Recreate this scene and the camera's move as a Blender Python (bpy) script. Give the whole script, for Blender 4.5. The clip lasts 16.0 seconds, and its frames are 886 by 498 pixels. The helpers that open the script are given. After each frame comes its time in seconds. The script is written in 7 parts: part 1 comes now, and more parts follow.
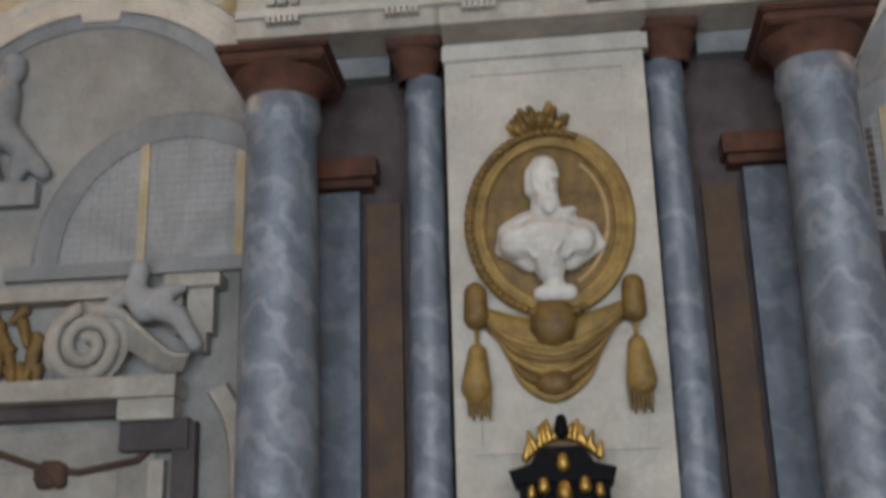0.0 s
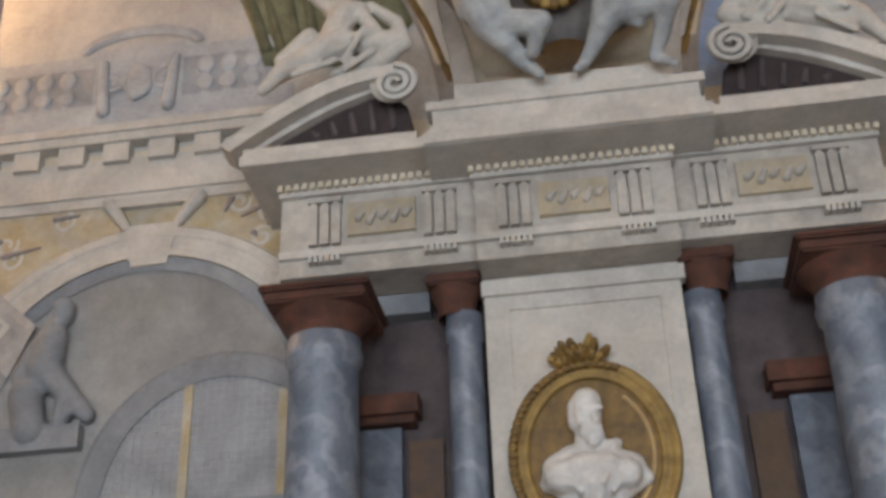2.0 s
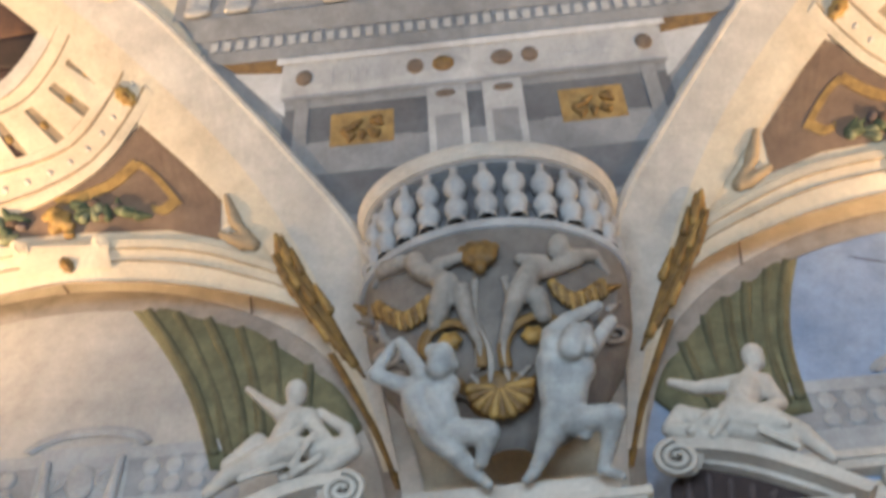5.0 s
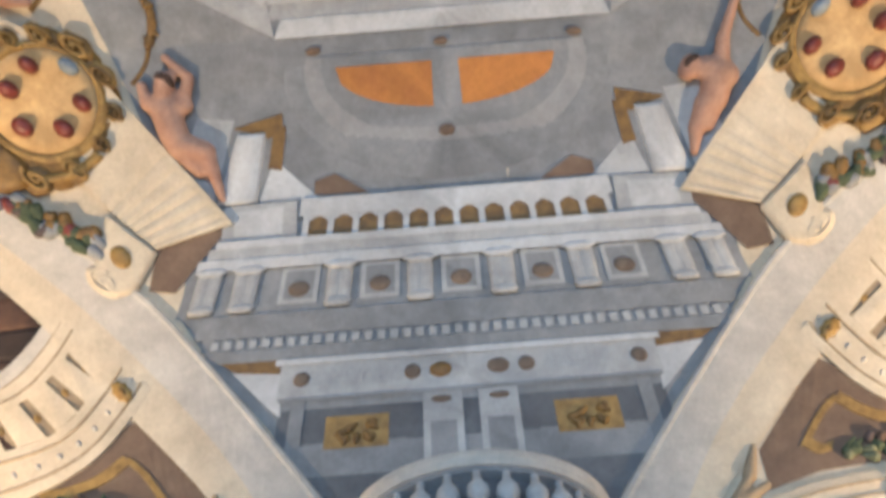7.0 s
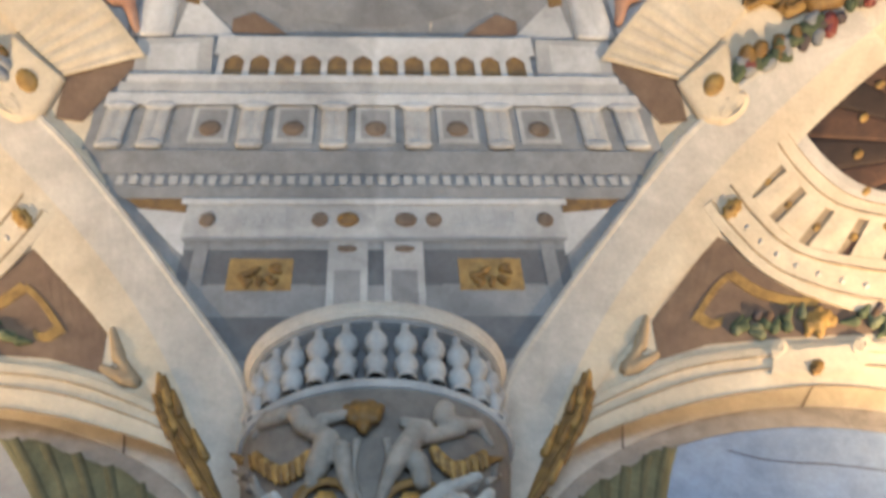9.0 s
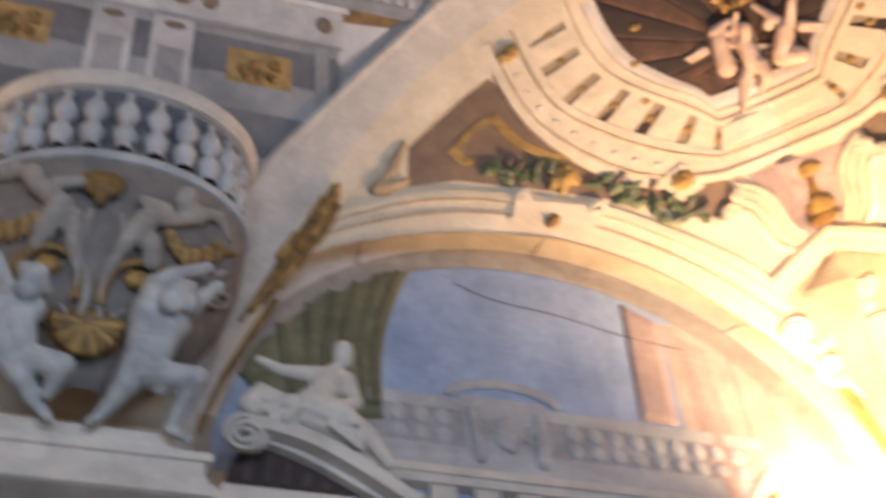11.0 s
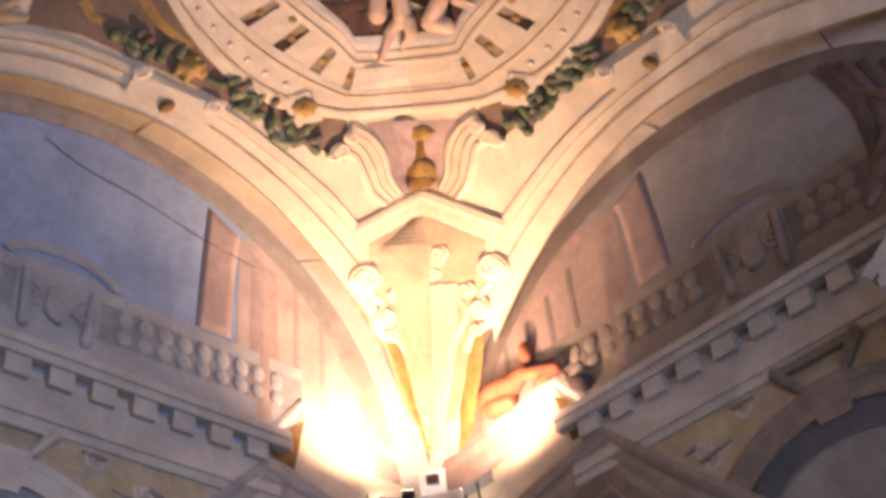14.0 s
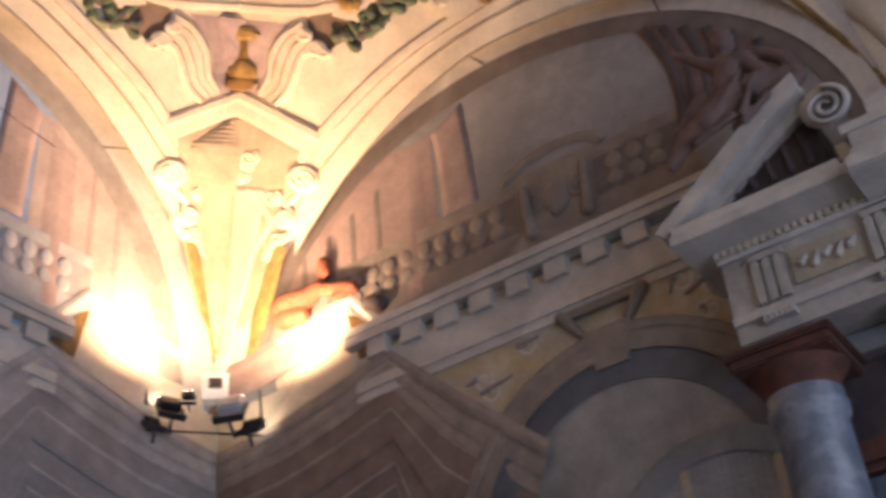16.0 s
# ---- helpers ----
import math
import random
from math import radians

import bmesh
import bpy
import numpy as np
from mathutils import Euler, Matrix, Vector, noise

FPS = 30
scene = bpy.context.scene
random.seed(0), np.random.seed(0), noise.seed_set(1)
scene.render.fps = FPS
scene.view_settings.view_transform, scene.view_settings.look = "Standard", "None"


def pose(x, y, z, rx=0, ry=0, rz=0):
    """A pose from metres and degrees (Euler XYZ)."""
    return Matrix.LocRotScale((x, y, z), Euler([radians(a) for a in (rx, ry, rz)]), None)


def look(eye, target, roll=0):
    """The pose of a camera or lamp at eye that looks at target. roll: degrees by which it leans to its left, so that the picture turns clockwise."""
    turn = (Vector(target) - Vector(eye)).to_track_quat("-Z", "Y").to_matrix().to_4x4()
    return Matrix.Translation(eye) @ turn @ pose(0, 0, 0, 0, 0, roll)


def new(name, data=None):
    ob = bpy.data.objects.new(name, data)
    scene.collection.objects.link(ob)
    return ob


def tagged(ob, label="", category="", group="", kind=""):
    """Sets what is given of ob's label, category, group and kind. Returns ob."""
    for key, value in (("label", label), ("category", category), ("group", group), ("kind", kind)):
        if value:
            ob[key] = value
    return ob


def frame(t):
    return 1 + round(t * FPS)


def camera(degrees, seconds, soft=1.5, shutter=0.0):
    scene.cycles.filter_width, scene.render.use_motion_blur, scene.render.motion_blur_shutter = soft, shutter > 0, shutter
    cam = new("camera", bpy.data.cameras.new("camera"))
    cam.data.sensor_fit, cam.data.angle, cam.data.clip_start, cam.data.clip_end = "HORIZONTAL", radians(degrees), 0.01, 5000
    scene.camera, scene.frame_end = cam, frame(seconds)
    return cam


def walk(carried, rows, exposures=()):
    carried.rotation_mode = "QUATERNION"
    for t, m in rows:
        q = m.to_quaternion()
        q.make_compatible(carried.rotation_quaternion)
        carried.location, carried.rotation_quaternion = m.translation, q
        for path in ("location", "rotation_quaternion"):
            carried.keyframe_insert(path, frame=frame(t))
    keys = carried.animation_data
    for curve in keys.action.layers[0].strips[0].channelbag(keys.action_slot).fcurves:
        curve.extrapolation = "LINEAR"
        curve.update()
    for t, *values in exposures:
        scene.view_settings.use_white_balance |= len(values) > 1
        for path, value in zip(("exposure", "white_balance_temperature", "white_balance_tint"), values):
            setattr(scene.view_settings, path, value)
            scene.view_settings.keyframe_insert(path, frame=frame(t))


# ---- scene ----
def clip_pose(az, el, roll):
    """The camera at the eye, turned to an azimuth and elevation, leaning by roll."""
    return Matrix.Translation(EYE) @ Euler((0, 0, radians(-az))).to_matrix().to_4x4() @ Euler((radians(90 + el), 0, 0)).to_matrix().to_4x4() @ Euler((0, 0, radians(roll))).to_matrix().to_4x4()


EYE = Vector((0.0, 0.0, 1.6))
HALF = 6.0          # half the side of the square hall
TURNS = [(0.0, -5.81, 18.18, -1.56), (0.5, -6.33, 21.6, -1.44), (1.0, -7.2, 24.81, -1.78), (1.5, -7.83, 27.86, -1.88), (2.0, -7.54, 29.22, -2.07), (2.5, -6.94, 31.37, -2.17), (3.0, -7.2, 34.37, -1.8), (3.5, -6.97, 38.6, -1.03), (4.0, -5.72, 42.06, -1.96), (4.2, -5.2, 43.34, -2.42), (6.3, -1.39, 57.72, -3.5), (6.5, -1.4, 59.57, -3.36), (7.0, -1.64, 62.39, -2.97), (7.5, -0.69, 65.41, -3.55), (8.0, 0.45, 65.31, -3.48), (8.5, 4.76, 60.13, -5.54), (8.7, 5.19, 57.68, -5.13), (10.8, 18.29, 47.63, -6.94), (11.0, 21.98, 45.29, -6.37), (11.5, 31.29, 43.55, -6.37), (12.0, 37.32, 44.2, -5.86), (12.5, 41.63, 45.13, -6.82), (13.0, 43.45, 44.14, -6.74), (13.5, 45.62, 41.64, -7.02), (14.0, 46.69, 39.03, -6.36), (14.5, 48.37, 36.65, -6.14), (15.0, 50.53, 34.99, -5.64), (15.5, 53.53, 34.52, -5.43), (16.0, 57.41, 34.26, -5.41)]
cam = camera(39.95, 16.0, soft=3.5, shutter=0.6)
EXPOSURES = [(0.0, 0.4, 6580, 8), (2.0, 0.55, 6580, 11), (4.2, 0.78, 6350, 8), (6.3, 0.46, 5000, 0), (8.0, 0.41, 5050, 0), (8.7, 0.5, 5290, 0), (10.8, 0.35, 5850, 12), (11.5, -0.28, 5720, 21), (12.2, -0.36, 5720, 32), (13.5, -0.36, 5720, 30), (16.0, -0.35, 5720, 21)]
walk(cam, [(t, clip_pose(a, e, r)) for t, a, e, r in TURNS], EXPOSURES)

# ---- world and lights ----
world = bpy.data.worlds.new("sky")
scene.world = world
world.use_nodes = True
wn = world.node_tree
sky = wn.nodes.new("ShaderNodeTexSky")
sky.sky_type, sky.sun_disc, sky.sun_elevation, sky.sun_rotation = "NISHITA", False, radians(40), radians(200)
wn.nodes["Background"].inputs["Strength"].default_value = 0.1
wn.links.new(sky.outputs["Color"], wn.nodes["Background"].inputs["Color"])


def area_lamp(name, m, sx, sy, watts, colour):
    la = bpy.data.lights.new(name, "AREA")
    la.shape, la.size, la.size_y, la.energy, la.color = "RECTANGLE", sx, sy, watts, colour
    ob = new(name, la)
    ob.matrix_world = m
    return ob


def spot_lamp(name, eye, target, watts, cone, colour, radius=0.06, blend=0.6):
    la = bpy.data.lights.new(name, "SPOT")
    la.energy, la.spot_size, la.spot_blend, la.color, la.shadow_soft_size = watts, radians(cone), blend, colour, radius
    ob = new(name, la)
    ob.matrix_world = look(eye, target)
    return ob


DAY = (0.80, 0.89, 1.0)
WARM = (1.0, 0.60, 0.285)
WINDOWS = [(-3.6, 1.0, 2.0, 4.2), (0.0, 1.0, 2.0, 4.2), (3.6, 1.0, 2.0, 4.2)]   # along the wall: centre, sill, width, height
for wx, wz, ww, wh in WINDOWS:
    area_lamp("window_light", look((wx, -6.2, wz + wh / 2), (wx, 0, wz + wh / 2 + 0.6)), ww, wh, 235, DAY)
for sx in (1, -1):
    spot_lamp("flood_light", (sx * 5.08, 5.52, 5.88), (sx * 5.1, 6.0, 8.0), 340, 160, WARM, 0.05, 0.9)
    spot_lamp("flood_light", (sx * 5.52, 5.08, 5.88), (sx * 6.0, 5.1, 8.0), 340, 160, WARM, 0.05, 0.9)
    spot_lamp("flood_light", (sx * 5.28, 5.28, 5.95), (sx * 3.9, 3.9, 9.8), 820 if sx > 0 else 760, 118, WARM, 0.06, 0.8)

# ---- materials ----


def material(name, base, second=None, scale=2.5, rough=0.85, bump=0.12, stain=0.24, metallic=0.0, vein=None, vary=0.0, fine=1.0):
    """Painted or worn surface: two tones mixed by large noise, grain by fine noise, darker blotches, slight relief, optional veins."""
    m = bpy.data.materials.new(name)
    m.use_nodes = True
    nt = m.node_tree
    nd, lk = nt.nodes, nt.links
    bs = nd["Principled BSDF"]
    tc = nd.new("ShaderNodeTexCoord")
    second = second or tuple(c * 0.72 for c in base)
    n1 = nd.new("ShaderNodeTexNoise")
    n1.inputs["Scale"].default_value, n1.inputs["Detail"].default_value, n1.inputs["Roughness"].default_value = scale, 6, 0.62
    lk.new(tc.outputs["Object"], n1.inputs["Vector"])
    ramp = nd.new("ShaderNodeValToRGB")
    ramp.color_ramp.elements[0].position, ramp.color_ramp.elements[1].position = 0.34, 0.66
    ramp.color_ramp.elements[0].color, ramp.color_ramp.elements[1].color = (*second, 1), (*base, 1)
    lk.new(n1.outputs["Fac"], ramp.inputs["Fac"])
    col = ramp.outputs["Color"]
    if vein:
        w = nd.new("ShaderNodeTexWave")
        w.wave_type, w.bands_direction = "BANDS", "DIAGONAL"
        w.inputs["Scale"].default_value, w.inputs["Distortion"].default_value, w.inputs["Detail"].default_value, w.inputs["Detail Scale"].default_value = 1.9, 9, 6, 2.6
        lk.new(tc.outputs["Object"], w.inputs["Vector"])
        vr = nd.new("ShaderNodeValToRGB")
        vr.color_ramp.elements[0].position, vr.color_ramp.elements[1].position = 0.5, 1.0
        vr.color_ramp.elements[0].color, vr.color_ramp.elements[1].color = (0, 0, 0, 1), (0.30, 0.30, 0.30, 1)
        lk.new(w.outputs["Fac"], vr.inputs["Fac"])
        mv = nd.new("ShaderNodeMixRGB")
        lk.new(vr.outputs["Color"], mv.inputs["Fac"])
        lk.new(col, mv.inputs["Color1"])
        mv.inputs["Color2"].default_value = (*vein, 1)
        col = mv.outputs["Color"]
    n2 = nd.new("ShaderNodeTexNoise")
    n2.inputs["Scale"].default_value, n2.inputs["Detail"].default_value = 34 * fine, 4
    lk.new(tc.outputs["Object"], n2.inputs["Vector"])
    n3 = nd.new("ShaderNodeTexNoise")
    n3.inputs["Scale"].default_value, n3.inputs["Detail"].default_value, n3.inputs["Roughness"].default_value = 1.7, 8, 0.7
    lk.new(tc.outputs["Object"], n3.inputs["Vector"])
    n4 = nd.new("ShaderNodeTexNoise")
    n4.inputs["Scale"].default_value, n4.inputs["Detail"].default_value, n4.inputs["Roughness"].default_value = 8.0, 5, 0.6
    lk.new(tc.outputs["Object"], n4.inputs["Vector"])
    for src, lo, hi, amount in ((n2, 0.25, 0.75, 0.15), (n3, 0.36, 0.62, stain), (n4, 0.38, 0.62, stain * 0.45)):
        mr = nd.new("ShaderNodeMapRange")
        mr.inputs["From Min"].default_value, mr.inputs["From Max"].default_value = lo, hi
        mr.inputs["To Min"].default_value, mr.inputs["To Max"].default_value = 1.0 - amount, 1.0
        lk.new(src.outputs["Fac"], mr.inputs["Value"])
        mx = nd.new("ShaderNodeMixRGB")
        mx.blend_type = "MULTIPLY"
        mx.inputs["Fac"].default_value = 1.0
        lk.new(col, mx.inputs["Color1"])
        lk.new(mr.outputs["Result"], mx.inputs["Color2"])
        col = mx.outputs["Color"]
    if vary:
        oi = nd.new("ShaderNodeObjectInfo")
        mr = nd.new("ShaderNodeMapRange")
        mr.inputs["To Min"].default_value, mr.inputs["To Max"].default_value = 1.0 - vary, 1.0 + vary * 0.4
        lk.new(oi.outputs["Random"], mr.inputs["Value"])
        mx = nd.new("ShaderNodeMixRGB")
        mx.blend_type = "MULTIPLY"
        mx.inputs["Fac"].default_value = 1.0
        lk.new(col, mx.inputs["Color1"])
        lk.new(mr.outputs["Result"], mx.inputs["Color2"])
        col = mx.outputs["Color"]
    lk.new(col, bs.inputs["Base Color"])
    bs.inputs["Roughness"].default_value, bs.inputs["Metallic"].default_value = rough, metallic
    if bump:
        b = nd.new("ShaderNodeBump")
        b.inputs["Strength"].default_value, b.inputs["Distance"].default_value = bump, 0.02
        lk.new(n2.outputs["Fac"], b.inputs["Height"])
        lk.new(b.outputs["Normal"], bs.inputs["Normal"])
    return m


PLASTER = material("cream plaster", (0.69, 0.61, 0.475), (0.60, 0.515, 0.385), stain=0.2)
STONE = material("painted limestone", (0.60, 0.57, 0.52), (0.49, 0.46, 0.42), stain=0.2)
# Shade of undersides and dentil gaps, put into a taupe colour
SOFFIT = material("taupe soffit shade", (0.37, 0.335, 0.30), (0.29, 0.26, 0.235), scale=4)
# Limestone darkened in colour for the shading below the cornice
FRIEZESTONE = material("shade-toned frieze stone", (0.53, 0.49, 0.435), (0.42, 0.385, 0.345), scale=4, stain=0.24)
METOPE = material("faded ochre relief", (0.47, 0.385, 0.255), (0.44, 0.39, 0.32), scale=9)
OCHRE = material("ochre fresco ground", (0.46, 0.36, 0.20), (0.50, 0.46, 0.38), scale=5)
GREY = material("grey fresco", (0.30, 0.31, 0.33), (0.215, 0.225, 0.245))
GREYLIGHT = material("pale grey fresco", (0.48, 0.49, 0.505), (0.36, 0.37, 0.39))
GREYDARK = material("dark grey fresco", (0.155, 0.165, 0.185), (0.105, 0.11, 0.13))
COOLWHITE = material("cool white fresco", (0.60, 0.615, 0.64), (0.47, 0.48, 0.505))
MARBLE = material("blue grey veined marble", (0.20, 0.23, 0.29), (0.12, 0.145, 0.19), scale=7, rough=0.45, vein=(0.46, 0.49, 0.54), bump=0.03)
MARBLEDARK = material("dark blue marble", (0.12, 0.145, 0.19), (0.075, 0.09, 0.125), scale=4, rough=0.6, vein=(0.22, 0.25, 0.3), bump=0.03)
REDSTONE = material("red porphyry paint", (0.125, 0.045, 0.026), (0.065, 0.026, 0.018), scale=9)
BROWN = material("brown purple fresco", (0.11, 0.085, 0.085), (0.07, 0.055, 0.06), scale=4)
RUST = material("rust brown marble", (0.13, 0.080, 0.045), (0.085, 0.058, 0.05), scale=6)
DARK = material("dark coffering shade", (0.035, 0.024, 0.026), (0.06, 0.04, 0.038), scale=9)
GOLD = material("painted gold", (0.42, 0.27, 0.075), (0.22, 0.13, 0.035), scale=11, rough=0.6)
GOLDDEEP = material("deep gold paint", (0.26, 0.15, 0.035), (0.12, 0.068, 0.02), scale=12, rough=0.6)
WHITE = material("white marble paint", (0.76, 0.74, 0.71), (0.62, 0.60, 0.58))
FIGUREGREY = material("grey stone paint", (0.52, 0.53, 0.53), (0.36, 0.37, 0.37), scale=6)
FIGUREPALE = material("pale blue grey stone paint", (0.50, 0.52, 0.525), (0.31, 0.325, 0.335), scale=6)
FIGUREWARM = material("warm grey carving paint", (0.38, 0.355, 0.325), (0.25, 0.235, 0.22), scale=6)
FLESH = material("warm pink paint", (0.52, 0.32, 0.23), (0.38, 0.21, 0.15), scale=6)
FLESHPALE = material("pale cream pink paint", (0.62, 0.48, 0.38), (0.5, 0.34, 0.26), scale=6)
SKYPAINT = material("faded blue sky fresco", (0.36, 0.45, 0.62), (0.26, 0.35, 0.54), scale=1.5)
HAZE = material("pale sky fresco", (0.55, 0.52, 0.48), (0.45, 0.43, 0.41), scale=1.2)
NICHE = material("grey shaded niche fresco", (0.36, 0.355, 0.345), (0.24, 0.235, 0.235), scale=1.3)
CURTAIN = material("olive green curtain paint", (0.22, 0.21, 0.12), (0.13, 0.135, 0.08), scale=4)
ROSE = material("faded rose column paint", (0.45, 0.345, 0.315), (0.36, 0.275, 0.265), scale=2)
SHELL = material("brown shell paint", (0.105, 0.055, 0.036), (0.055, 0.032, 0.026), scale=7)
LEAF = material("garland green paint", (0.10, 0.125, 0.065), (0.055, 0.075, 0.045), scale=12)
LEAFPALE = material("grey green leaf paint", (0.20, 0.22, 0.14), (0.13, 0.14, 0.08), scale=12)
REDBALL = material("dark red paint", (0.20, 0.035, 0.028), (0.12, 0.022, 0.02), scale=5, rough=0.5)
BLUEBALL = material("blue grey paint", (0.32, 0.38, 0.46))
ORANGE = material("orange opening paint", (0.56, 0.24, 0.055), (0.44, 0.18, 0.05), scale=5)
GLASSPAINT = material("milky window paint", (0.38, 0.385, 0.40), (0.31, 0.315, 0.33), scale=6)
FLOORSTONE = material("pale floor stone", (0.46, 0.42, 0.37), (0.36, 0.33, 0.29), rough=0.4)
METAL = material("black lacquered metal", (0.03, 0.03, 0.035), rough=0.4, bump=0, stain=0.1)
METALWHITE = material("white lacquered metal", (0.75, 0.75, 0.74), rough=0.4, bump=0, stain=0.1)
EBONY = material("ebony case", (0.005, 0.005, 0.007), rough=0.7, bump=0.02)
EBONY.node_tree.nodes["Principled BSDF"].inputs["Specular IOR Level"].default_value = 0.12
GILT = material("gilt bronze", (0.60, 0.38, 0.10), (0.36, 0.2, 0.05), rough=0.35, metallic=0.8, scale=14)
LAMPGLOW = bpy.data.materials.new("lit lamp glass")
LAMPGLOW.use_nodes = True
LAMPGLOW.node_tree.nodes["Principled BSDF"].inputs["Emission Color"].default_value = (1.0, 0.8, 0.5, 1)
LAMPGLOW.node_tree.nodes["Principled BSDF"].inputs["Emission Strength"].default_value = 30

# ---- shape helpers ----
ORIGIN = {}


def link(name, bm, mat, parent=None, smooth=False):
    me = bpy.data.meshes.new(name)
    bmesh.ops.recalc_face_normals(bm, faces=bm.faces)
    bm.to_mesh(me)
    bm.free()
    me.materials.append(mat)
    if smooth:
        for p in me.polygons:
            p.use_smooth = True
    ob = new(name, me)
    o = ORIGIN.get(parent, Vector())
    me.transform(Matrix.Translation(-o))
    ORIGIN[ob] = o
    if parent:
        ob.parent = parent
    return ob


def part(name, bm, mat, parent, label="", smooth=False):
    ob = link(name, bm, mat, parent, smooth)
    ob.location = (0, 0, 0)
    return tagged(ob, label)


def solo(name, bm, mat, label, category, group="", kind="", smooth=False):
    return tagged(link(name, bm, mat, None, smooth), label, category, group, kind)


def root(name, at, label, category, group="", kind=""):
    ob = new(name)
    ob.location = at
    ORIGIN[ob] = Vector(at)
    return tagged(ob, label, category, group, kind)


SPRING, COVE_W, COVE_H = 6.15, 3.6, 4.6


def cove_z(e):
    q = min(max(e, 0.0), COVE_W) / COVE_W
    return SPRING + COVE_H * math.sqrt(max(0.0, 1 - (1 - q) ** 2))


def reach(d, vault):
    """Distance from the eye along d to the walls, or to the coved vault."""
    far = HALF / max(abs(d.x), abs(d.y), 1e-6)
    if not vault:
        return far
    lo, hi = 0.0, min(far, 30.0)
    p = EYE + d * hi
    if p.z < SPRING:
        return hi
    for _ in range(26):
        mid = (lo + hi) / 2
        p = EYE + d * mid
        if p.z < cove_z(HALF - max(abs(p.x), abs(p.y))):
            lo = mid
        else:
            hi = mid
    return lo


class Chart:
    """A drawing plane 6 m from the eye at an azimuth: s to the right, z height. Drawings go onto the wall or the vault, as the painters' cords did."""

    def __init__(self, az, vault=False, flip=1, ds=0.0, flat=1.0):
        a = radians(az)
        self.flat = flat
        self.fwd, self.right, self.vault, self.flip, self.ds = Vector((math.sin(a), math.cos(a), 0)), Vector((math.cos(a), -math.sin(a), 0)), vault, flip, ds

    def __call__(self, s, z, lift=0.0):
        d = self.fwd * 6.0 + self.right * ((s + self.ds) * self.flip) + Vector((0, 0, z - EYE.z))
        d.normalize()
        return EYE + d * (reach(d, self.vault) - (lift * 0.36 if self.vault else lift * self.flat))

    def at(self, s, z, depth=0.0):
        """World place that shows at (s, z) while standing depth metres in front of the wall."""
        k = 1 - depth * self.flat / 6.0
        return EYE + (self.fwd * 6.0 + self.right * ((s + self.ds) * self.flip) + Vector((0, 0, z - EYE.z))) * k


def sheet(bm, ch, rows, base=-0.03):
    """A slab of relief: rows of (s, z, lift) points, with skirts down to the ground behind."""
    grid = [[bm.verts.new(ch(*p)) for p in r] for r in rows]
    for a, b in zip(grid, grid[1:]):
        for i in range(len(a) - 1):
            bm.faces.new((a[i], a[i + 1], b[i + 1], b[i]))
    edge = [(r[0], g[0]) for r, g in zip(rows, grid)] + [(p, v) for p, v in zip(rows[-1], grid[-1])][1:]
    edge += [(r[-1], g[-1]) for r, g in zip(rows[:-1][::-1], grid[:-1][::-1])] + [(p, v) for p, v in zip(rows[0], grid[0])][::-1][1:-1]
    low = [bm.verts.new(ch(p[0], p[1], base)) for p, _ in edge]
    for i in range(len(edge)):
        j = (i + 1) % len(edge)
        if edge[i][1] != edge[j][1]:
            bm.faces.new((edge[i][1], edge[j][1], low[j], low[i]))
    return bm


def quad(bm, ch, a, b, c, d, lift, n=4, m=4, bulge=0.0):
    """Four corners a b c d in turn, subdivided."""
    rows = []
    for j in range(m + 1):
        v = j / m
        row = []
        for i in range(n + 1):
            u = i / n
            s = (a[0] * (1 - u) + b[0] * u) * (1 - v) + (d[0] * (1 - u) + c[0] * u) * v
            z = (a[1] * (1 - u) + b[1] * u) * (1 - v) + (d[1] * (1 - u) + c[1] * u) * v
            row.append((s, z, lift + bulge * math.sin(math.pi * u) * math.sin(math.pi * v)))
        rows.append(row)
    return sheet(bm, ch, rows)


def rect(bm, ch, s0, s1, z0, z1, lift, n=None, m=2):
    return quad(bm, ch, (s0, z0), (s1, z0), (s1, z1), (s0, z1), lift, n or max(2, int(abs(s1 - s0) * 3)), m)


def ribbon(bm, ch, curve, profile, n=32):
    """curve(t) gives (s, z, ns, nz); profile is a list of (offset along the normal, lift)."""
    pts = [curve(i / n) for i in range(n + 1)]
    return sheet(bm, ch, [[(s + ns * o, z + nz * o, l) for s, z, ns, nz in pts] for o, l in profile])


def ellipse(cs, cz, a, b, t0=0.0, t1=180.0):
    def curve(t):
        w = radians(t0 + (t1 - t0) * t)
        c, s = math.cos(w), math.sin(w)
        q = math.hypot(c / a, s / b)
        return cs + a * c, cz + b * s, c / a / q, s / b / q
    return curve


def polyline(pts):
    """A smooth run through points, with its left-hand normal."""
    def curve(t):
        n = len(pts) - 1
        i = min(int(t * n), n - 1)
        u = t * n - i
        p = [Vector(pts[min(max(k, 0), n)]) for k in (i - 1, i, i + 1, i + 2)]
        q = 0.5 * (2 * p[1] + (p[2] - p[0]) * u + (2 * p[0] - 5 * p[1] + 4 * p[2] - p[3]) * u * u + (3 * p[1] - p[0] - 3 * p[2] + p[3]) * u ** 3)
        d = 0.5 * ((p[2] - p[0]) + 2 * (2 * p[0] - 5 * p[1] + 4 * p[2] - p[3]) * u + 3 * (3 * p[1] - p[0] - 3 * p[2] + p[3]) * u * u)
        d.normalize()
        return q.x, q.y, -d.y, d.x
    return curve


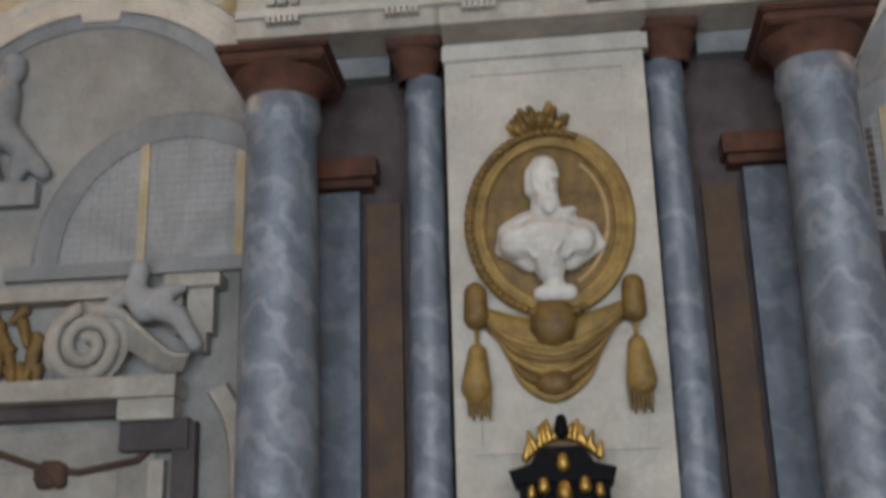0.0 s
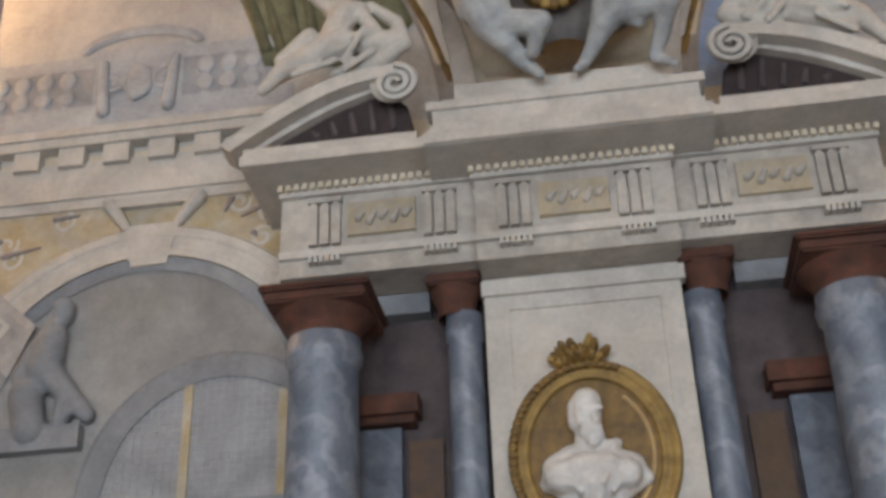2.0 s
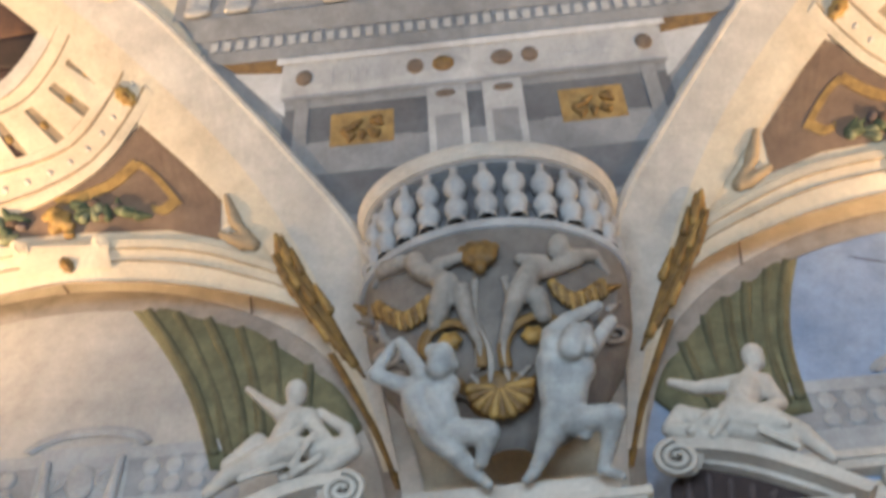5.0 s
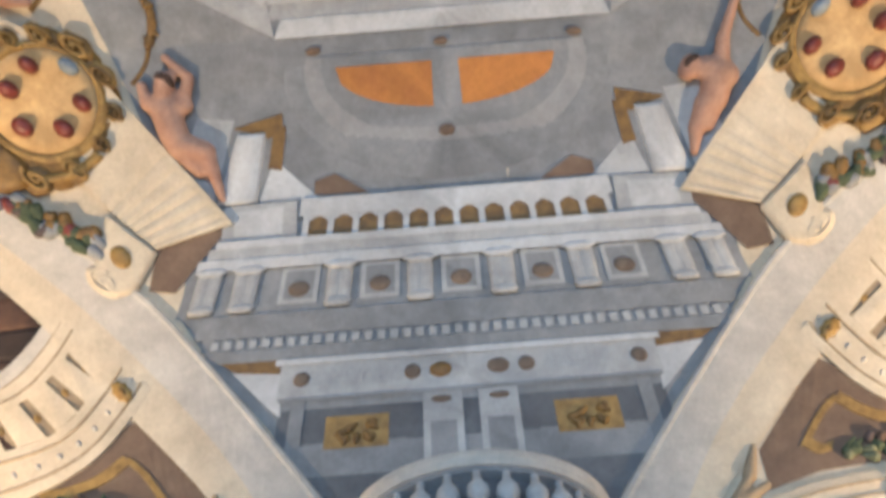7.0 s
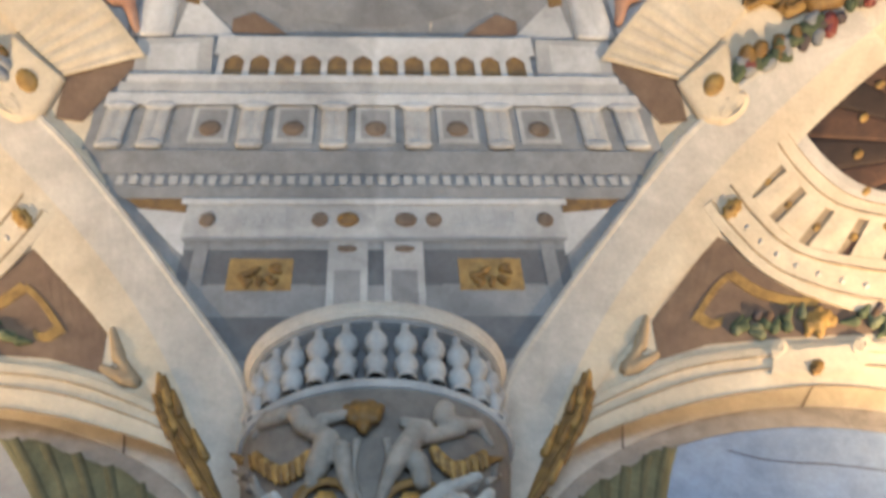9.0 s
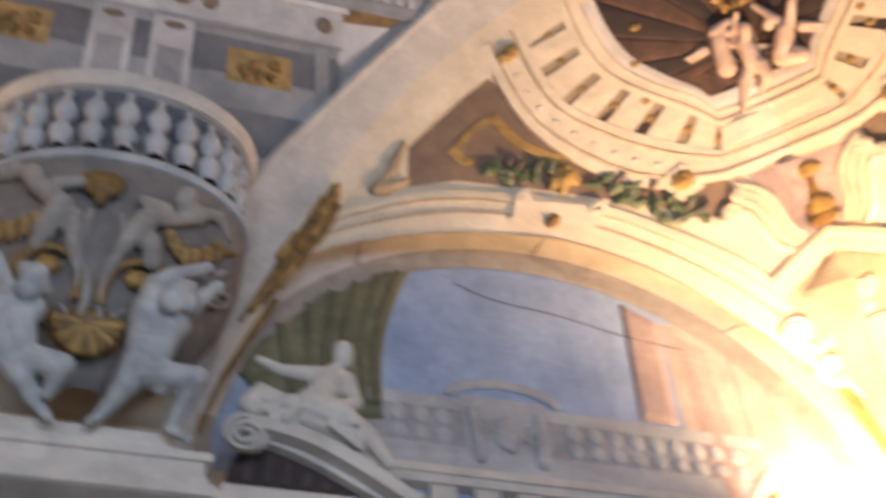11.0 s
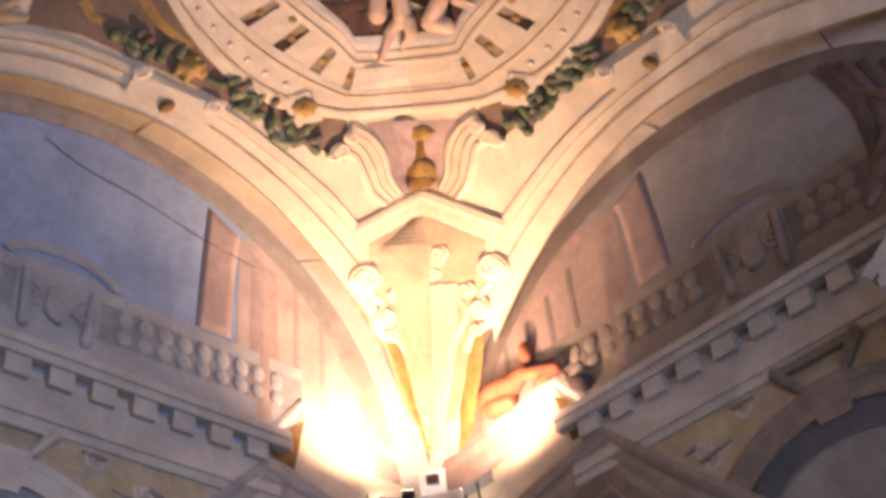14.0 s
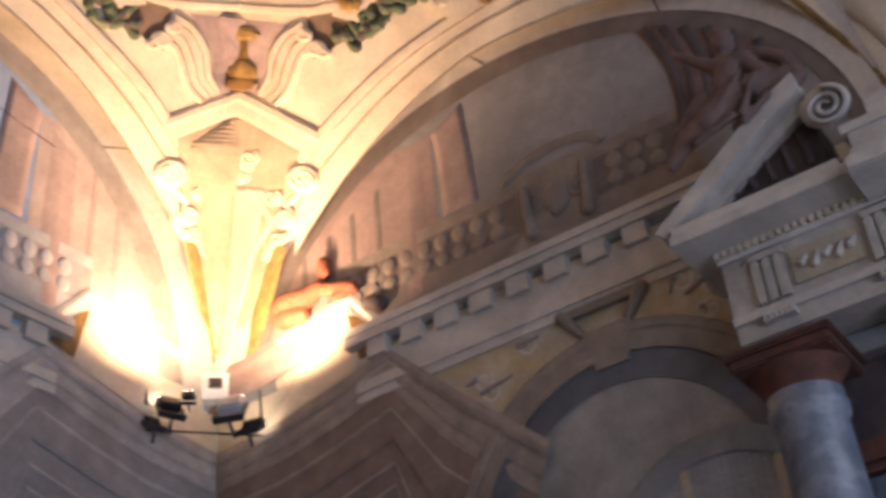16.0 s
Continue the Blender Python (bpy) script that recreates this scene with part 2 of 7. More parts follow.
def disc(bm, ch, s, z, a, b, lift, dome=0.0, n=20, rings=4, dent=0.0, lobes=0):
    rows = []
    for k in range(rings + 1):
        q = k / rings
        row = []
        for i in range(n + 1):
            w = 2 * math.pi * i / n
            r = q * (1 + (dent * math.cos(lobes * w) if k == rings else 0))
            row.append((s + a * r * math.cos(w), z + b * r * math.sin(w), lift + dome * math.sqrt(max(0, 1 - q * q))))
        rows.append(row)
    rows.append([(s + (p[0] - s) * 1.001, z + (p[1] - z) * 1.001, -0.03) for p in rows[-1]])
    grid = [[bm.verts.new(ch(*p)) for p in r[:-1]] for r in rows[1:]]
    mid = bm.verts.new(ch(*rows[0][0]))
    for i in range(n):
        j = (i + 1) % n
        bm.faces.new((mid, grid[0][i], grid[0][j]))
        for a_, b_ in zip(grid, grid[1:]):
            bm.faces.new((a_[i], a_[j], b_[j], b_[i]))
    return bm


def ring(bm, ch, s, z, a, b, profile, n=40):
    """A closed oval moulding; profile of (offset outward, lift)."""
    rows = [[ch(s + (a + o) * math.cos(2 * math.pi * i / n), z + (b + o) * math.sin(2 * math.pi * i / n), l) for i in range(n)] for o, l in profile]
    grid = [[bm.verts.new(p) for p in r] for r in rows]
    for u, v in zip(grid, grid[1:]):
        for i in range(n):
            bm.faces.new((u[i], u[(i + 1) % n], v[(i + 1) % n], v[i]))
    return bm


def capsule(bm, a, b, ra, rb, flat=None, n=10):
    """A limb: a tapered rounded bar between two places."""
    a, b = Vector(a), Vector(b)
    ax = b - a
    ln = max(ax.length, 1e-4)
    ax = ax / ln
    u = ax.orthogonal().normalized()
    v = ax.cross(u)
    rows = []
    for k in range(5):
        w = -math.pi / 2 + math.pi / 2 * k / 4
        rows.append((a + ax * ra * math.sin(w), ra * math.cos(w)))
    for k in range(5):
        w = math.pi / 2 * k / 4
        rows.append((b + ax * rb * math.sin(w), rb * math.cos(w)))
    grid = [[bm.verts.new(c + (u * math.cos(2 * math.pi * i / n) + v * math.sin(2 * math.pi * i / n)) * max(r, 1e-4)) for i in range(n)] for c, r in rows]
    for p, q in zip(grid, grid[1:]):
        for i in range(n):
            bm.faces.new((p[i], p[(i + 1) % n], q[(i + 1) % n], q[i]))
    bm.faces.new(grid[0][::-1])
    bm.faces.new(grid[-1])
    return bm


def limbs(ch, pieces):
    """Plain rounded shape of many limbs: (s, z, depth, radius) to (s, z, depth, radius), in chart measure."""
    bm = bmesh.new()
    for (s0, z0, d0, r0), (s1, z1, d1, r1) in pieces:
        capsule(bm, ch(s0, z0, d0), ch(s1, z1, d1), r0, r1)
    return bm


def box(bm, x0, x1, y0, y1, z0, z1):
    vs = [bm.verts.new(p) for p in ((x0, y0, z0), (x1, y0, z0), (x1, y1, z0), (x0, y1, z0), (x0, y0, z1), (x1, y0, z1), (x1, y1, z1), (x0, y1, z1))]
    for f in ((0, 3, 2, 1), (4, 5, 6, 7), (0, 1, 5, 4), (1, 2, 6, 5), (2, 3, 7, 6), (3, 0, 4, 7)):
        bm.faces.new([vs[i] for i in f])
    return bm


def block(bm, ch, s0, s1, z0, z1, front, back=-0.05, taper=0.0):
    """A squared block on a wall whose front shows at s0..s1, z0..z1; it runs straight back. taper widens its top."""
    f = [ch.at(s0, z0, front), ch.at(s1, z0, front), ch.at(s1, z1, front), ch.at(s0, z1, front)]
    if taper:
        f[2] += ch.right * ch.flip * taper - ch.fwd * taper
        f[3] += -ch.right * ch.flip * taper - ch.fwd * taper
    b = [p + ch.fwd * ((6 - back) - (p - EYE).dot(ch.fwd)) for p in f]
    vs = [bm.verts.new(p) for p in f + b]
    for q in ((0, 1, 2, 3), (7, 6, 5, 4), (0, 4, 5, 1), (1, 5, 6, 2), (2, 6, 7, 3), (3, 7, 4, 0)):
        bm.faces.new([vs[i] for i in q])
    return bm


def prism(bm, ch, pts, front, back=-0.05):
    """An outline in chart measure, extruded straight back from its depth."""
    f = [ch.at(s, z, front) for s, z in pts]
    b = [p + ch.fwd * ((6 - back) - (p - EYE).dot(ch.fwd)) for p in f]
    fv, bv = [bm.verts.new(p) for p in f], [bm.verts.new(p) for p in b]
    bm.faces.new(fv)
    bm.faces.new(bv[::-1])
    for i in range(len(f)):
        j = (i + 1) % len(f)
        bm.faces.new((fv[i], fv[j], bv[j], bv[i]))
    return bm


def lathe(bm, base, profile, n=24, start=0.0, sweep=360.0, axis=None):
    """profile: (radius, height above base)."""
    full = sweep >= 360
    m = n if full else n + 1
    grid = []
    for r, h in profile:
        grid.append([bm.verts.new(base + Vector((r * math.cos(radians(start + sweep * i / n)), r * math.sin(radians(start + sweep * i / n)), h))) for i in range(m)])
    for a, b in zip(grid, grid[1:]):
        for i in range(n):
            bm.faces.new((a[i], a[(i + 1) % m], b[(i + 1) % m], b[i]))
    return bm


def spiral(bm, ch, s, z, r0, r1, turns, thick, lift, hand=1, start=90.0):
    """A volute: a rounded band wound inward."""
    n = int(22 * turns)
    rows = [[], [], []]
    for i in range(n + 1):
        w = radians(start) + hand * 2 * math.pi * turns * i / n
        r = r0 + (r1 - r0) * i / n
        for row, o, l in zip(rows, (-thick / 2, 0, thick / 2), (lift * 0.75, lift, lift * 0.75)):
            row.append((s + (r + o) * math.cos(w), z + (r + o) * math.sin(w), l))
    return sheet(bm, ch, rows, lift * 0.3)


# ---- the hall ----
def wall(name, ch_az, holes):
    """A wall with its window openings, built of the pieces round them."""
    bm = bmesh.new()
    a = radians(ch_az)
    m = Matrix.Rotation(-a, 4, "Z")
    xs = -6.4
    for cx, z0, w, h in sorted(holes):
        box(bm, xs, cx - w / 2, 6.0, 6.4, 0, 11.2)
        box(bm, cx - w / 2, cx + w / 2, 6.0, 6.4, 0, z0)
        box(bm, cx - w / 2, cx + w / 2, 6.0, 6.4, z0 + h, 11.2)
        xs = cx + w / 2
    box(bm, xs, 6.4, 6.0, 6.4, 0, 11.2)
    bmesh.ops.transform(bm, matrix=m, verts=bm.verts)
    return solo(name, bm, PLASTER, "plastered hall wall in faded cream fresco paint", "wall", kind="structure")


wall("wall_north", 0, [])
wall("wall_east", 90, [])
wall("wall_south", 180, WINDOWS)
wall("wall_west", 270, [])
solo("floor", box(bmesh.new(), -6.4, 6.4, -6.4, 6.4, -0.2, 0), FLOORSTONE, "pale polished stone floor of the hall", "floor", kind="structure")
solo("roof", box(bmesh.new(), -6.4, 6.4, -6.4, 6.4, 11.2, 11.4), PLASTER, "plain slab above the painted vault", "roof", kind="structure")
solo("ground", box(bmesh.new(), -300, 300, -300, 300, -0.5, -0.22), FLOORSTONE, "pale paved ground outside the windows", "ground", kind="structure")


def vault_shell():
    """The coved vault, cut by a pair of lunettes on the north and east walls; it starts at the springing elsewhere."""
    bm = bmesh.new()
    cols = []
    def column(d2, z):
        d0 = Vector((d2[0], d2[1], z - EYE.z))
        el0 = math.atan2(d0.z, math.hypot(d0.x, d0.y))
        col = []
        w = Vector((d0.x, d0.y, d0.z)).normalized()
        col.append(EYE + w * (reach(w, False) + 0.02))
        az = math.atan2(d0.x, d0.y)
        for k in range(37):
            el = el0 + (math.pi / 2 - 1e-4 - el0) * k / 36
            v = Vector((math.cos(el) * math.sin(az), math.cos(el) * math.cos(az), math.sin(el)))
            col.append(EYE + v * reach(v, True))
        return col
    for side in range(4):
        a = radians(90 * side)
        f, r = Vector((math.sin(a), math.cos(a))), Vector((math.cos(a), -math.sin(a)))
        n = 96
        for i in range(n):
            s = 6.0 * math.tan(radians(-45 + 90 * i / n))
            z = SPRING
            q = 1 - ((abs(s) - 3.25) / 2.70) ** 2
            if side in (0, 1) and q > 0:
                z = max(SPRING, 5.9 + (2.27 if side else 2.63) * math.sqrt(q))
            d = f * 6.0 + r * s
            cols.append([bm.verts.new(p) for p in column(d, z)])
    for i in range(len(cols)):
        a_, b_ = cols[i], cols[(i + 1) % len(cols)]
        for k in range(len(a_) - 1):
            bm.faces.new((a_[k], b_[k], b_[k + 1], a_[k + 1]))
    bmesh.ops.remove_doubles(bm, verts=bm.verts, dist=0.002)
    return solo("ceiling", bm, PLASTER, "coved plaster vault of the hall with painted ribs", "ceiling", kind="structure", smooth=True)


vault_shell()

# ---- painted pavilion on a wall ----
def column_shaft(name, ch, s, width, z0, z1, depth, label, group):
    """A column of veined marble with base ring, astragal and red Doric capital."""
    k = 1 - depth / 6.0
    foot = ch.at(s, z0, depth)
    r = width / 2 * k
    h = (EYE.z + (z1 - EYE.z) * (1 - (depth + width * 0.75) / 6.0)) - foot.z
    ro = root(name, foot, label, "column", group)
    part("shaft", lathe(bmesh.new(), foot, [(r * 1.06, 0), (r * 1.06, h * 0.3), (r * 1.02, h * 0.6), (r * 0.93, h * 0.965), (r * 1.04, h * 0.97), (r * 1.06, h * 0.982), (r * 1.0, h * 0.99), (r * 1.0, h)], 32), MARBLE, ro, smooth=True)
    return ro


def capital(ro, ch, s0, s1, z0, z1, depth):
    """Echinus and square abacus."""
    mid, hw = (s0 + s1) / 2, (s1 - s0) / 2
    k = 1 - (depth + hw) / 6.0
    h = (z1 - z0) * k
    c = ch.at(mid, z0, depth)
    c.z = EYE.z + (z0 - EYE.z) * k
    cap = part("capital", lathe(bmesh.new(), c, [(hw * 0.66 * k, -0.01), (hw * 0.70 * k, h * 0.12), (hw * 0.68 * k, h * 0.2), (hw * 0.78 * k, h * 0.34), (hw * 0.92 * k, h * 0.55), (hw * 0.95 * k, h * 0.6)], 28), REDSTONE, ro, "dark red stone capital", smooth=True)
    bm = bmesh.new()
    for a, b, w in ((0.58, 0.86, 0.96), (0.84, 1.0, 1.05), (0.98, 1.6, 0.4)):
        p = c
        q = hw * w * k
        m = Matrix((ch.right.to_3d(), ch.fwd.to_3d(), (0, 0, 1))).transposed().to_4x4()
        b2 = box(bmesh.new(), -q, q, -q if w > 0.5 else 0.12, q if w > 0.5 else 0.12 + q, h * a, h * b)
        bmesh.ops.bevel(b2, geom=b2.edges[:], offset=0.012, segments=2, affect="EDGES")
        me = bpy.data.meshes.new("tmp")
        bmesh.ops.transform(b2, matrix=Matrix.Translation(p) @ m, verts=b2.verts)
        b2.to_mesh(me)
        b2.free()
        bm.from_mesh(me)
        bpy.data.meshes.remove(me)
    part("abacus", bm, REDSTONE, ro)
    return cap


def pavilion(az, x0):
    ch = Chart(az)
    g = "columns of the painted pavilion"
    # recess behind the columns
    bm = bmesh.new()
    rect(bm, ch, x0 - 1.66, x0 + 1.66, 0.0, 4.95, 0.012, 6, 6)
    solo("recess", bm, BROWN, "dark purple brown recess behind the columns", "niche", kind="structure")
    for sg in (-1, 1):
        q = Chart(az)
        X = lambda v: x0 + sg * v - (0.03 if sg > 0 else 0.0)
        pier = root("back_pier", q.at(X(1.12), 0, 0.1), "dark blue marble pier with a brown capital in the recess", "pier", "piers in the recess")
        part("shaft", block(bmesh.new(), q, min(X(1.02), X(1.25)), max(X(1.02), X(1.25)), 0.0, 3.93, 0.10), MARBLEDARK, pier)
        bm = block(bmesh.new(), q, min(X(0.95), X(1.28)), max(X(0.95), X(1.28)), 3.96, 4.02, 0.13)
        block(bm, q, min(X(0.93), X(1.30)), max(X(0.93), X(1.30)), 4.02, 4.13, 0.17)
        part("capital", bm, REDSTONE, pier, "dark red brown capital")
        strip = solo("wall_panel", block(bmesh.new(), q, min(X(0.80), X(0.98)), max(X(0.80), X(0.98)), 0.0, 3.85, 0.05), RUST, "rust brown marble panel in the recess", "panel", "panels in the recess")
        beam = solo("soffit_beam", block(bmesh.new(), q, min(X(0.85), X(1.25)), max(X(0.85), X(1.25)), 4.60, 4.72, 0.12), GREY, "grey painted beam under the entablature", "beam", "beams under the entablature")
        c = column_shaft("column", q, X(1.445), 0.41, 0.0, 4.63, 0.42, "blue grey veined marble column with a dark red capital", g)
        capital(c, q, X(1.445) - 0.31, X(1.445) + 0.31, 4.63, 4.89, 0.42)
        c = column_shaft("column", q, X(0.66), 0.20, 0.0, 4.62, 0.16, "slender blue grey marble column beside the bust panel", g)
        capital(c, q, X(0.70) - 0.16, X(0.70) + 0.16, 4.62, 4.89, 0.16)
    # centre panel
    bust_wall = root("bust_panel", ch.at(x0, 0, 0.25), "cream painted panel with a moulded frame behind a bust", "panel")
    part("slab", block(bmesh.new(), ch, x0 - 0.545, x0 + 0.53, 0.0, 4.92, 0.25), STONE, bust_wall)
    bm = bmesh.new()
    for a, b, c2, d in ((-0.45, -0.41, 2.5, 4.6), (0.41, 0.45, 2.5, 4.6), (-0.41, 0.41, 4.56, 4.6), (-0.41, 0.41, 2.5, 2.54)):
        block(bm, ch, x0 + a, x0 + b, c2, d, 0.262, 0.2)
    part("moulding", bm, STONE, bust_wall, "thin raised frame")
    part("top_band", block(bmesh.new(), ch, x0 - 0.56, x0 + 0.56, 4.66, 4.75, 0.275, 0.2), STONE, bust_wall)
    # entablature
    ent = root("entablature", ch.at(x0, 4.89, 0.3), "cream Doric entablature with triglyphs and a jutting cornice", "entablature")
    for nm, a, b, dep in (("side_run", -1.72, -0.56, 0.40), ("side_run", 0.56, 1.72, 0.40), ("middle_run", -0.57, 0.57, 0.48)):
        bm = bmesh.new()
        run = part(nm, block(bm, ch, x0 + a, x0 + b, 5.07, 5.46, dep + 0.005), FRIEZESTONE, ent)
        part("architrave", block(bmesh.new(), ch, x0 + a, x0 + b, 4.89, 5.02, dep), FRIEZESTONE, run)
        part("taenia", block(bmesh.new(), ch, x0 + a - 0.01, x0 + b + 0.01, 5.02, 5.07, dep + 0.03), STONE, run)
        part("bed_moulding", block(bmesh.new(), ch, x0 + a - 0.02, x0 + b + 0.02, 5.44, 5.485, dep + 0.04), STONE, run)
        n = int((b - a + 0.1) / 0.05)
        for i in range(n):
            s = x0 + a - 0.04 + (b - a + 0.08) * (i + 0.5) / n
            part("dentil", block(bmesh.new(), ch, s - 0.016, s + 0.016, 5.49, 5.54, dep + 0.07, 0.3), PLASTER, run)
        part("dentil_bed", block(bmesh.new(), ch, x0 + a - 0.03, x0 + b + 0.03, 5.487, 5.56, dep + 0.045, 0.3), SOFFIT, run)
        bm = bmesh.new()
        w0, w1 = (a - 0.28, b + 0.3) if nm == "side_run" and a < 0 else (a - 0.3, b + 0.28) if nm == "side_run" else (a - 0.3, b + 0.3)
        block(bm, ch, x0 + w0, x0 + w1, 5.70, 5.77, dep + 0.3)
        part("cornice", bm, STONE, ent)
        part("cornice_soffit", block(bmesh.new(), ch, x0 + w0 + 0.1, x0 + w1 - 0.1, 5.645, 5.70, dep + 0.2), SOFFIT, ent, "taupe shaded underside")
    for t in (-1.46, -0.78, -0.345, 0.345, 0.78, 1.46):
        dep = 0.50 if abs(t) < 0.5 else 0.42
        tri = bmesh.new()
        for o in (-0.068, 0.0, 0.068):
            prism(tri, ch, [(x0 + t + o - 0.026, 5.10), (x0 + t + o + 0.026, 5.10), (x0 + t + o + 0.026, 5.36), (x0 + t + o, 5.39), (x0 + t + o - 0.026, 5.36)], dep + 0.02, 0.3)
        block(tri, ch, x0 + t - 0.1, x0 + t + 0.1, 5.385, 5.42, dep + 0.03, 0.3)
        tr = part("triglyph", tri, FRIEZESTONE, ent)
        for i in range(6):
            gm = bmesh.new()
            s = x0 + t - 0.083 + 0.033 * i
            prism(gm, ch, [(s - 0.013, 4.985), (s + 0.013, 4.985), (s + 0.008, 5.035), (s - 0.008, 5.035)], dep + 0.035, 0.3)
            part("gutta", gm, STONE, tr)
    for a, b in ((-1.32, -0.92), (-0.20, 0.20), (0.92, 1.32)):
        bm = bmesh.new()
        block(bm, ch, x0 + a, x0 + b, 5.14, 5.36, 0.515 if abs(a) < 0.5 else 0.43, 0.3)
        pan = part("metope", bm, METOPE, ent, "ochre painted relief panel")
        orn = bmesh.new()
        mid = (a + b) / 2
        for i in range(5):
            s = x0 + mid + (i - 2) * 0.07
            capsule(orn, ch.at(s, 5.25 - 0.03 * (i % 2), 0.52 if abs(a) < 0.5 else 0.44), ch.at(s + 0.03, 5.28, 0.52 if abs(a) < 0.5 else 0.44), 0.022, 0.014)
        part("ornament", orn, FRIEZESTONE, pan)
    # attic ledge
    led = root("attic_ledge", ch.at(x0, 5.74, 0.4), "cream stone ledge that carries the two stone giants", "ledge")
    bm = bmesh.new()
    prism(bm, ch, [(x0 - 0.80, 5.80), (x0 + 0.80, 5.80), (x0 + 0.80, 5.96), (x0 - 0.80, 5.96)], 0.70, 0.1)
    part("body", bm, STONE, led)
    bm = bmesh.new()
    block(bm, ch, x0 - 0.86, x0 + 0.86, 5.72, 5.80, 0.80, 0.1)
    block(bm, ch, x0 - 0.82, x0 + 0.82, 5.80, 5.84, 0.76, 0.1)
    part("lower_moulding", bm, STONE, led)
    bm = bmesh.new()
    block(bm, ch, x0 - 0.84, x0 + 0.84, 5.96, 6.02, 0.72, 0.1)
    block(bm, ch, x0 - 0.66, x0 + 0.66, 6.02, 6.12, 0.62, 0.1)
    part("upper_moulding", bm, STONE, led)
    # broken pediment halves
    for sg in (-1, 1):
        q = Chart(az)
        X = lambda v: x0 + sg * v
        ped = root("broken_pediment", q.at(X(1.5), 5.74, 0.4), "half of a curved broken pediment ending in a scroll", "pediment", "broken pediment halves")
        top = [(2.14, 5.88), (1.82, 6.10), (1.50, 6.27), (1.22, 6.34), (1.03, 6.33)]
        low = [(1.98, 5.75), (1.72, 5.90), (1.46, 6.04), (1.22, 6.13), (1.10, 6.16)]
        scroll = 1.03
        if az == 90:
            top = [(2.08, 5.84), (1.76, 6.07), (1.46, 6.28), (1.20, 6.45), (1.0, 6.55)]
            low = [(1.96, 5.70), (1.66, 5.82), (1.36, 6.02), (1.08, 6.18), (0.98, 6.24)]
            scroll = 0.87
        def raking(lo, hi, dep):
            fl, fh = polyline(lo), polyline(hi)
            run = [fl(i / 12)[:2] for i in range(13)] + [fh(1 - i / 12)[:2] for i in range(13)]
            return prism(bmesh.new(), q, [(X(s), z) for s, z in run], dep, 0.46)
        mid1 = [((a[0] * 0.45 + b[0] * 0.55), (a[1] * 0.45 + b[1] * 0.55)) for a, b in zip(low, top)]
        part("raking_cornice", raking(mid1, top, 0.66), STONE, ped)
        part("raking_moulding", raking(low, mid1, 0.56), STONE, ped)
        # shadow inside the pediment is put into the tympanum's dark colour
        ty = bmesh.new()
        prism(ty, q, [(X(v), z) for v, z in ([(1.76, 5.83)] + low[1:] + [(0.95, 6.0), (0.92, 5.80)])], 0.50, 0.1)
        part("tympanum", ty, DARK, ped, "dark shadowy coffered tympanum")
        for i in range(5):
            cf = bmesh.new()
            s = 1.04 + 0.12 * i
            capsule(cf, q.at(X(s), 5.86, 0.505), q.at(X(s + 0.02), 6.10 - 0.055 * i, 0.505), 0.022, 0.018)
            part("coffer_rib", cf, BROWN, ped)
        part("base_moulding", block(bmesh.new(), q, min(X(0.90), X(1.98)), max(X(0.90), X(1.98)), 5.74, 5.82, 0.69, 0.1), STONE, ped)
        vo = bmesh.new()
        disc(vo, Lifted(q, 0.5), X(scroll), 6.20, 0.155, 0.155, 0.12, 0.0)
        spiral(vo, Lifted(q, 0.5), X(scroll), 6.20, 0.14, 0.02, 2.2, 0.05, 0.2, sg, 90)
        part("scroll", vo, STONE, ped, smooth=True)
    return ch


class Lifted:
    """A chart on the wall with all lifts raised by some depth."""

    def __init__(self, ch, by):
        self.ch, self.by, self.right, self.fwd, self.flip = ch, by, ch.right, ch.fwd, ch.flip

    def __call__(self, s, z, lift=0.0):
        return self.ch.at(s, z, self.by + lift)

    def at(self, s, z, depth=0.0):
        return self.ch.at(s, z, self.by + depth)


# East bay's browner copies; its dim light is put into the colours too
TANGREY = material("dimmed tan grey fresco", (0.30, 0.26, 0.22), (0.22, 0.19, 0.165), scale=5)
TANDIM = material("dimmed brown grey fresco", (0.20, 0.17, 0.15), (0.15, 0.125, 0.115), scale=5)
DIMSKY = material("dimmed grey sky fresco", (0.31, 0.305, 0.31), (0.25, 0.245, 0.25), scale=1.2)
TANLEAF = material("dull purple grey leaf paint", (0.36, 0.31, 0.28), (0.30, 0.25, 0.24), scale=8)


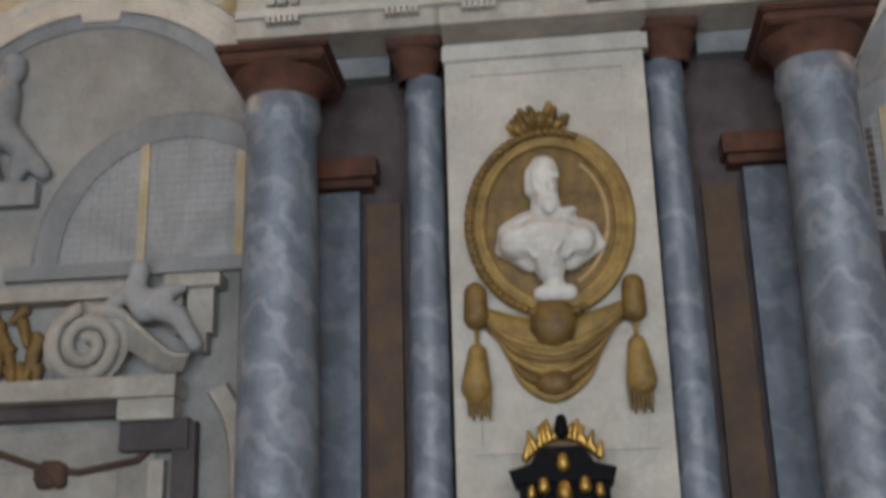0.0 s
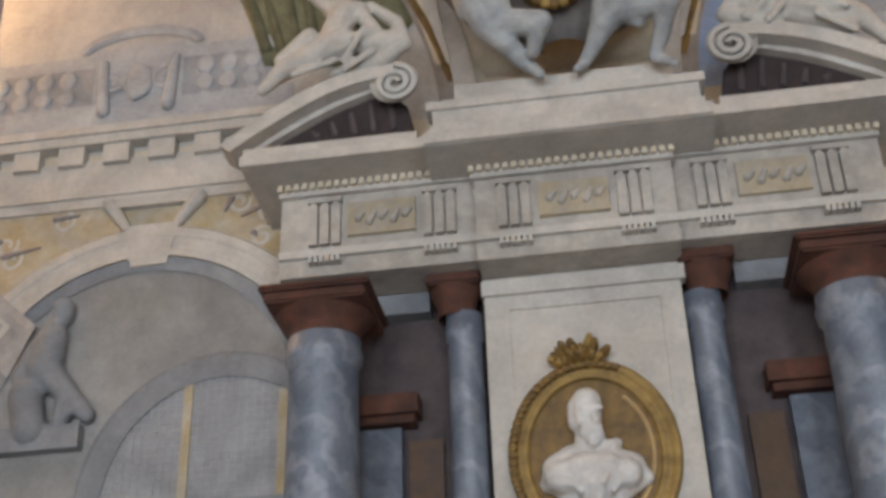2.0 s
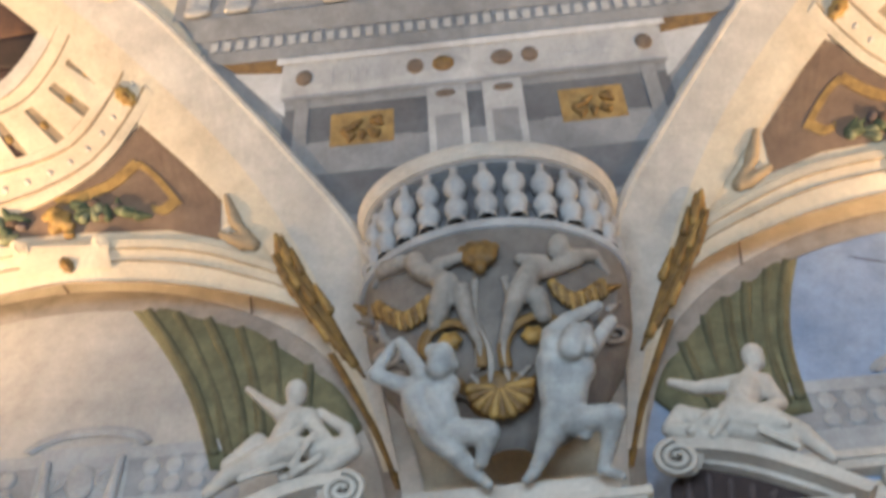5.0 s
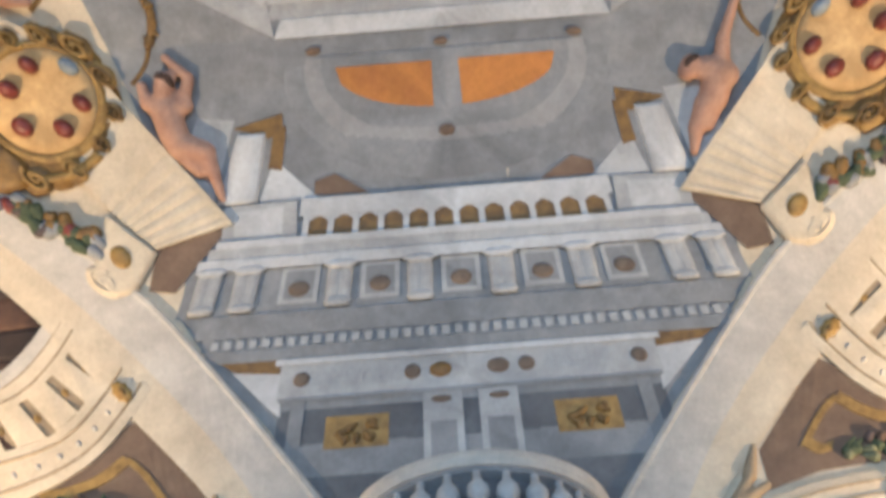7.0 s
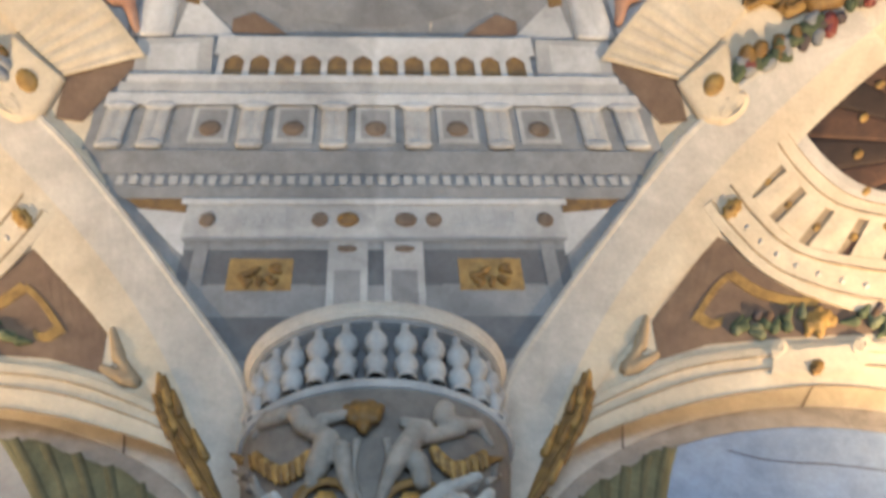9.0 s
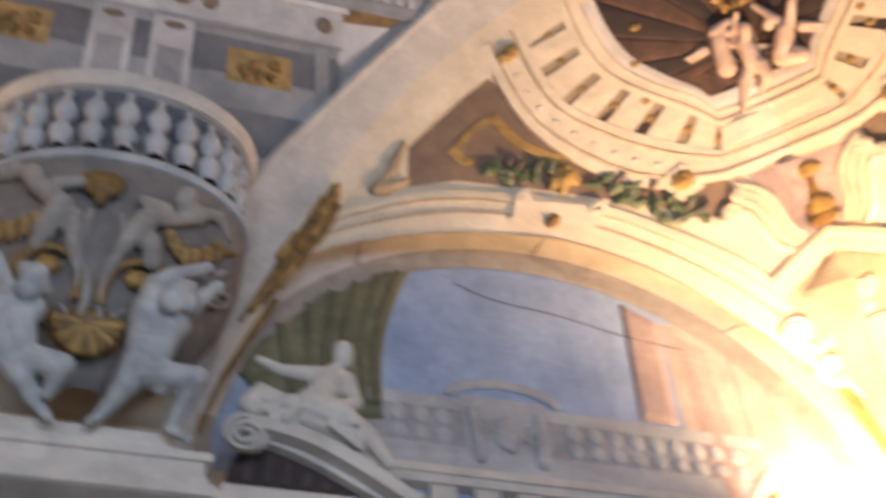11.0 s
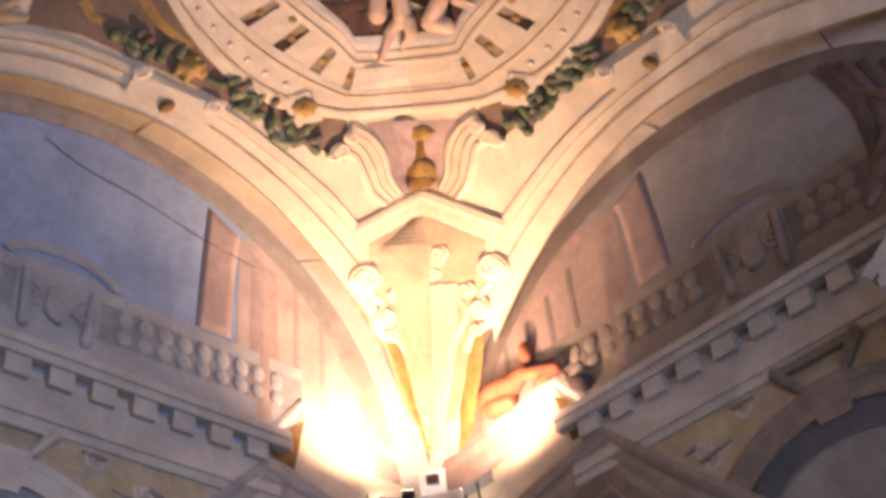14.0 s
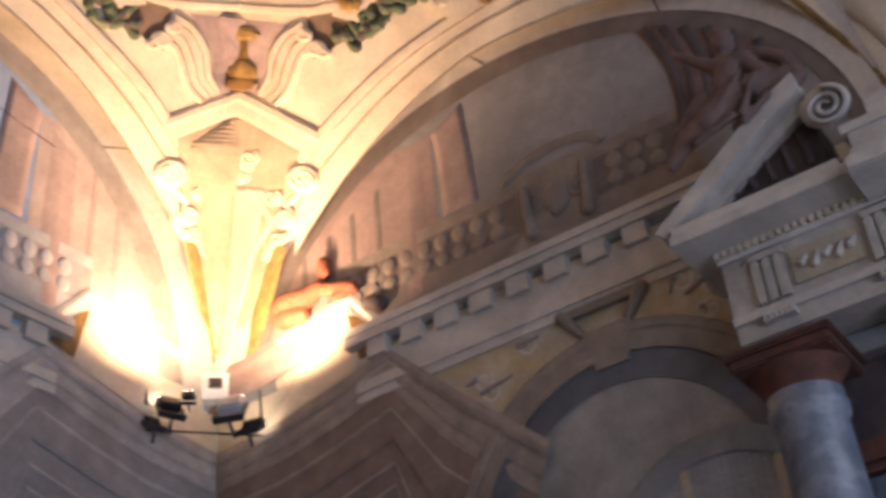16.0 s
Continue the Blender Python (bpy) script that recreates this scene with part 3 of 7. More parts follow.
# ---- bays beside the pavilion: arch, window, frieze, lunette ----
def bay(az, sg, ds=0.0):
    """One half of a wall, from the pavilion to the corner, mirrored by sg."""
    ch = Chart(az, False, sg, ds, 0.45)
    ar = root("painted_arch", ch.at(2.52, 0, 0.1), "grey stone arch with a keystone framing a window niche", "arch", "arches of the bays")
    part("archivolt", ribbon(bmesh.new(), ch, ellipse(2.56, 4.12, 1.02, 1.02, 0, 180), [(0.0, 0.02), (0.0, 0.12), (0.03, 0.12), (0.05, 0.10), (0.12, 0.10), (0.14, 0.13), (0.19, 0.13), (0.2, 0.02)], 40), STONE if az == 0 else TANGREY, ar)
    # underside of the arch: its shade is put into a darker grey
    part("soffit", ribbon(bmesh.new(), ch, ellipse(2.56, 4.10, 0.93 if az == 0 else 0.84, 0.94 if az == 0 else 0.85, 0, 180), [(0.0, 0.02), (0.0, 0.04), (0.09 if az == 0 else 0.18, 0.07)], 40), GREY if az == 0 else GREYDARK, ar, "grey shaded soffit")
    ks = bmesh.new()
    prism(ks, ch, [(2.44, 5.08), (2.66, 5.08), (2.72, 5.36), (2.38, 5.36)], 0.10)
    part("keystone", ks, STONE if az == 0 else TANGREY, ar)
    kc = bmesh.new()
    prism(kc, ch, [(2.24, 5.50), (2.86, 5.50), (2.80, 5.56), (2.30, 5.56)], 0.12)
    for s in (2.27, 2.83):
        capsule(kc, ch.at(s, 5.52, 0.06), ch.at(s * 0.6 + 2.55 * 0.4, 5.36, 0.06), 0.05, 0.03)
        capsule(kc, ch.at(s, 5.52, 0.08), ch.at(s * 0.75 + 2.55 * 0.25, 5.44, 0.08), 0.04, 0.02)
    part("key_bracket", kc, STONE if az == 0 else TANGREY, ar)
    # the jamb carries on the soffit's shade as dark colour
    jb = bmesh.new()
    block(jb, ch, 3.44, 3.58, 0, 4.12, 0.09)
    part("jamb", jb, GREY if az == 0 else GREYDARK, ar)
    # niche inside the arch
    bm = bmesh.new()
    rows = [[(2.56 + 1.0 * q * math.cos(radians(180 * i / 30)), 4.12 + 1.0 * q * math.sin(radians(180 * i / 30)), 0.004) for i in range(31)] for q in (0.02, 0.5, 1.0)]
    sheet(bm, ch, rows)
    rect(bm, ch, 1.55, 3.58, 0.0, 4.12, 0.004, 4, 6)
    solo("niche_wall", bm, NICHE, "pale niche wall inside the painted arch", "niche", "niches of the bays", kind="structure")
    win = root("lunette_window", ch.at(2.08, 3.58, 0.05), "half round leaded window with grey stone surround", "window", "windows of the bays")
    part("surround", ribbon(bmesh.new(), ch, ellipse(2.04, 3.62, 0.66, 0.70, 0, 180), [(0, 0.03), (0.0, 0.06), (0.05, 0.07), (0.13, 0.07), (0.15, 0.03)], 30), GREY, win, "grey arched stone surround")
    bm = bmesh.new()
    rows = [[(2.04 + 0.66 * q * math.cos(radians(180 * i / 30)), 3.62 + 0.70 * q * math.sin(radians(180 * i / 30)), 0.02) for i in range(31)] for q in (0.02, 0.5, 1.0)]
    sheet(bm, ch, rows)
    part("pane", bm, GLASSPAINT, win, "milky leaded glass")
    for s in (1.70, 2.24):
        h = 0.70 * math.sqrt(max(0, 1 - ((s - 2.04) / 0.66) ** 2))
        part("mullion", block(bmesh.new(), ch, s - 0.025, s + 0.025, 3.62, 3.62 + h, 0.05), OCHRE, win, "ochre mullion")
    lead = bmesh.new()
    for i in range(1, 16):
        z = 3.62 + 0.045 * i
        w = 0.66 * math.sqrt(max(0, 1 - ((z - 3.62) / 0.70) ** 2))
        block(lead, ch, 2.04 - w, 2.04 + w, z - 0.0025, z + 0.0025, 0.026, 0.0)
    for i in range(-14, 15):
        s = 2.04 + 0.045 * i
        h = 0.70 * math.sqrt(max(0, 1 - ((s - 2.04) / 0.66) ** 2))
        block(lead, ch, s - 0.0025, s + 0.0025, 3.62, 3.62 + h, 0.026, 0.0)
    part("leading", lead, GREYLIGHT, win, "fine lead grid")
    part("sill", block(bmesh.new(), ch, 1.55, 3.0, 3.54, 3.62, 0.12), GREY, win)
    # frieze with ochre ground above the arch, cornice with square blocks
    fr = root("wall_frieze", ch.at(2.9, 5.2, 0.05), "ochre frieze field over the painted arch", "frieze", "friezes of the bays")
    bm = bmesh.new()
    top = [(1.66 + (4.45 - 1.66) * i / 40, 5.52) for i in range(41)]
    low = [(s, min(5.5, max(4.12, 4.12 + math.sqrt(max(0.0, 1.205 ** 2 - (s - 2.56) ** 2)), 4.70 + (s - 3.2) * 0.95 if s > 3.3 else 0))) for s, _ in top]
    sheet(bm, ch, [[(s, z, 0.012) for s, z in low], [(a[0], (a[1] + b[1]) / 2, 0.012) for a, b in zip(low, top)], [(s, z, 0.012) for s, z in top]])
    part("field", bm, OCHRE, fr)
    rnd = random.Random(3)
    for i in range(40):
        s, z = rnd.uniform(1.75, 4.3), rnd.uniform(4.75, 5.47)
        if (s - 2.56) ** 2 + (z - 4.12) ** 2 < 1.27 ** 2 or abs(s - 2.55) < 0.38 or z < 4.95 + (s - 3.2) * 0.95:
            continue
        part("scroll", spiral(bmesh.new(), ch, s, z, 0.075, 0.02, 1.2, 0.026, 0.03, rnd.choice((-1, 1)), rnd.uniform(0, 360)), STONE, fr, "faint pale scroll")
        part("leaf", capsule(bmesh.new(), ch(s + 0.05, z + 0.03, 0.03), ch(s + rnd.uniform(-0.2, 0.2), z + rnd.uniform(-0.1, 0.1), 0.03), 0.022, 0.008, None, 6), TANLEAF, fr, smooth=True)
    co = root("wall_cornice", ch.at(3.2, 5.5, 0.1), "pale stone cornice with square blocks beneath", "cornice", "cornices of the bays")
    bm = bmesh.new()
    block(bm, ch, 1.7, 4.5, 5.52, 5.60, 0.05)
    block(bm, ch, 1.7, 4.5, 5.60, 5.68, 0.09)
    block(bm, ch, 1.7, 4.5, 5.68, 5.86, 0.07)
    part("lower_mouldings", bm, STONE, co)
    bm = bmesh.new()
    block(bm, ch, 1.6, 4.6, 6.00, 6.08, 0.22)
    block(bm, ch, 1.6, 4.6, 6.08, 6.14, 0.26)
    part("crown_moulding", bm, STONE, co)
    for i in range(8):
        s = 2.16 + 0.295 * i
        b = block(bmesh.new(), ch, s, s + 0.17, 5.85, 6.0, 0.17)
        part("cornice_block", b, STONE, co)
    # lunette: sky, parapet, curtain, rose column, reclining figure
    lu = root("lunette_field", ch.at(3.45, 6.15, 0.0), "painted lunette with pale sky above a balustrade", "lunette fresco", "lunette frescoes", kind="structure")
    bm = bmesh.new()
    rows = [[(3.25 + 2.66 * q * math.cos(radians(180 * i / 40)), 5.9 + (2.15 if az == 90 else 2.5) * q * math.sin(radians(180 * i / 40)), 0.004) for i in range(41)] for q in (0.02, 0.35, 0.7, 1.0)]
    sheet(bm, ch, rows, -0.01)
    part("sky", bm, DIMSKY if az else SKYPAINT if sg > 0 else HAZE, lu)
    ab = root("lunette_arch", ch.at(3.45, 8.1, 0.1), "grey stone arch framing the lunette, with a joint at its crown", "arch", "lunette arches")
    low = 0.855 if az == 90 else 1.0
    def between(q, t):
        w = radians(177 - 174 * t)
        return ((3.08 * (1 - q) + 3.25 * q) + (2.30 * (1 - q) + 2.71 * q) * math.cos(w), 5.9 + (2.12 * (1 - q) + 2.64 * q) * low * math.sin(w))
    def arch_band(prof):
        return sheet(bmesh.new(), ch, [[(*between(q, i / 56), l) for i in range(57)] for q, l in prof])
    part("soffit", arch_band([(0.0, 0.006), (0.0, 0.04), (0.22, 0.05), (0.42, 0.06)]), SOFFIT if az == 0 else TANDIM, ab, "taupe shaded soffit of the arch")
    part("face", arch_band([(0.42, 0.05), (0.43, 0.10), (0.7, 0.11), (1.0, 0.12)]), STONE, ab, "pale stone face of the arch")
    for t in (0.5, 0.3, 0.72):
        a_, b_ = between(0.42, t), between(1.0, t + 0.012)
        part("joint", ribbon(bmesh.new(), ch, polyline([a_, b_]), [(-0.008, 0.10), (0, 0.125), (0.008, 0.10)], 4), BROWN, ab, "dark joint line")
    return ch


for az, x0 in ((0, -0.03), (90, -0.19)):
    pavilion(az, x0)
for az, sg, ds in ((0, -1, 0), (0, 1, 0), (90, -1, 0.16)):
    bay(az, sg, ds)


# ---- vault ----
GREYMID = material("mid grey fresco", (0.36, 0.365, 0.38), (0.29, 0.295, 0.31))
BOWL = ((5.92, 0.12), (6.05, 0.34), (6.25, 0.57), (6.52, 0.73), (6.82, 0.82), (7.08, 0.845), (7.27, 0.85))    # height, half width
BOWLGREY = material("warm grey bowl fresco", (0.22, 0.205, 0.19), (0.15, 0.14, 0.135), scale=5)


DEEP = 0.667        # the balcony's depth against its half width


def half_round(bm, ch, profile, n=36):
    """A half-round run on the wall: profile of (half width, height), flattened towards the wall."""
    c = EYE + ch.fwd * 5.5
    grid = []
    for r, h in profile:
        row = []
        for i in range(n + 1):
            w = -0.4 + (math.pi + 0.8) * i / n
            p = c + ch.right * (-r * math.cos(w)) - ch.fwd * (r * DEEP * math.sin(w))
            row.append(bm.verts.new((p.x, p.y, h)))
        grid.append(row)
    for a, b in zip(grid, grid[1:]):
        for i in range(n):
            bm.faces.new((a[i], a[i + 1], b[i + 1], b[i]))
    return bm


def balcony(az):
    ch = Chart(az)
    c = EYE + ch.fwd * 5.5
    ro = root("round_balcony", Vector((c.x, c.y, 7.2)), "round grey stone balcony with a baluster parapet", "balcony")
    part("bowl", half_round(bmesh.new(), ch, [(r, z) for z, r in BOWL]), BOWLGREY, ro, "taupe grey bowl", smooth=True)
    part("lower_ring", half_round(bmesh.new(), ch, [(0.76, 7.25), (0.875, 7.26), (0.89, 7.29), (0.88, 7.32), (0.85, 7.33), (0.84, 7.36), (0.68, 7.37)]), GREYLIGHT, ro)
    rail = part("rail", half_round(bmesh.new(), ch, [(0.70, 7.975), (0.865, 7.97), (0.875, 8.0), (0.895, 8.02), (0.905, 8.06), (0.895, 8.10), (0.70, 8.11)]), STONE, ro, "pale stone hand rail")
    # shade under the rail and between balusters is put into these greys
    part("rail_shadow_bed", half_round(bmesh.new(), ch, [(0.68, 7.92), (0.83, 7.93), (0.835, 7.975)]), GREY, rail)
    part("backing", half_round(bmesh.new(), ch, [(0.72, 7.34), (0.72, 8.0)]), GREYDARK, ro, "blue grey drum darkened for shade between the balusters")
    n = 13
    for i in range(n):
        w = math.pi * (i + 0.5) / n
        p = c + ch.right * (-0.80 * math.cos(w)) - ch.fwd * (0.80 * DEEP * math.sin(w))
        p.z = 7.37
        part("baluster", lathe(bmesh.new(), p, [(0.066, 0), (0.066, 0.035), (0.036, 0.05), (0.05, 0.075), (0.076, 0.13), (0.078, 0.17), (0.06, 0.215), (0.036, 0.245), (0.042, 0.262), (0.036, 0.275), (0.068, 0.31), (0.080, 0.36), (0.070, 0.41), (0.044, 0.46), (0.028, 0.51), (0.03, 0.56)], 14), GREYLIGHT, ro, smooth=True)
    return ro


def organic(ob, voxel=0.022, rounds=4):
    """Fuse overlapping limbs into one rounded form."""
    r = ob.modifiers.new("fuse", "REMESH")
    r.mode, r.voxel_size, r.use_smooth_shade = "VOXEL", voxel, True
    s = ob.modifiers.new("soften", "SMOOTH")
    s.factor, s.iterations = 0.5, rounds
    return ob


def to_corner(pts):
    """From the wall's chart to the chart of the corner on its right."""
    out = []
    for s, z in pts:
        f = (s + 6.0) / math.sqrt(2)
        out.append(((s - 6.0) / math.sqrt(2) / f * 6.0, EYE.z + (z - EYE.z) / f * 6.0))
    return out


def loft(bm, ch, a, b, prof, n=36, smooth=True):
    """A band between two runs of points; profile of (share across, lift)."""
    fa, fb = (polyline(a), polyline(b)) if smooth else (straight(a), straight(b))
    rows = []
    for q, l in prof:
        rows.append([(fa(i / n)[0] * (1 - q) + fb(i / n)[0] * q, fa(i / n)[1] * (1 - q) + fb(i / n)[1] * q, l) for i in range(n + 1)])
    return sheet(bm, ch, rows)


def straight(pts):
    def curve(t):
        n = len(pts) - 1
        i = min(int(t * n + 1e-9), n - 1)
        u = t * n - i
        return tuple(pts[i][k] * (1 - u) + pts[i + 1][k] * u for k in (0, 1))
    return curve


def mirror(pts, c=0.0):
    return [(2 * c - s, z) for s, z in pts]


def rosette(name, ch, s, z, r, mat, parent, rz=None):
    """A raised flower: a lobed disc with a button."""
    rz = rz or r
    ob = part(name, disc(bmesh.new(), ch, s, z, r, rz, 0.17, 0.06, 24, 3, 0.12, 8), mat, parent, "gilt flower boss", smooth=True)
    part("button", disc(bmesh.new(), ch, s, z, r * 0.42, rz * 0.42, 0.21, 0.06, 12, 3), GOLDDEEP, ob, smooth=True)
    return ob


# ---- corner spandrel of the vault, one under each corner arch ----
C0 = 0.07


def corner_vault(az):
    ch = Chart(az, True)
    def H(pts):
        f = polyline(pts)
        run = [f(i / 12)[:2] for i in range(13)]
        return [(C0 - s, z) for s, z in run] + [(C0 + s, z) for s, z in run[::-1]]
    # big arch over the corner, from one pavilion to the next
    up = to_corner([(0.70, 6.3), (0.80, 7.0), (0.88, 7.9), (0.97, 8.60), (1.56, 9.72), (2.46, 11.28), (3.10, 12.4)])
    md = to_corner([(0.74, 6.3), (0.92, 7.0), (1.15, 7.7), (1.45, 8.5)]) + [(-2.95, 10.15), (-1.9, 10.68), (-0.95, 10.95)]
    lo = to_corner([(0.80, 6.3), (0.98, 6.95), (1.25, 7.6), (1.62, 8.4)]) + [(-2.72, 9.62), (-1.93, 9.95), (-0.9, 10.38)]
    UP = up[:-1] + [(-1.85, 11.62), (-0.95, 11.75), (0.0, 11.8), (0.95, 11.75), (1.85, 11.62)] + mirror(up[:-1])[::-1]
    MD = md + [(0.0, 11.05)] + mirror(md)[::-1]
    LO = lo + [(0.0, 10.52)] + mirror(lo)[::-1]
    rb = root("corner_arch", ch(0, 11), "pale grey painted arch springing over the corner of the vault", "arch", "corner arches")
    part("face", loft(bmesh.new(), ch, UP, MD, [(0, 0.03), (0.02, 0.13), (0.1, 0.15), (0.17, 0.12), (0.55, 0.115), (1, 0.10)], 110), STONE, rb)
    part("edge_band", loft(bmesh.new(), ch, MD, LO, [(0, 0.09), (0.5, 0.10), (1, 0.09)], 110), PLASTER, rb, "warm cream edge band")
    edge = lambda q: [(u[0] * (1 - q) + v[0] * q, u[1] * (1 - q) + v[1] * q) for u, v in zip(UP, MD)]
    if len(UP) == len(MD):
        # shadow of the arch moulding, drawn as a tan line
        part("shadow_line", loft(bmesh.new(), ch, edge(0.15), edge(0.172), [(0, 0.11), (0.5, 0.15), (1, 0.11)], 110), CARTGROUND, rb, "thin tan shadow line")
    for sg in (-1, 1):
        axis = to_corner([(0.92, 7.10), (1.10, 7.45), (1.32, 7.90), (1.50, 8.30), (1.62, 8.66)])
        wide = (0.02, 0.10, 0.16, 0.15, 0.03)
        A = [(-sg * (p[0] - w * 0.75), p[1] + w * 0.5) for p, w in zip(axis, wide)]
        B = [(-sg * (p[0] + w * 0.75), p[1] - w * 0.5) for p, w in zip(axis, wide)]
        leaf = part("gilt_leaf", loft(bmesh.new(), ch, A, B, [(0, 0.11), (0.15, 0.17), (0.35, 0.14), (0.5, 0.20), (0.65, 0.14), (0.85, 0.17), (1, 0.11)], 24), GOLDDEEP, rb, "gilt acanthus leaf on the arch", smooth=True)
        rnd = random.Random(5)
        f = polyline(axis)
        for i in range(16):
            u = 0.12 + 0.8 * i / 15
            p, q = f(u)[:2], f(min(1.0, u + 0.16))[:2]
            o = rnd.uniform(-0.13, 0.13) * math.sin(math.pi * u)
            part("lobe", capsule(bmesh.new(), ch(-sg * (p[0] + o), p[1] - o * 0.6, 0.15), ch(-sg * (q[0] + o * 1.15), q[1] - o * 0.7, 0.19), 0.035, 0.015, None, 7), (GOLD, GOLDDEEP, GOLDDEEP)[i % 3], leaf, smooth=True)
        rosette("boss", ch, C0 + sg * 1.82, 10.15, 0.10, GOLD, rb, 0.12)
        ed = to_corner([(0.70, 6.16), (0.84, 6.6), (1.0, 7.0), (1.16, 7.36)])
        part("gilt_edge", ribbon(bmesh.new(), ch, polyline([(-sg * s, z) for s, z in ed]), [(-0.05, 0.09), (0, 0.13), (0.05, 0.09)], 14), GOLDDEEP, rb, "thin gilt edge line")
    # octagonal frame round the shell
    f_out = [(2.06, 10.4), (1.99, 9.95), (1.80, 9.16), (1.43, 8.42), (1.03, 7.93), (0.46, 7.70)]
    f_co = [(1.66, 10.45), (1.60, 9.95), (1.45, 9.25), (1.12, 8.72), (0.74, 8.28), (0.42, 7.97)]
    f_ci = [(1.30, 10.5), (1.26, 10.0), (1.14, 9.40), (0.88, 8.93), (0.57, 8.50), (0.37, 8.20)]
    f_m = [(1.12, 10.55), (1.08, 10.0), (0.96, 9.40), (0.73, 8.97), (0.48, 8.64), (0.35, 8.36)]
    f_s = [(1.0, 10.6), (0.96, 10.0), (0.85, 9.45), (0.64, 9.03), (0.45, 8.74), (0.37, 8.55)]
    fr = root("octagonal_surround", ch(0, 8.5), "cream octagonal painted frame with a coffered band round a shell", "frame", "shell frames")
    part("outer_moulding", loft(bmesh.new(), ch, H(f_out), H(f_co), [(0, 0.02), (0.03, 0.11), (0.2, 0.13), (0.3, 0.10), (0.75, 0.08), (0.8, 0.10), (1, 0.09)], 72, False), PLASTER, fr)
    # shade of the coffers is put into the band's tan colour
    part("coffer_band", loft(bmesh.new(), ch, H(f_co), H(f_ci), [(0, 0.03), (0.5, 0.03), (1, 0.03)], 72, False), TAN, fr, "shaded ochre coffer band")
    part("inner_moulding", loft(bmesh.new(), ch, H(f_ci), H(f_m), [(0, 0.09), (0.3, 0.10), (0.5, 0.08), (1, 0.08)], 72, False), PLASTER, fr)
    part("inner_lip", loft(bmesh.new(), ch, H(f_m), H(f_s), [(0, 0.07), (0.5, 0.09), (1, 0.06)], 72, False), STONE, fr)
    def line(a, b, q0, q1, lift):
        mix = lambda q: [(u[0] * (1 - q) + v[0] * q, u[1] * (1 - q) + v[1] * q) for u, v in zip(H(a), H(b))]
        part("shadow_line", loft(bmesh.new(), ch, mix(q0), mix(q1), [(0, lift - 0.03), (0.5, lift), (1, lift - 0.03)], 72, False), SHADOWLINE, fr, "thin tan shadow line")
    line(f_out, f_co, 0.24, 0.30, 0.15)
    line(f_out, f_co, 0.76, 0.82, 0.14)
    line(f_ci, f_m, 0.36, 0.46, 0.13)
    line(f_m, f_s, 0.0, 0.10, 0.11)
    fo, fi = straight(H(f_co)), straight(H(f_ci))
    n = 15
    for i in range(n):
        t = (i + 0.5) / n
        d = 0.355 / n
        a, b, c, e = fo(t - d), fo(t + d), fi(t + d), fi(t - d)
        part("bracket", quad(bmesh.new(), ch, a, b, c, e, 0.075, 2, 2, 0.02), PLASTER, fr)
        if i < n - 1:
            t2 = (i + 1.0) / n
            a, c = fo(t2), fi(t2)
            part("stud", disc(bmesh.new(), ch, (a[0] + c[0]) / 2, (a[1] + c[1]) / 2, 0.035, 0.045, 0.05, 0.02, 10, 2), GOLD, fr, smooth=True)
    g0, g1 = straight(H(f_out)), straight(H(f_co))
    for i in range(30):
        t = (i + 0.5) / 30
        a, c = g0(t), g1(t)
        if 0.42 < t < 0.58:
            continue
        part("bead", disc(bmesh.new(), ch, (a[0] + c[0]) / 2, (a[1] + c[1]) / 2, 0.028, 0.034, 0.10, 0.03, 8, 2), STONE, fr, smooth=True)
    for sg in (-1, 1):
        rosette("boss", ch, C0 + sg * 0.75, 7.86, 0.085, GOLD, fr, 0.10)
        part("boss_plate", quad(bmesh.new(), ch, (C0 + sg * 0.62, 7.72), (C0 + sg * 0.80, 7.66), (C0 + sg * 0.93, 7.95), (C0 + sg * 0.72, 8.02), 0.145), PLASTER, fr)
    # shell niche with fluted ribs
    sh = root("shell_niche", ch(0, 9.2), "brown fluted scallop shell painted in the niche", "shell", "shell niches")
    lobes = 17
    for k in range(lobes):
        w0, w1 = radians(205 - 230 * k / lobes), radians(205 - 230 * (k + 1) / lobes)
        rows = []
        for j in range(7):
            u = j / 6
            w = w0 + (w1 - w0) * u
            rows.append([(C0 + 1.42 * q * math.cos(w), 8.95 + 2.15 * q * math.sin(w), 0.012 + 0.06 * q * (1 - q ** 3) * math.sin(math.pi * u)) for q in (0.04, 0.25, 0.45, 0.62, 0.8, 1.0)])
        part("flute", sheet(bmesh.new(), ch, rows, 0.0), SHELL if k % 2 else SHELLDARK, sh, smooth=True)
    part("floor", quad(bmesh.new(), ch, (C0 - 0.40, 8.50), (C0 + 0.42, 8.48), (C0 + 0.62, 8.80), (C0 - 0.62, 8.84), 0.03), SHELL, sh)
    for i in range(11):
        w = radians(190 - 20 * i)
        part("pearl", disc(bmesh.new(), ch, C0 + 0.84 * math.cos(w), 9.05 + 1.35 * math.sin(w), 0.045, 0.055, 0.06, 0.05, 10, 3), GOLD, sh, smooth=True)
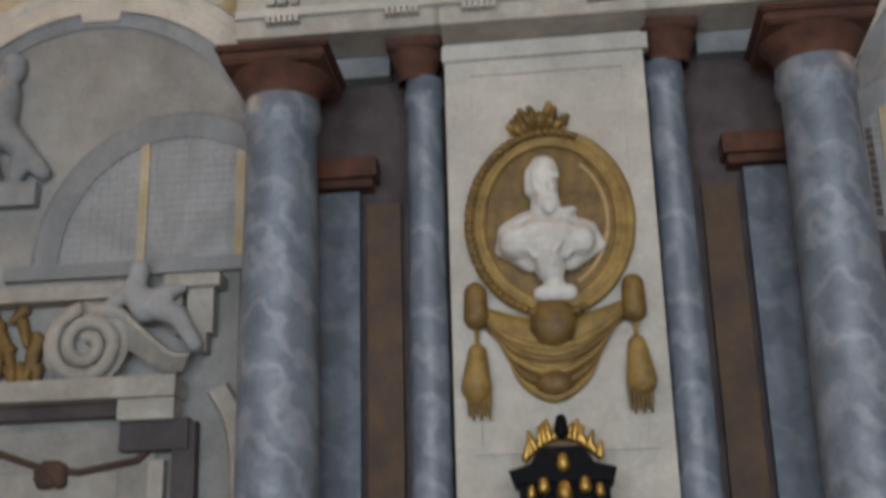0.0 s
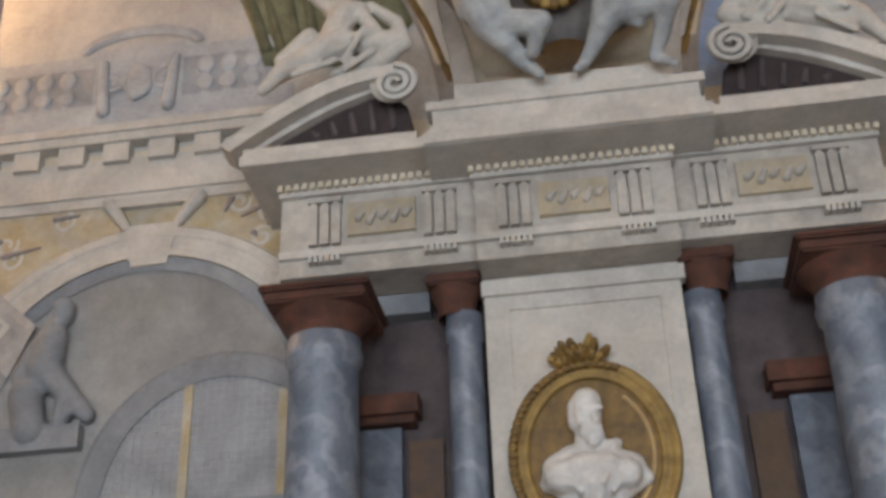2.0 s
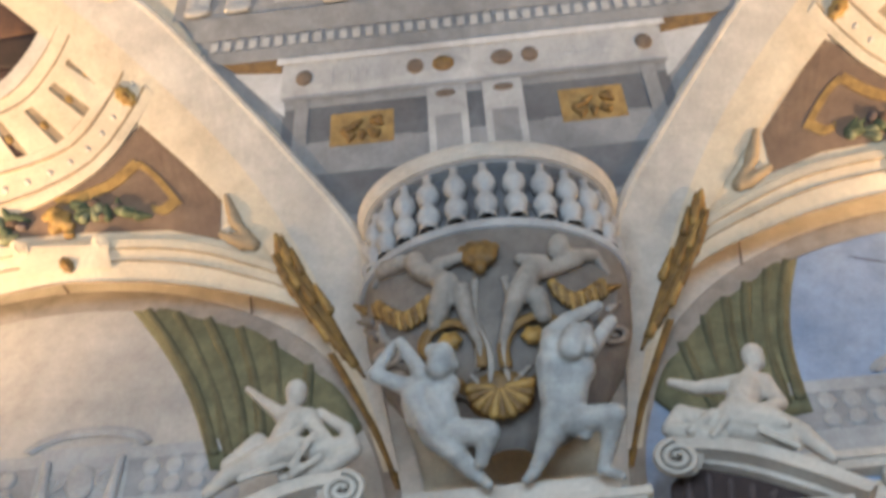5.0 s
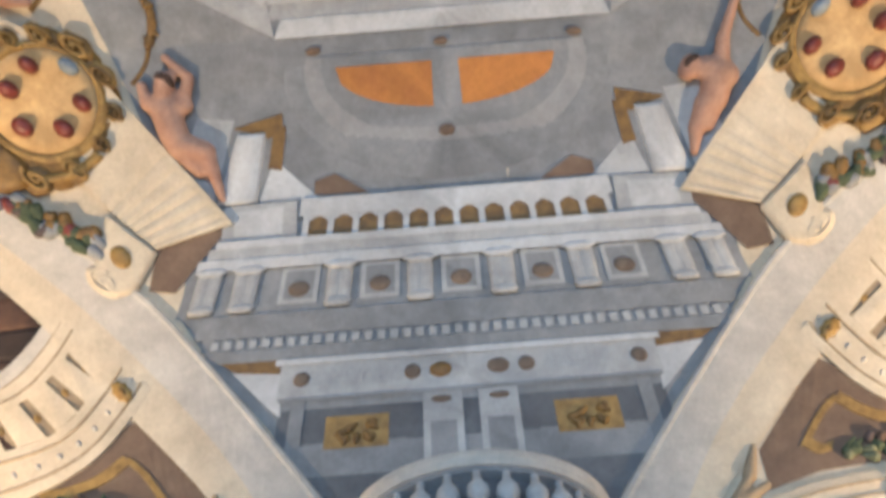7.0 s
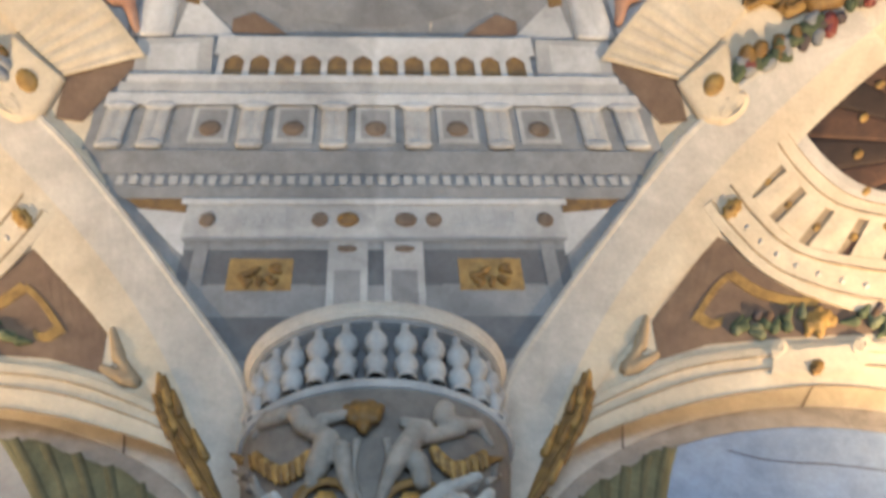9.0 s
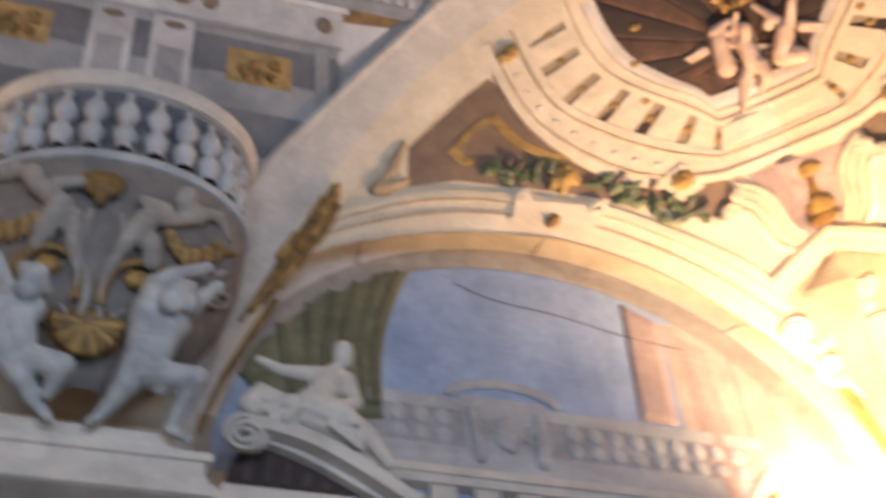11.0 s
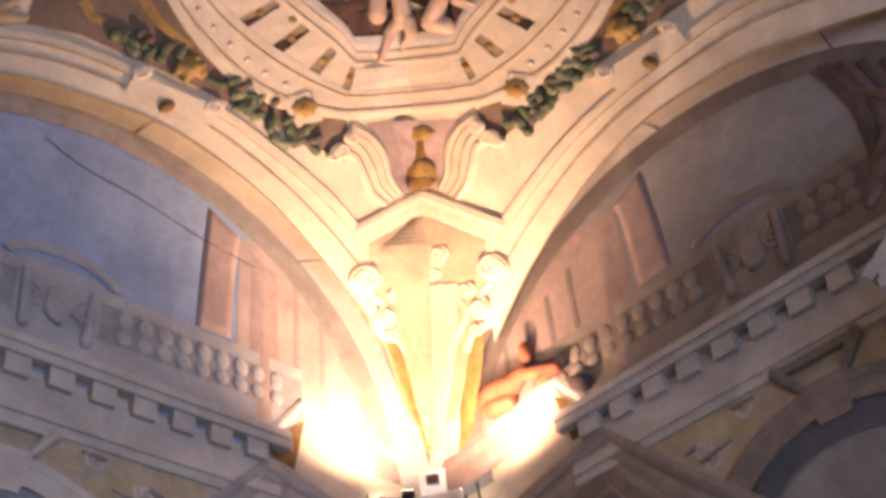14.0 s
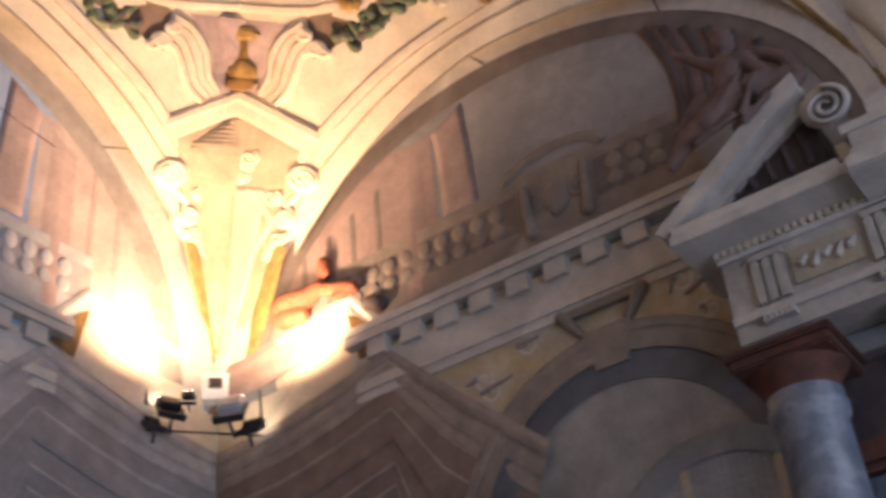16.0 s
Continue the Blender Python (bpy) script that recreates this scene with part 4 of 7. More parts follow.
    fig = limbs(ch, [((0.11, 9.13, 0.24, 0.055), (0.10, 9.06, 0.24, 0.055)), ((0.06, 8.97, 0.2, 0.075), (0.07, 8.76, 0.2, 0.085)), ((-0.00, 9.01, 0.2, 0.04), (0.04, 9.17, 0.22, 0.036)), ((0.04, 9.17, 0.22, 0.034), (0.10, 9.34, 0.2, 0.024)), ((0.04, 8.69, 0.2, 0.07), (-0.04, 8.57, 0.26, 0.056)), ((-0.04, 8.57, 0.26, 0.05), (-0.08, 8.42, 0.24, 0.04)), ((-0.08, 8.42, 0.24, 0.036), (-0.12, 8.29, 0.24, 0.026)), ((0.11, 8.67, 0.2, 0.07), (0.12, 8.54, 0.26, 0.055)), ((0.12, 8.54, 0.26, 0.045), (0.05, 8.41, 0.24, 0.03)),
                     ((-0.10, 9.13, 0.12, 0.07), (-0.12, 8.79, 0.12, 0.085)), ((-0.11, 9.24, 0.13, 0.05), (0.02, 9.29, 0.14, 0.034)), ((-0.06, 9.23, 0.14, 0.05), (-0.05, 9.18, 0.14, 0.05)),
                     ((0.37, 8.92, 0.15, 0.075), (0.30, 8.70, 0.16, 0.095)), ((0.27, 8.65, 0.18, 0.08), (0.39, 8.59, 0.18, 0.07)), ((0.42, 8.98, 0.15, 0.05), (0.49, 9.17, 0.15, 0.04)), ((0.49, 9.17, 0.15, 0.036), (0.58, 9.39, 0.14, 0.026)), ((0.35, 9.06, 0.16, 0.04), (0.24, 9.34, 0.16, 0.026)), ((0.30, 9.09, 0.16, 0.05), (0.28, 9.05, 0.16, 0.05)),
                     ((0.49, 8.90, 0.08, 0.03), (0.65, 8.79, 0.06, 0.014)), ((0.47, 8.86, 0.08, 0.03), (0.58, 8.75, 0.06, 0.014)), ((-0.22, 9.10, 0.08, 0.03), (-0.37, 9.08, 0.06, 0.016)), ((-0.21, 9.06, 0.08, 0.03), (-0.35, 9.02, 0.06, 0.014))])
    organic(solo("painted_figure_group", fig, FLESHPALE, "pale cream pink shapes holding up a crown", "statue", "figure groups"), 0.011, 2)
    cr = root("crown", ch(0.22, 9.5, 0.15), "gilt crown held aloft before the shell", "crown", "gilt crowns")
    c = (0.24, 9.53)
    part("band", ring(bmesh.new(), ch, c[0], c[1], 0.23, 0.10, [(-0.03, 0.12), (-0.015, 0.22), (0.015, 0.22), (0.03, 0.12)], 28), GOLD, cr, smooth=True)
    for i in range(9):
        w = math.pi * i / 8
        p, q = (c[0] - 0.22 * math.cos(w), c[1] + 0.10 * math.sin(w)), (c[0] - 0.25 * math.cos(w), c[1] + 0.08 + 0.20 * math.sin(w))
        pr = part("prong", capsule(bmesh.new(), ch(*p, 0.2), ch(*q, 0.22), 0.022, 0.016, None, 7), GOLD, cr, smooth=True)
        part("pearl", capsule(bmesh.new(), ch(*q, 0.24), ch(q[0], q[1] + 0.02, 0.24), 0.03, 0.026, None, 7), FIELDGOLD, pr, smooth=True)
    for i in range(7):
        s = c[0] - 0.21 + 0.07 * i
        part("trefoil", capsule(bmesh.new(), ch(s, c[1] - 0.09, 0.24), ch(s + 0.01, c[1] - 0.01, 0.25), 0.03, 0.02, None, 7), (GOLD, GOLDDEEP)[i % 2], cr, smooth=True)
    # sides: brown ground, gilt strapwork, garland, lion-mask bracket, moulding of the lunette arch
    for sg in (-1, 1):
        M = lambda pts: [(C0 * (1 if sg > 0 else 1) + sg * (abs(s) + (C0 if s < 0 else -C0)), z) for s, z in pts]
        gd = root("spandrel_field", ch(sg * 1.8, 8.8), "brown painted field with gilt strapwork beside the frame", "fresco", "spandrel fields", kind="structure")
        part("field", loft(bmesh.new(), ch, M([(-2.80, 9.05), (-2.36, 8.86), (-1.72, 8.38), (-1.04, 7.83), (-0.42, 7.30)]), M([(-2.76, 9.52), (-1.97, 9.97), (-1.60, 9.08), (-1.04, 8.3), (-0.38, 7.68)]), [(0, 0.015), (0.5, 0.015), (1, 0.015)], 24, False), BROWNFIELD, gd)
        bm = bmesh.new()
        for pts in ([(-2.40, 9.20), (-2.15, 9.38), (-1.98, 9.42)], [(-1.98, 9.42), (-1.88, 9.15), (-1.80, 8.98)], [(-2.36, 9.22), (-2.28, 9.05), (-2.18, 9.0)], [(-1.80, 8.98), (-1.62, 8.72), (-1.45, 8.55)]):
            ribbon(bm, ch, polyline(M(pts)), [(-0.045, 0.02), (-0.04, 0.05), (0.04, 0.05), (0.045, 0.02)], 8)
        part("strapwork", bm, GOLD, gd, "gilt painted strapwork")
        rnd = random.Random(11)
        gl = root("garland", ch(sg * 1.2, 8.1, 0.05), "painted garland of dark leaves and fruit", "garland", "garlands")
        for i in range(64):
            u = rnd.random()
            run = [(-2.12, 8.86), (-1.66, 8.57), (-1.20, 8.10), (-0.90, 7.78), (-0.62, 7.45)]
            p = straight(M(run))(u)
            if 0.26 < u < 0.48:
                continue
            s, z = p[0] + rnd.uniform(-0.09, 0.09), p[1] + rnd.uniform(-0.09, 0.09)
            m_ = rnd.choice((LEAF, LEAF, LEAF, LEAF, LEAFPALE, LEAFPALE, BROWN, LEAF, LEAF, RUST))
            if m_ in (LEAF, LEAFPALE):
                w = rnd.uniform(0, math.pi)
                part("leaf", capsule(bmesh.new(), ch(s, z, 0.07), ch(s + 0.11 * math.cos(w), z + 0.11 * math.sin(w), 0.05), 0.045, 0.015, None, 6), m_, gl, smooth=True)
            else:
                part("fruit", capsule(bmesh.new(), ch(s, z, 0.08), ch(s + 0.02, z + 0.02, 0.08), 0.036, 0.036, None, 8), m_, gl, smooth=True)
        mk = bmesh.new()
        for dx, dz, r in ((0, 0, 0.09), (-0.07, 0.05, 0.05), (0.07, 0.02, 0.05), (-0.05, 0.10, 0.045), (0.03, 0.11, 0.04), (0.09, -0.07, 0.045), (-0.02, -0.09, 0.05), (-0.1, -0.02, 0.04)):
            p = M([(-1.52, 8.36)])[0]
            capsule(mk, ch(p[0] + dx, p[1] + dz, 0.08), ch(p[0] + dx + 0.03, p[1] + dz + 0.02, 0.1), r * 0.8, r * 0.6)
        organic(solo("gilt_mask", mk, GOLD, "gilt lion mask above the lunette's key block", "ornament", "gilt masks"), 0.015, 2)
        # cream moulding of the lunette arch on the vault
        lm = root("lunette_moulding", ch(sg * 2.0, 8.3), "warm cream moulding along the lunette arch", "moulding", "lunette mouldings")
        ou = M(to_corner([(1.12, 7.35), (1.42, 8.05)]) + [(-3.56, 9.13), (-3.08, 9.05), (-2.62, 8.90), (-2.12, 8.60), (-1.30, 7.97), (-0.89, 7.52), (-0.51, 7.03), (-0.30, 6.65)])
        inn = M(to_corner([(1.05, 7.20), (1.35, 7.75)]) + [(-3.48, 8.71), (-2.92, 8.52), (-2.50, 8.33), (-2.10, 8.10), (-1.58, 7.73), (-1.02, 7.13), (-0.64, 6.55), (-0.26, 5.87)])
        if az == 45 and sg > 0:
            ou = M(to_corner([(1.12, 7.30), (1.42, 7.95)]) + [(-3.50, 9.02), (-3.0, 8.92), (-2.52, 8.70), (-2.10, 8.40), (-1.40, 7.80), (-0.91, 7.32), (-0.51, 6.80), (-0.31, 6.50)])
            inn = M(to_corner([(1.10, 7.00), (1.40, 7.50)]) + [(-3.42, 8.33), (-2.92, 8.17), (-2.50, 8.03), (-2.10, 7.82), (-1.51, 7.42), (-1.01, 6.89), (-0.57, 6.25), (-0.28, 5.70)])
        part("moulding", loft(bmesh.new(), ch, ou, inn, [(0, 0.02), (0.02, 0.10), (0.18, 0.12), (0.26, 0.08), (0.5, 0.07), (0.56, 0.09), (1, 0.08)], 64), PLASTER, lm)
        for q0, q1 in ((0.21, 0.25), (0.50, 0.54), (0.97, 1.0)):
            mix = lambda q: [(u[0] * (1 - q) + v[0] * q, u[1] * (1 - q) + v[1] * q) for u, v in zip(ou, inn)]
            part("shadow_line", loft(bmesh.new(), ch, mix(q0), mix(q1), [(0, 0.10), (0.5, 0.14), (1, 0.10)], 64), SHADOWLINE, lm, "thin tan shadow line")
        part("key_block", quad(bmesh.new(), ch, *M([(-1.90, 8.38), (-1.24, 7.90), (-1.40, 7.72), (-1.98, 8.18)]), 0.16), PLASTER, lm)
        for p in M([(-1.86, 8.37), (-1.32, 7.94)]):
            v = bmesh.new()
            disc(v, ch, p[0], p[1], 0.075, 0.085, 0.16)
            spiral(v, ch, p[0], p[1], 0.065, 0.01, 1.8, 0.03, 0.2, -sg)
            part("volute", v, PLASTER, lm, smooth=True)
        p = M([(-1.66, 8.0)])[0]
        rosette("boss", ch, p[0], p[1], 0.06, GOLDDEEP, lm, 0.07)
        ur = limbs(ch, [((q[0][0], q[0][1], 0.06, 0.03), (q[1][0], q[1][1], 0.06, 0.055)) for q in (M([(-2.80, 9.60), (-2.92, 9.35)]), M([(-2.92, 9.35), (-3.10, 9.20)]), M([(-2.80, 9.12), (-3.02, 9.15)]))])
        organic(solo("scroll_leaf", ur, TAN, "tan leaf scroll at the end of the spandrel", "ornament", "leaf scrolls"), 0.018, 2)
        # console bracket under the frame
        cb = root("scroll_console", ch(sg * 0.4, 7.1), "cream scrolled console under the octagonal frame", "console", "scroll consoles")
        part("body", loft(bmesh.new(), ch, M([(-0.46, 7.34), (-0.36, 7.30), (-0.31, 7.10), (-0.26, 6.96), (-0.17, 6.86)]), M([(-0.34, 7.66), (-0.21, 7.54), (-0.12, 7.36), (-0.10, 7.14), (-0.04, 6.99)]), [(0, 0.04), (0.08, 0.15), (0.18, 0.15), (0.26, 0.11), (0.5, 0.12), (0.74, 0.11), (0.82, 0.15), (0.93, 0.15), (1, 0.04)], 16), PLASTER, cb)
        for q0, q1 in ((0.20, 0.25), (0.46, 0.50), (0.72, 0.77)):
            a, b = M([(-0.46, 7.34), (-0.36, 7.30), (-0.31, 7.10), (-0.26, 6.96), (-0.17, 6.86)]), M([(-0.34, 7.66), (-0.21, 7.54), (-0.12, 7.36), (-0.10, 7.14), (-0.04, 6.99)])
            mix = lambda q: [(u[0] * (1 - q) + v[0] * q, u[1] * (1 - q) + v[1] * q) for u, v in zip(a, b)]
            part("shadow_line", loft(bmesh.new(), ch, mix(q0), mix(q1), [(0, 0.12), (0.5, 0.17), (1, 0.12)], 16), SHADOWLINE, cb, "thin tan shadow line")
        for dx, dz, r in ((-0.44, 7.40, 0.075), (-0.36, 7.52, 0.06), (-0.49, 7.36, 0.05)):
            p = M([(dx, dz)])[0]
            v = bmesh.new()
            disc(v, ch, p[0], p[1], r, r * 1.1, 0.15, 0.02)
            spiral(v, ch, p[0], p[1], r * 0.85, 0.01, 1.6, r * 0.4, 0.20, sg)
            part("volute", v, PLASTER, cb, smooth=True)
    # pendant and chevron cornice, corner cartouche
    pd = root("gilt_pendant", ch(0.09, 7.3, 0.1), "gilt tassel pendant hanging at the point of the frame", "pendant", "gilt pendants")
    part("ground", quad(bmesh.new(), ch, (C0 - 0.33, 7.66), (C0 + 0.40, 7.60), (C0 + 0.14, 6.96), (C0 - 0.12, 6.96), 0.02), ROSE, pd, "rosy painted ground")
    part("cap", disc(bmesh.new(), ch, 0.09, 7.50, 0.11, 0.07, 0.08, 0.05, 18, 3, 0.1, 7), GOLD, pd, smooth=True)
    part("stem", quad(bmesh.new(), ch, (0.05, 7.24), (0.13, 7.24), (0.12, 7.46), (0.06, 7.46), 0.07), GOLDDEEP, pd)
    part("acorn", disc(bmesh.new(), ch, 0.09, 7.14, 0.10, 0.13, 0.08, 0.08, 18, 4), GOLD, pd, smooth=True)
    part("tip", disc(bmesh.new(), ch, 0.085, 7.05, 0.10, 0.07, 0.13, 0.04, 18, 3, 0.1, 9), GOLDDEEP, pd, smooth=True)
    cv = root("corner_cartouche", ch(0.05, 6.2), "cream scrolled cartouche tapering down into the corner", "cartouche", "corner cartouches")
    part("chevron", loft(bmesh.new(), ch, [(-0.38, 6.72), (0.08, 6.99), (0.60, 6.66)], [(-0.36, 6.53), (0.06, 6.77), (0.55, 6.45)], [(0, 0.03), (0.05, 0.12), (0.3, 0.15), (0.45, 0.11), (0.8, 0.10), (1, 0.075)], 24, False), PLASTER, cv)
    part("gable", loft(bmesh.new(), ch, [(-0.36, 6.46), (-0.35, 6.54), (-0.02, 6.74)], [(0.55, 6.42), (0.54, 6.48), (0.14, 6.73)], [(0, 0.03), (0.15, 0.065), (0.5, 0.08), (0.85, 0.065), (1, 0.03)], 12, False), CARTGROUND, cv)
    part("body", loft(bmesh.new(), ch, [(-0.36, 6.52), (-0.30, 6.2), (-0.25, 5.9), (-0.20, 5.6), (-0.10, 5.2), (-0.03, 4.92)], [(0.55, 6.46), (0.46, 6.2), (0.38, 5.9), (0.30, 5.6), (0.16, 5.2), (0.06, 4.92)], [(0, 0.03), (0.15, 0.06), (0.5, 0.07), (0.85, 0.06), (1, 0.03)], 24), CARTGROUND, cv, "tan cream ground of the cartouche", smooth=True)
    part("centre_strip", loft(bmesh.new(), ch, [(-0.10, 6.20), (-0.06, 5.9), (-0.06, 5.6), (-0.02, 5.2), (0.0, 4.95)], [(0.25, 6.20), (0.21, 5.9), (0.17, 5.6), (0.08, 5.2), (0.05, 4.95)], [(0, 0.06), (0.12, 0.10), (0.25, 0.08), (0.5, 0.12), (0.75, 0.08), (0.88, 0.10), (1, 0.06)], 20), PLASTER, cv, "white acanthus strip", smooth=True)
    for sg in (-1, 1):
        m_ = 0.075
        for dx, z, r in ((0.40, 6.29, 0.105), (0.29, 5.97, 0.07)):
            v = bmesh.new()
            disc(v, ch, m_ + sg * dx, z, r, r * 1.1, 0.13, 0.02)
            spiral(v, ch, m_ + sg * dx, z, r * 0.85, 0.01, 2, r * 0.36, 0.19, sg)
            part("volute", v, PLASTER, cv, smooth=True)
        for z, dx, r in ((6.13, 0.21, 0.06), (5.83, 0.25, 0.05), (6.44, 0.07, 0.06)):
            part("curl", spiral(bmesh.new(), ch, m_ + sg * dx, z, r, 0.012, 1.5, r * 0.5, 0.15, -sg, 60), PLASTER, cv, smooth=True)
        part("scroll_edge", ribbon(bmesh.new(), ch, polyline([(m_ + sg * 0.42, 6.20), (m_ + sg * 0.30, 6.08), (m_ + sg * 0.36, 5.98), (m_ + sg * 0.32, 5.86), (m_ + sg * 0.22, 5.78), (m_ + sg * 0.17, 5.66)]), [(-0.03, 0.05), (0, 0.14), (0.03, 0.05)], 24), PLASTER, cv, smooth=True)
        part("garland_edge", ribbon(bmesh.new(), ch, polyline([(m_ + sg * 0.05, 6.20), (m_ + sg * 0.14, 6.10), (m_ + sg * 0.20, 5.95), (m_ + sg * 0.13, 5.80), (m_ + sg * 0.07, 5.66)]), [(-0.025, 0.05), (0, 0.12), (0.025, 0.05)], 20), PLASTER, cv, smooth=True)
        part("gilt_strip", ribbon(bmesh.new(), ch, polyline([(m_ + sg * 0.25, 5.80), (m_ + sg * 0.18, 5.45), (m_ + sg * 0.06, 4.95)]), [(-0.05, 0.03), (-0.02, 0.09), (0.02, 0.09), (0.05, 0.03)], 12), GOLD, cv, "gilt edge strip", smooth=True)
    part("mask", disc(bmesh.new(), ch, 0.075, 6.40, 0.13, 0.14, 0.06, 0.03, 20, 4, 0.08, 5), PLASTER, cv, smooth=True)
    part("mask_curl", disc(bmesh.new(), ch, 0.065, 6.28, 0.09, 0.06, 0.08, 0.03, 14, 3), PLASTER, cv, smooth=True)
    # arms over the corner arch: shield with balls, fluted consoles
    sd = root("armorial_shield", ch(0, 13.8), "gilt cartouche shield with six dark red and blue balls", "shield", "armorial shields")
    part("cartouche", disc(bmesh.new(), ch, 0, 13.75, 0.86, 1.85, 0.12, 0.10, 48, 5, 0.045, 9), GOLDDEEP, sd, "deep gold scrolled cartouche", smooth=True)
    bm = ring(bmesh.new(), ch, 0, 13.85, 0.60, 1.28, [(-0.03, 0.2), (0.0, 0.27), (0.06, 0.27), (0.10, 0.2)])
    part("rim", bm, GOLD, sd, smooth=True)
    part("field", disc(bmesh.new(), ch, 0, 13.85, 0.60, 1.26, 0.21, 0.05, 32, 4), FIELDGOLD, sd, "pale gold field", smooth=True)
    for s, z in ((0.34, 14.28), (-0.34, 14.28), (-0.33, 13.52), (0.33, 13.52), (0.0, 13.02)):
        part("ball", disc(bmesh.new(), ch, s, z, 0.12, 0.19, 0.27, 0.24, 18, 6), REDBALL, sd, smooth=True)
    part("ball", disc(bmesh.new(), ch, 0, 14.85, 0.13, 0.2, 0.27, 0.24, 18, 6), BLUEBALL, sd, "blue grey ball", smooth=True)
    rnd = random.Random(8)
    for i, (w, r, turn) in enumerate(((95, 0.30, 1), (62, 0.24, -1), (128, 0.24, 1), (30, 0.20, 1), (152, 0.20, -1), (0, 0.15, 1), (182, 0.15, -1), (212, 0.20, 1), (330, 0.20, -1), (240, 0.22, -1), (300, 0.22, 1))):
        s, z = 0.76 * math.cos(radians(w)), 13.75 + 1.66 * math.sin(radians(w))
        v = disc(bmesh.new(), ch, s, z, r * 0.8, r * 1.3, 0.14, 0.08, 18, 4, 0.08, 5)
        k = part("scroll", v, (GOLDDEEP, GOLD)[i % 2], sd, smooth=True)
        part("scroll_line", spiral(bmesh.new(), ch, s, z, r * 0.75, 0.03, 1.5, r * 0.35, 0.36, turn, rnd.uniform(0, 360)), (GOLD, GOLDDEEP)[i % 2], k, smooth=True)
    part("lower_mask", disc(bmesh.new(), ch, 0, 12.1, 0.34, 0.42, 0.2, 0.16, 24, 4, 0.07, 7), GOLDDEEP, sd, "gilt mask under the shield", smooth=True)
    for t0, t1, o in ((-62, -8, 0.16), (188, 242, 0.16), (255, 285, 0.14)):
        part("strap", ribbon(bmesh.new(), ch, ellipse(0, 13.75, 0.62 + o, 1.32 + 2 * o, t0, t1), [(-0.06, 0.2), (-0.02, 0.3), (0.02, 0.3), (0.06, 0.2)], 20), GOLD, sd, smooth=True)
    for sg in (-1, 1):
        S = lambda pts: [(-sg * s, z) for s, z in pts]
        cn = root("fluted_console", ch(-sg * 1.5, 13), "cream fluted console carrying the shield, shaded on one side", "console", "fluted consoles")
        a, b = S([(-2.40, 13.95), (-1.95, 14.22), (-1.4, 14.5), (-0.45, 15.0)]), S([(-1.72, 12.50), (-1.45, 12.55), (-1.15, 12.62), (-0.62, 12.85)])
        bm = bmesh.new()
        rows = []
        fa, fb = polyline(a), polyline(b)
        for k in range(5):
            q = k / 4
            rows.append([(fa(i / 48)[0] * (1 - q) + fb(i / 48)[0] * q, fa(i / 48)[1] * (1 - q) + fb(i / 48)[1] * q, 0.14 + 0.05 * abs(math.sin(i / 48 * math.pi * 9))) for i in range(49)])
        part("fluted_face", sheet(bm, ch, rows), PLASTER, cn)
        # the console's side away from the light, its shade given as brown colour
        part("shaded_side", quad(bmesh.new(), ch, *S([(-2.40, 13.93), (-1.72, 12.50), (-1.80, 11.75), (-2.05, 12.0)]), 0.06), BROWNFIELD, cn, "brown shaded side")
        part("abacus", ribbon(bmesh.new(), ch, polyline(a), [(-0.06, 0.1), (-0.05, 0.22), (0.05, 0.22), (0.06, 0.1)], 20), PLASTER, cn)
        part("scroll", loft(bmesh.new(), ch, S([(-1.75, 12.45), (-1.72, 12.0), (-1.68, 11.6), (-1.55, 11.35)]), S([(-1.12, 12.5), (-1.15, 12.1), (-1.2, 11.8), (-1.22, 11.4)]), [(0, 0.12), (0.15, 0.22), (0.4, 0.2), (0.6, 0.2), (0.85, 0.22), (1, 0.12)], 16), PLASTER, cn, smooth=True)
        v = bmesh.new()
        p = S([(-1.38, 11.45)])[0]
        disc(v, ch, p[0], p[1], 0.2, 0.22, 0.16)
        spiral(v, ch, p[0], p[1], 0.17, 0.02, 1.8, 0.07, 0.23, sg)
        part("volute", v, PLASTER, cn, smooth=True)
        p = S([(-1.42, 11.98)])[0]
        part("gilt_knob", disc(bmesh.new(), ch, p[0], p[1], 0.12, 0.19, 0.2, 0.10, 16, 4), GOLD, cn, smooth=True)
        rnd = random.Random(21)
        gl = root("garland", ch(-sg * 0.8, 11.6, 0.1), "painted festoon of grapes, leaves and fruit below the shield", "garland", "festoons")
        for i in range(40):
            u = rnd.random()
            s, z = -sg * (-1.15 + 1.15 * u) + rnd.uniform(-0.1, 0.1), 11.95 - 0.45 * u + rnd.uniform(-0.18, 0.18)
            m_ = rnd.choice((LEAF, LEAF, LEAF, GOLDDEEP, BROWN, REDBALL, GREY))
            part("fruit" if m_ is not LEAF else "leaf", capsule(bmesh.new(), ch(s, z, 0.16), ch(s + rnd.uniform(-0.08, 0.08), z + rnd.uniform(-0.1, 0.1), 0.18), 0.06, 0.04, None, 7), m_, gl, smooth=True)
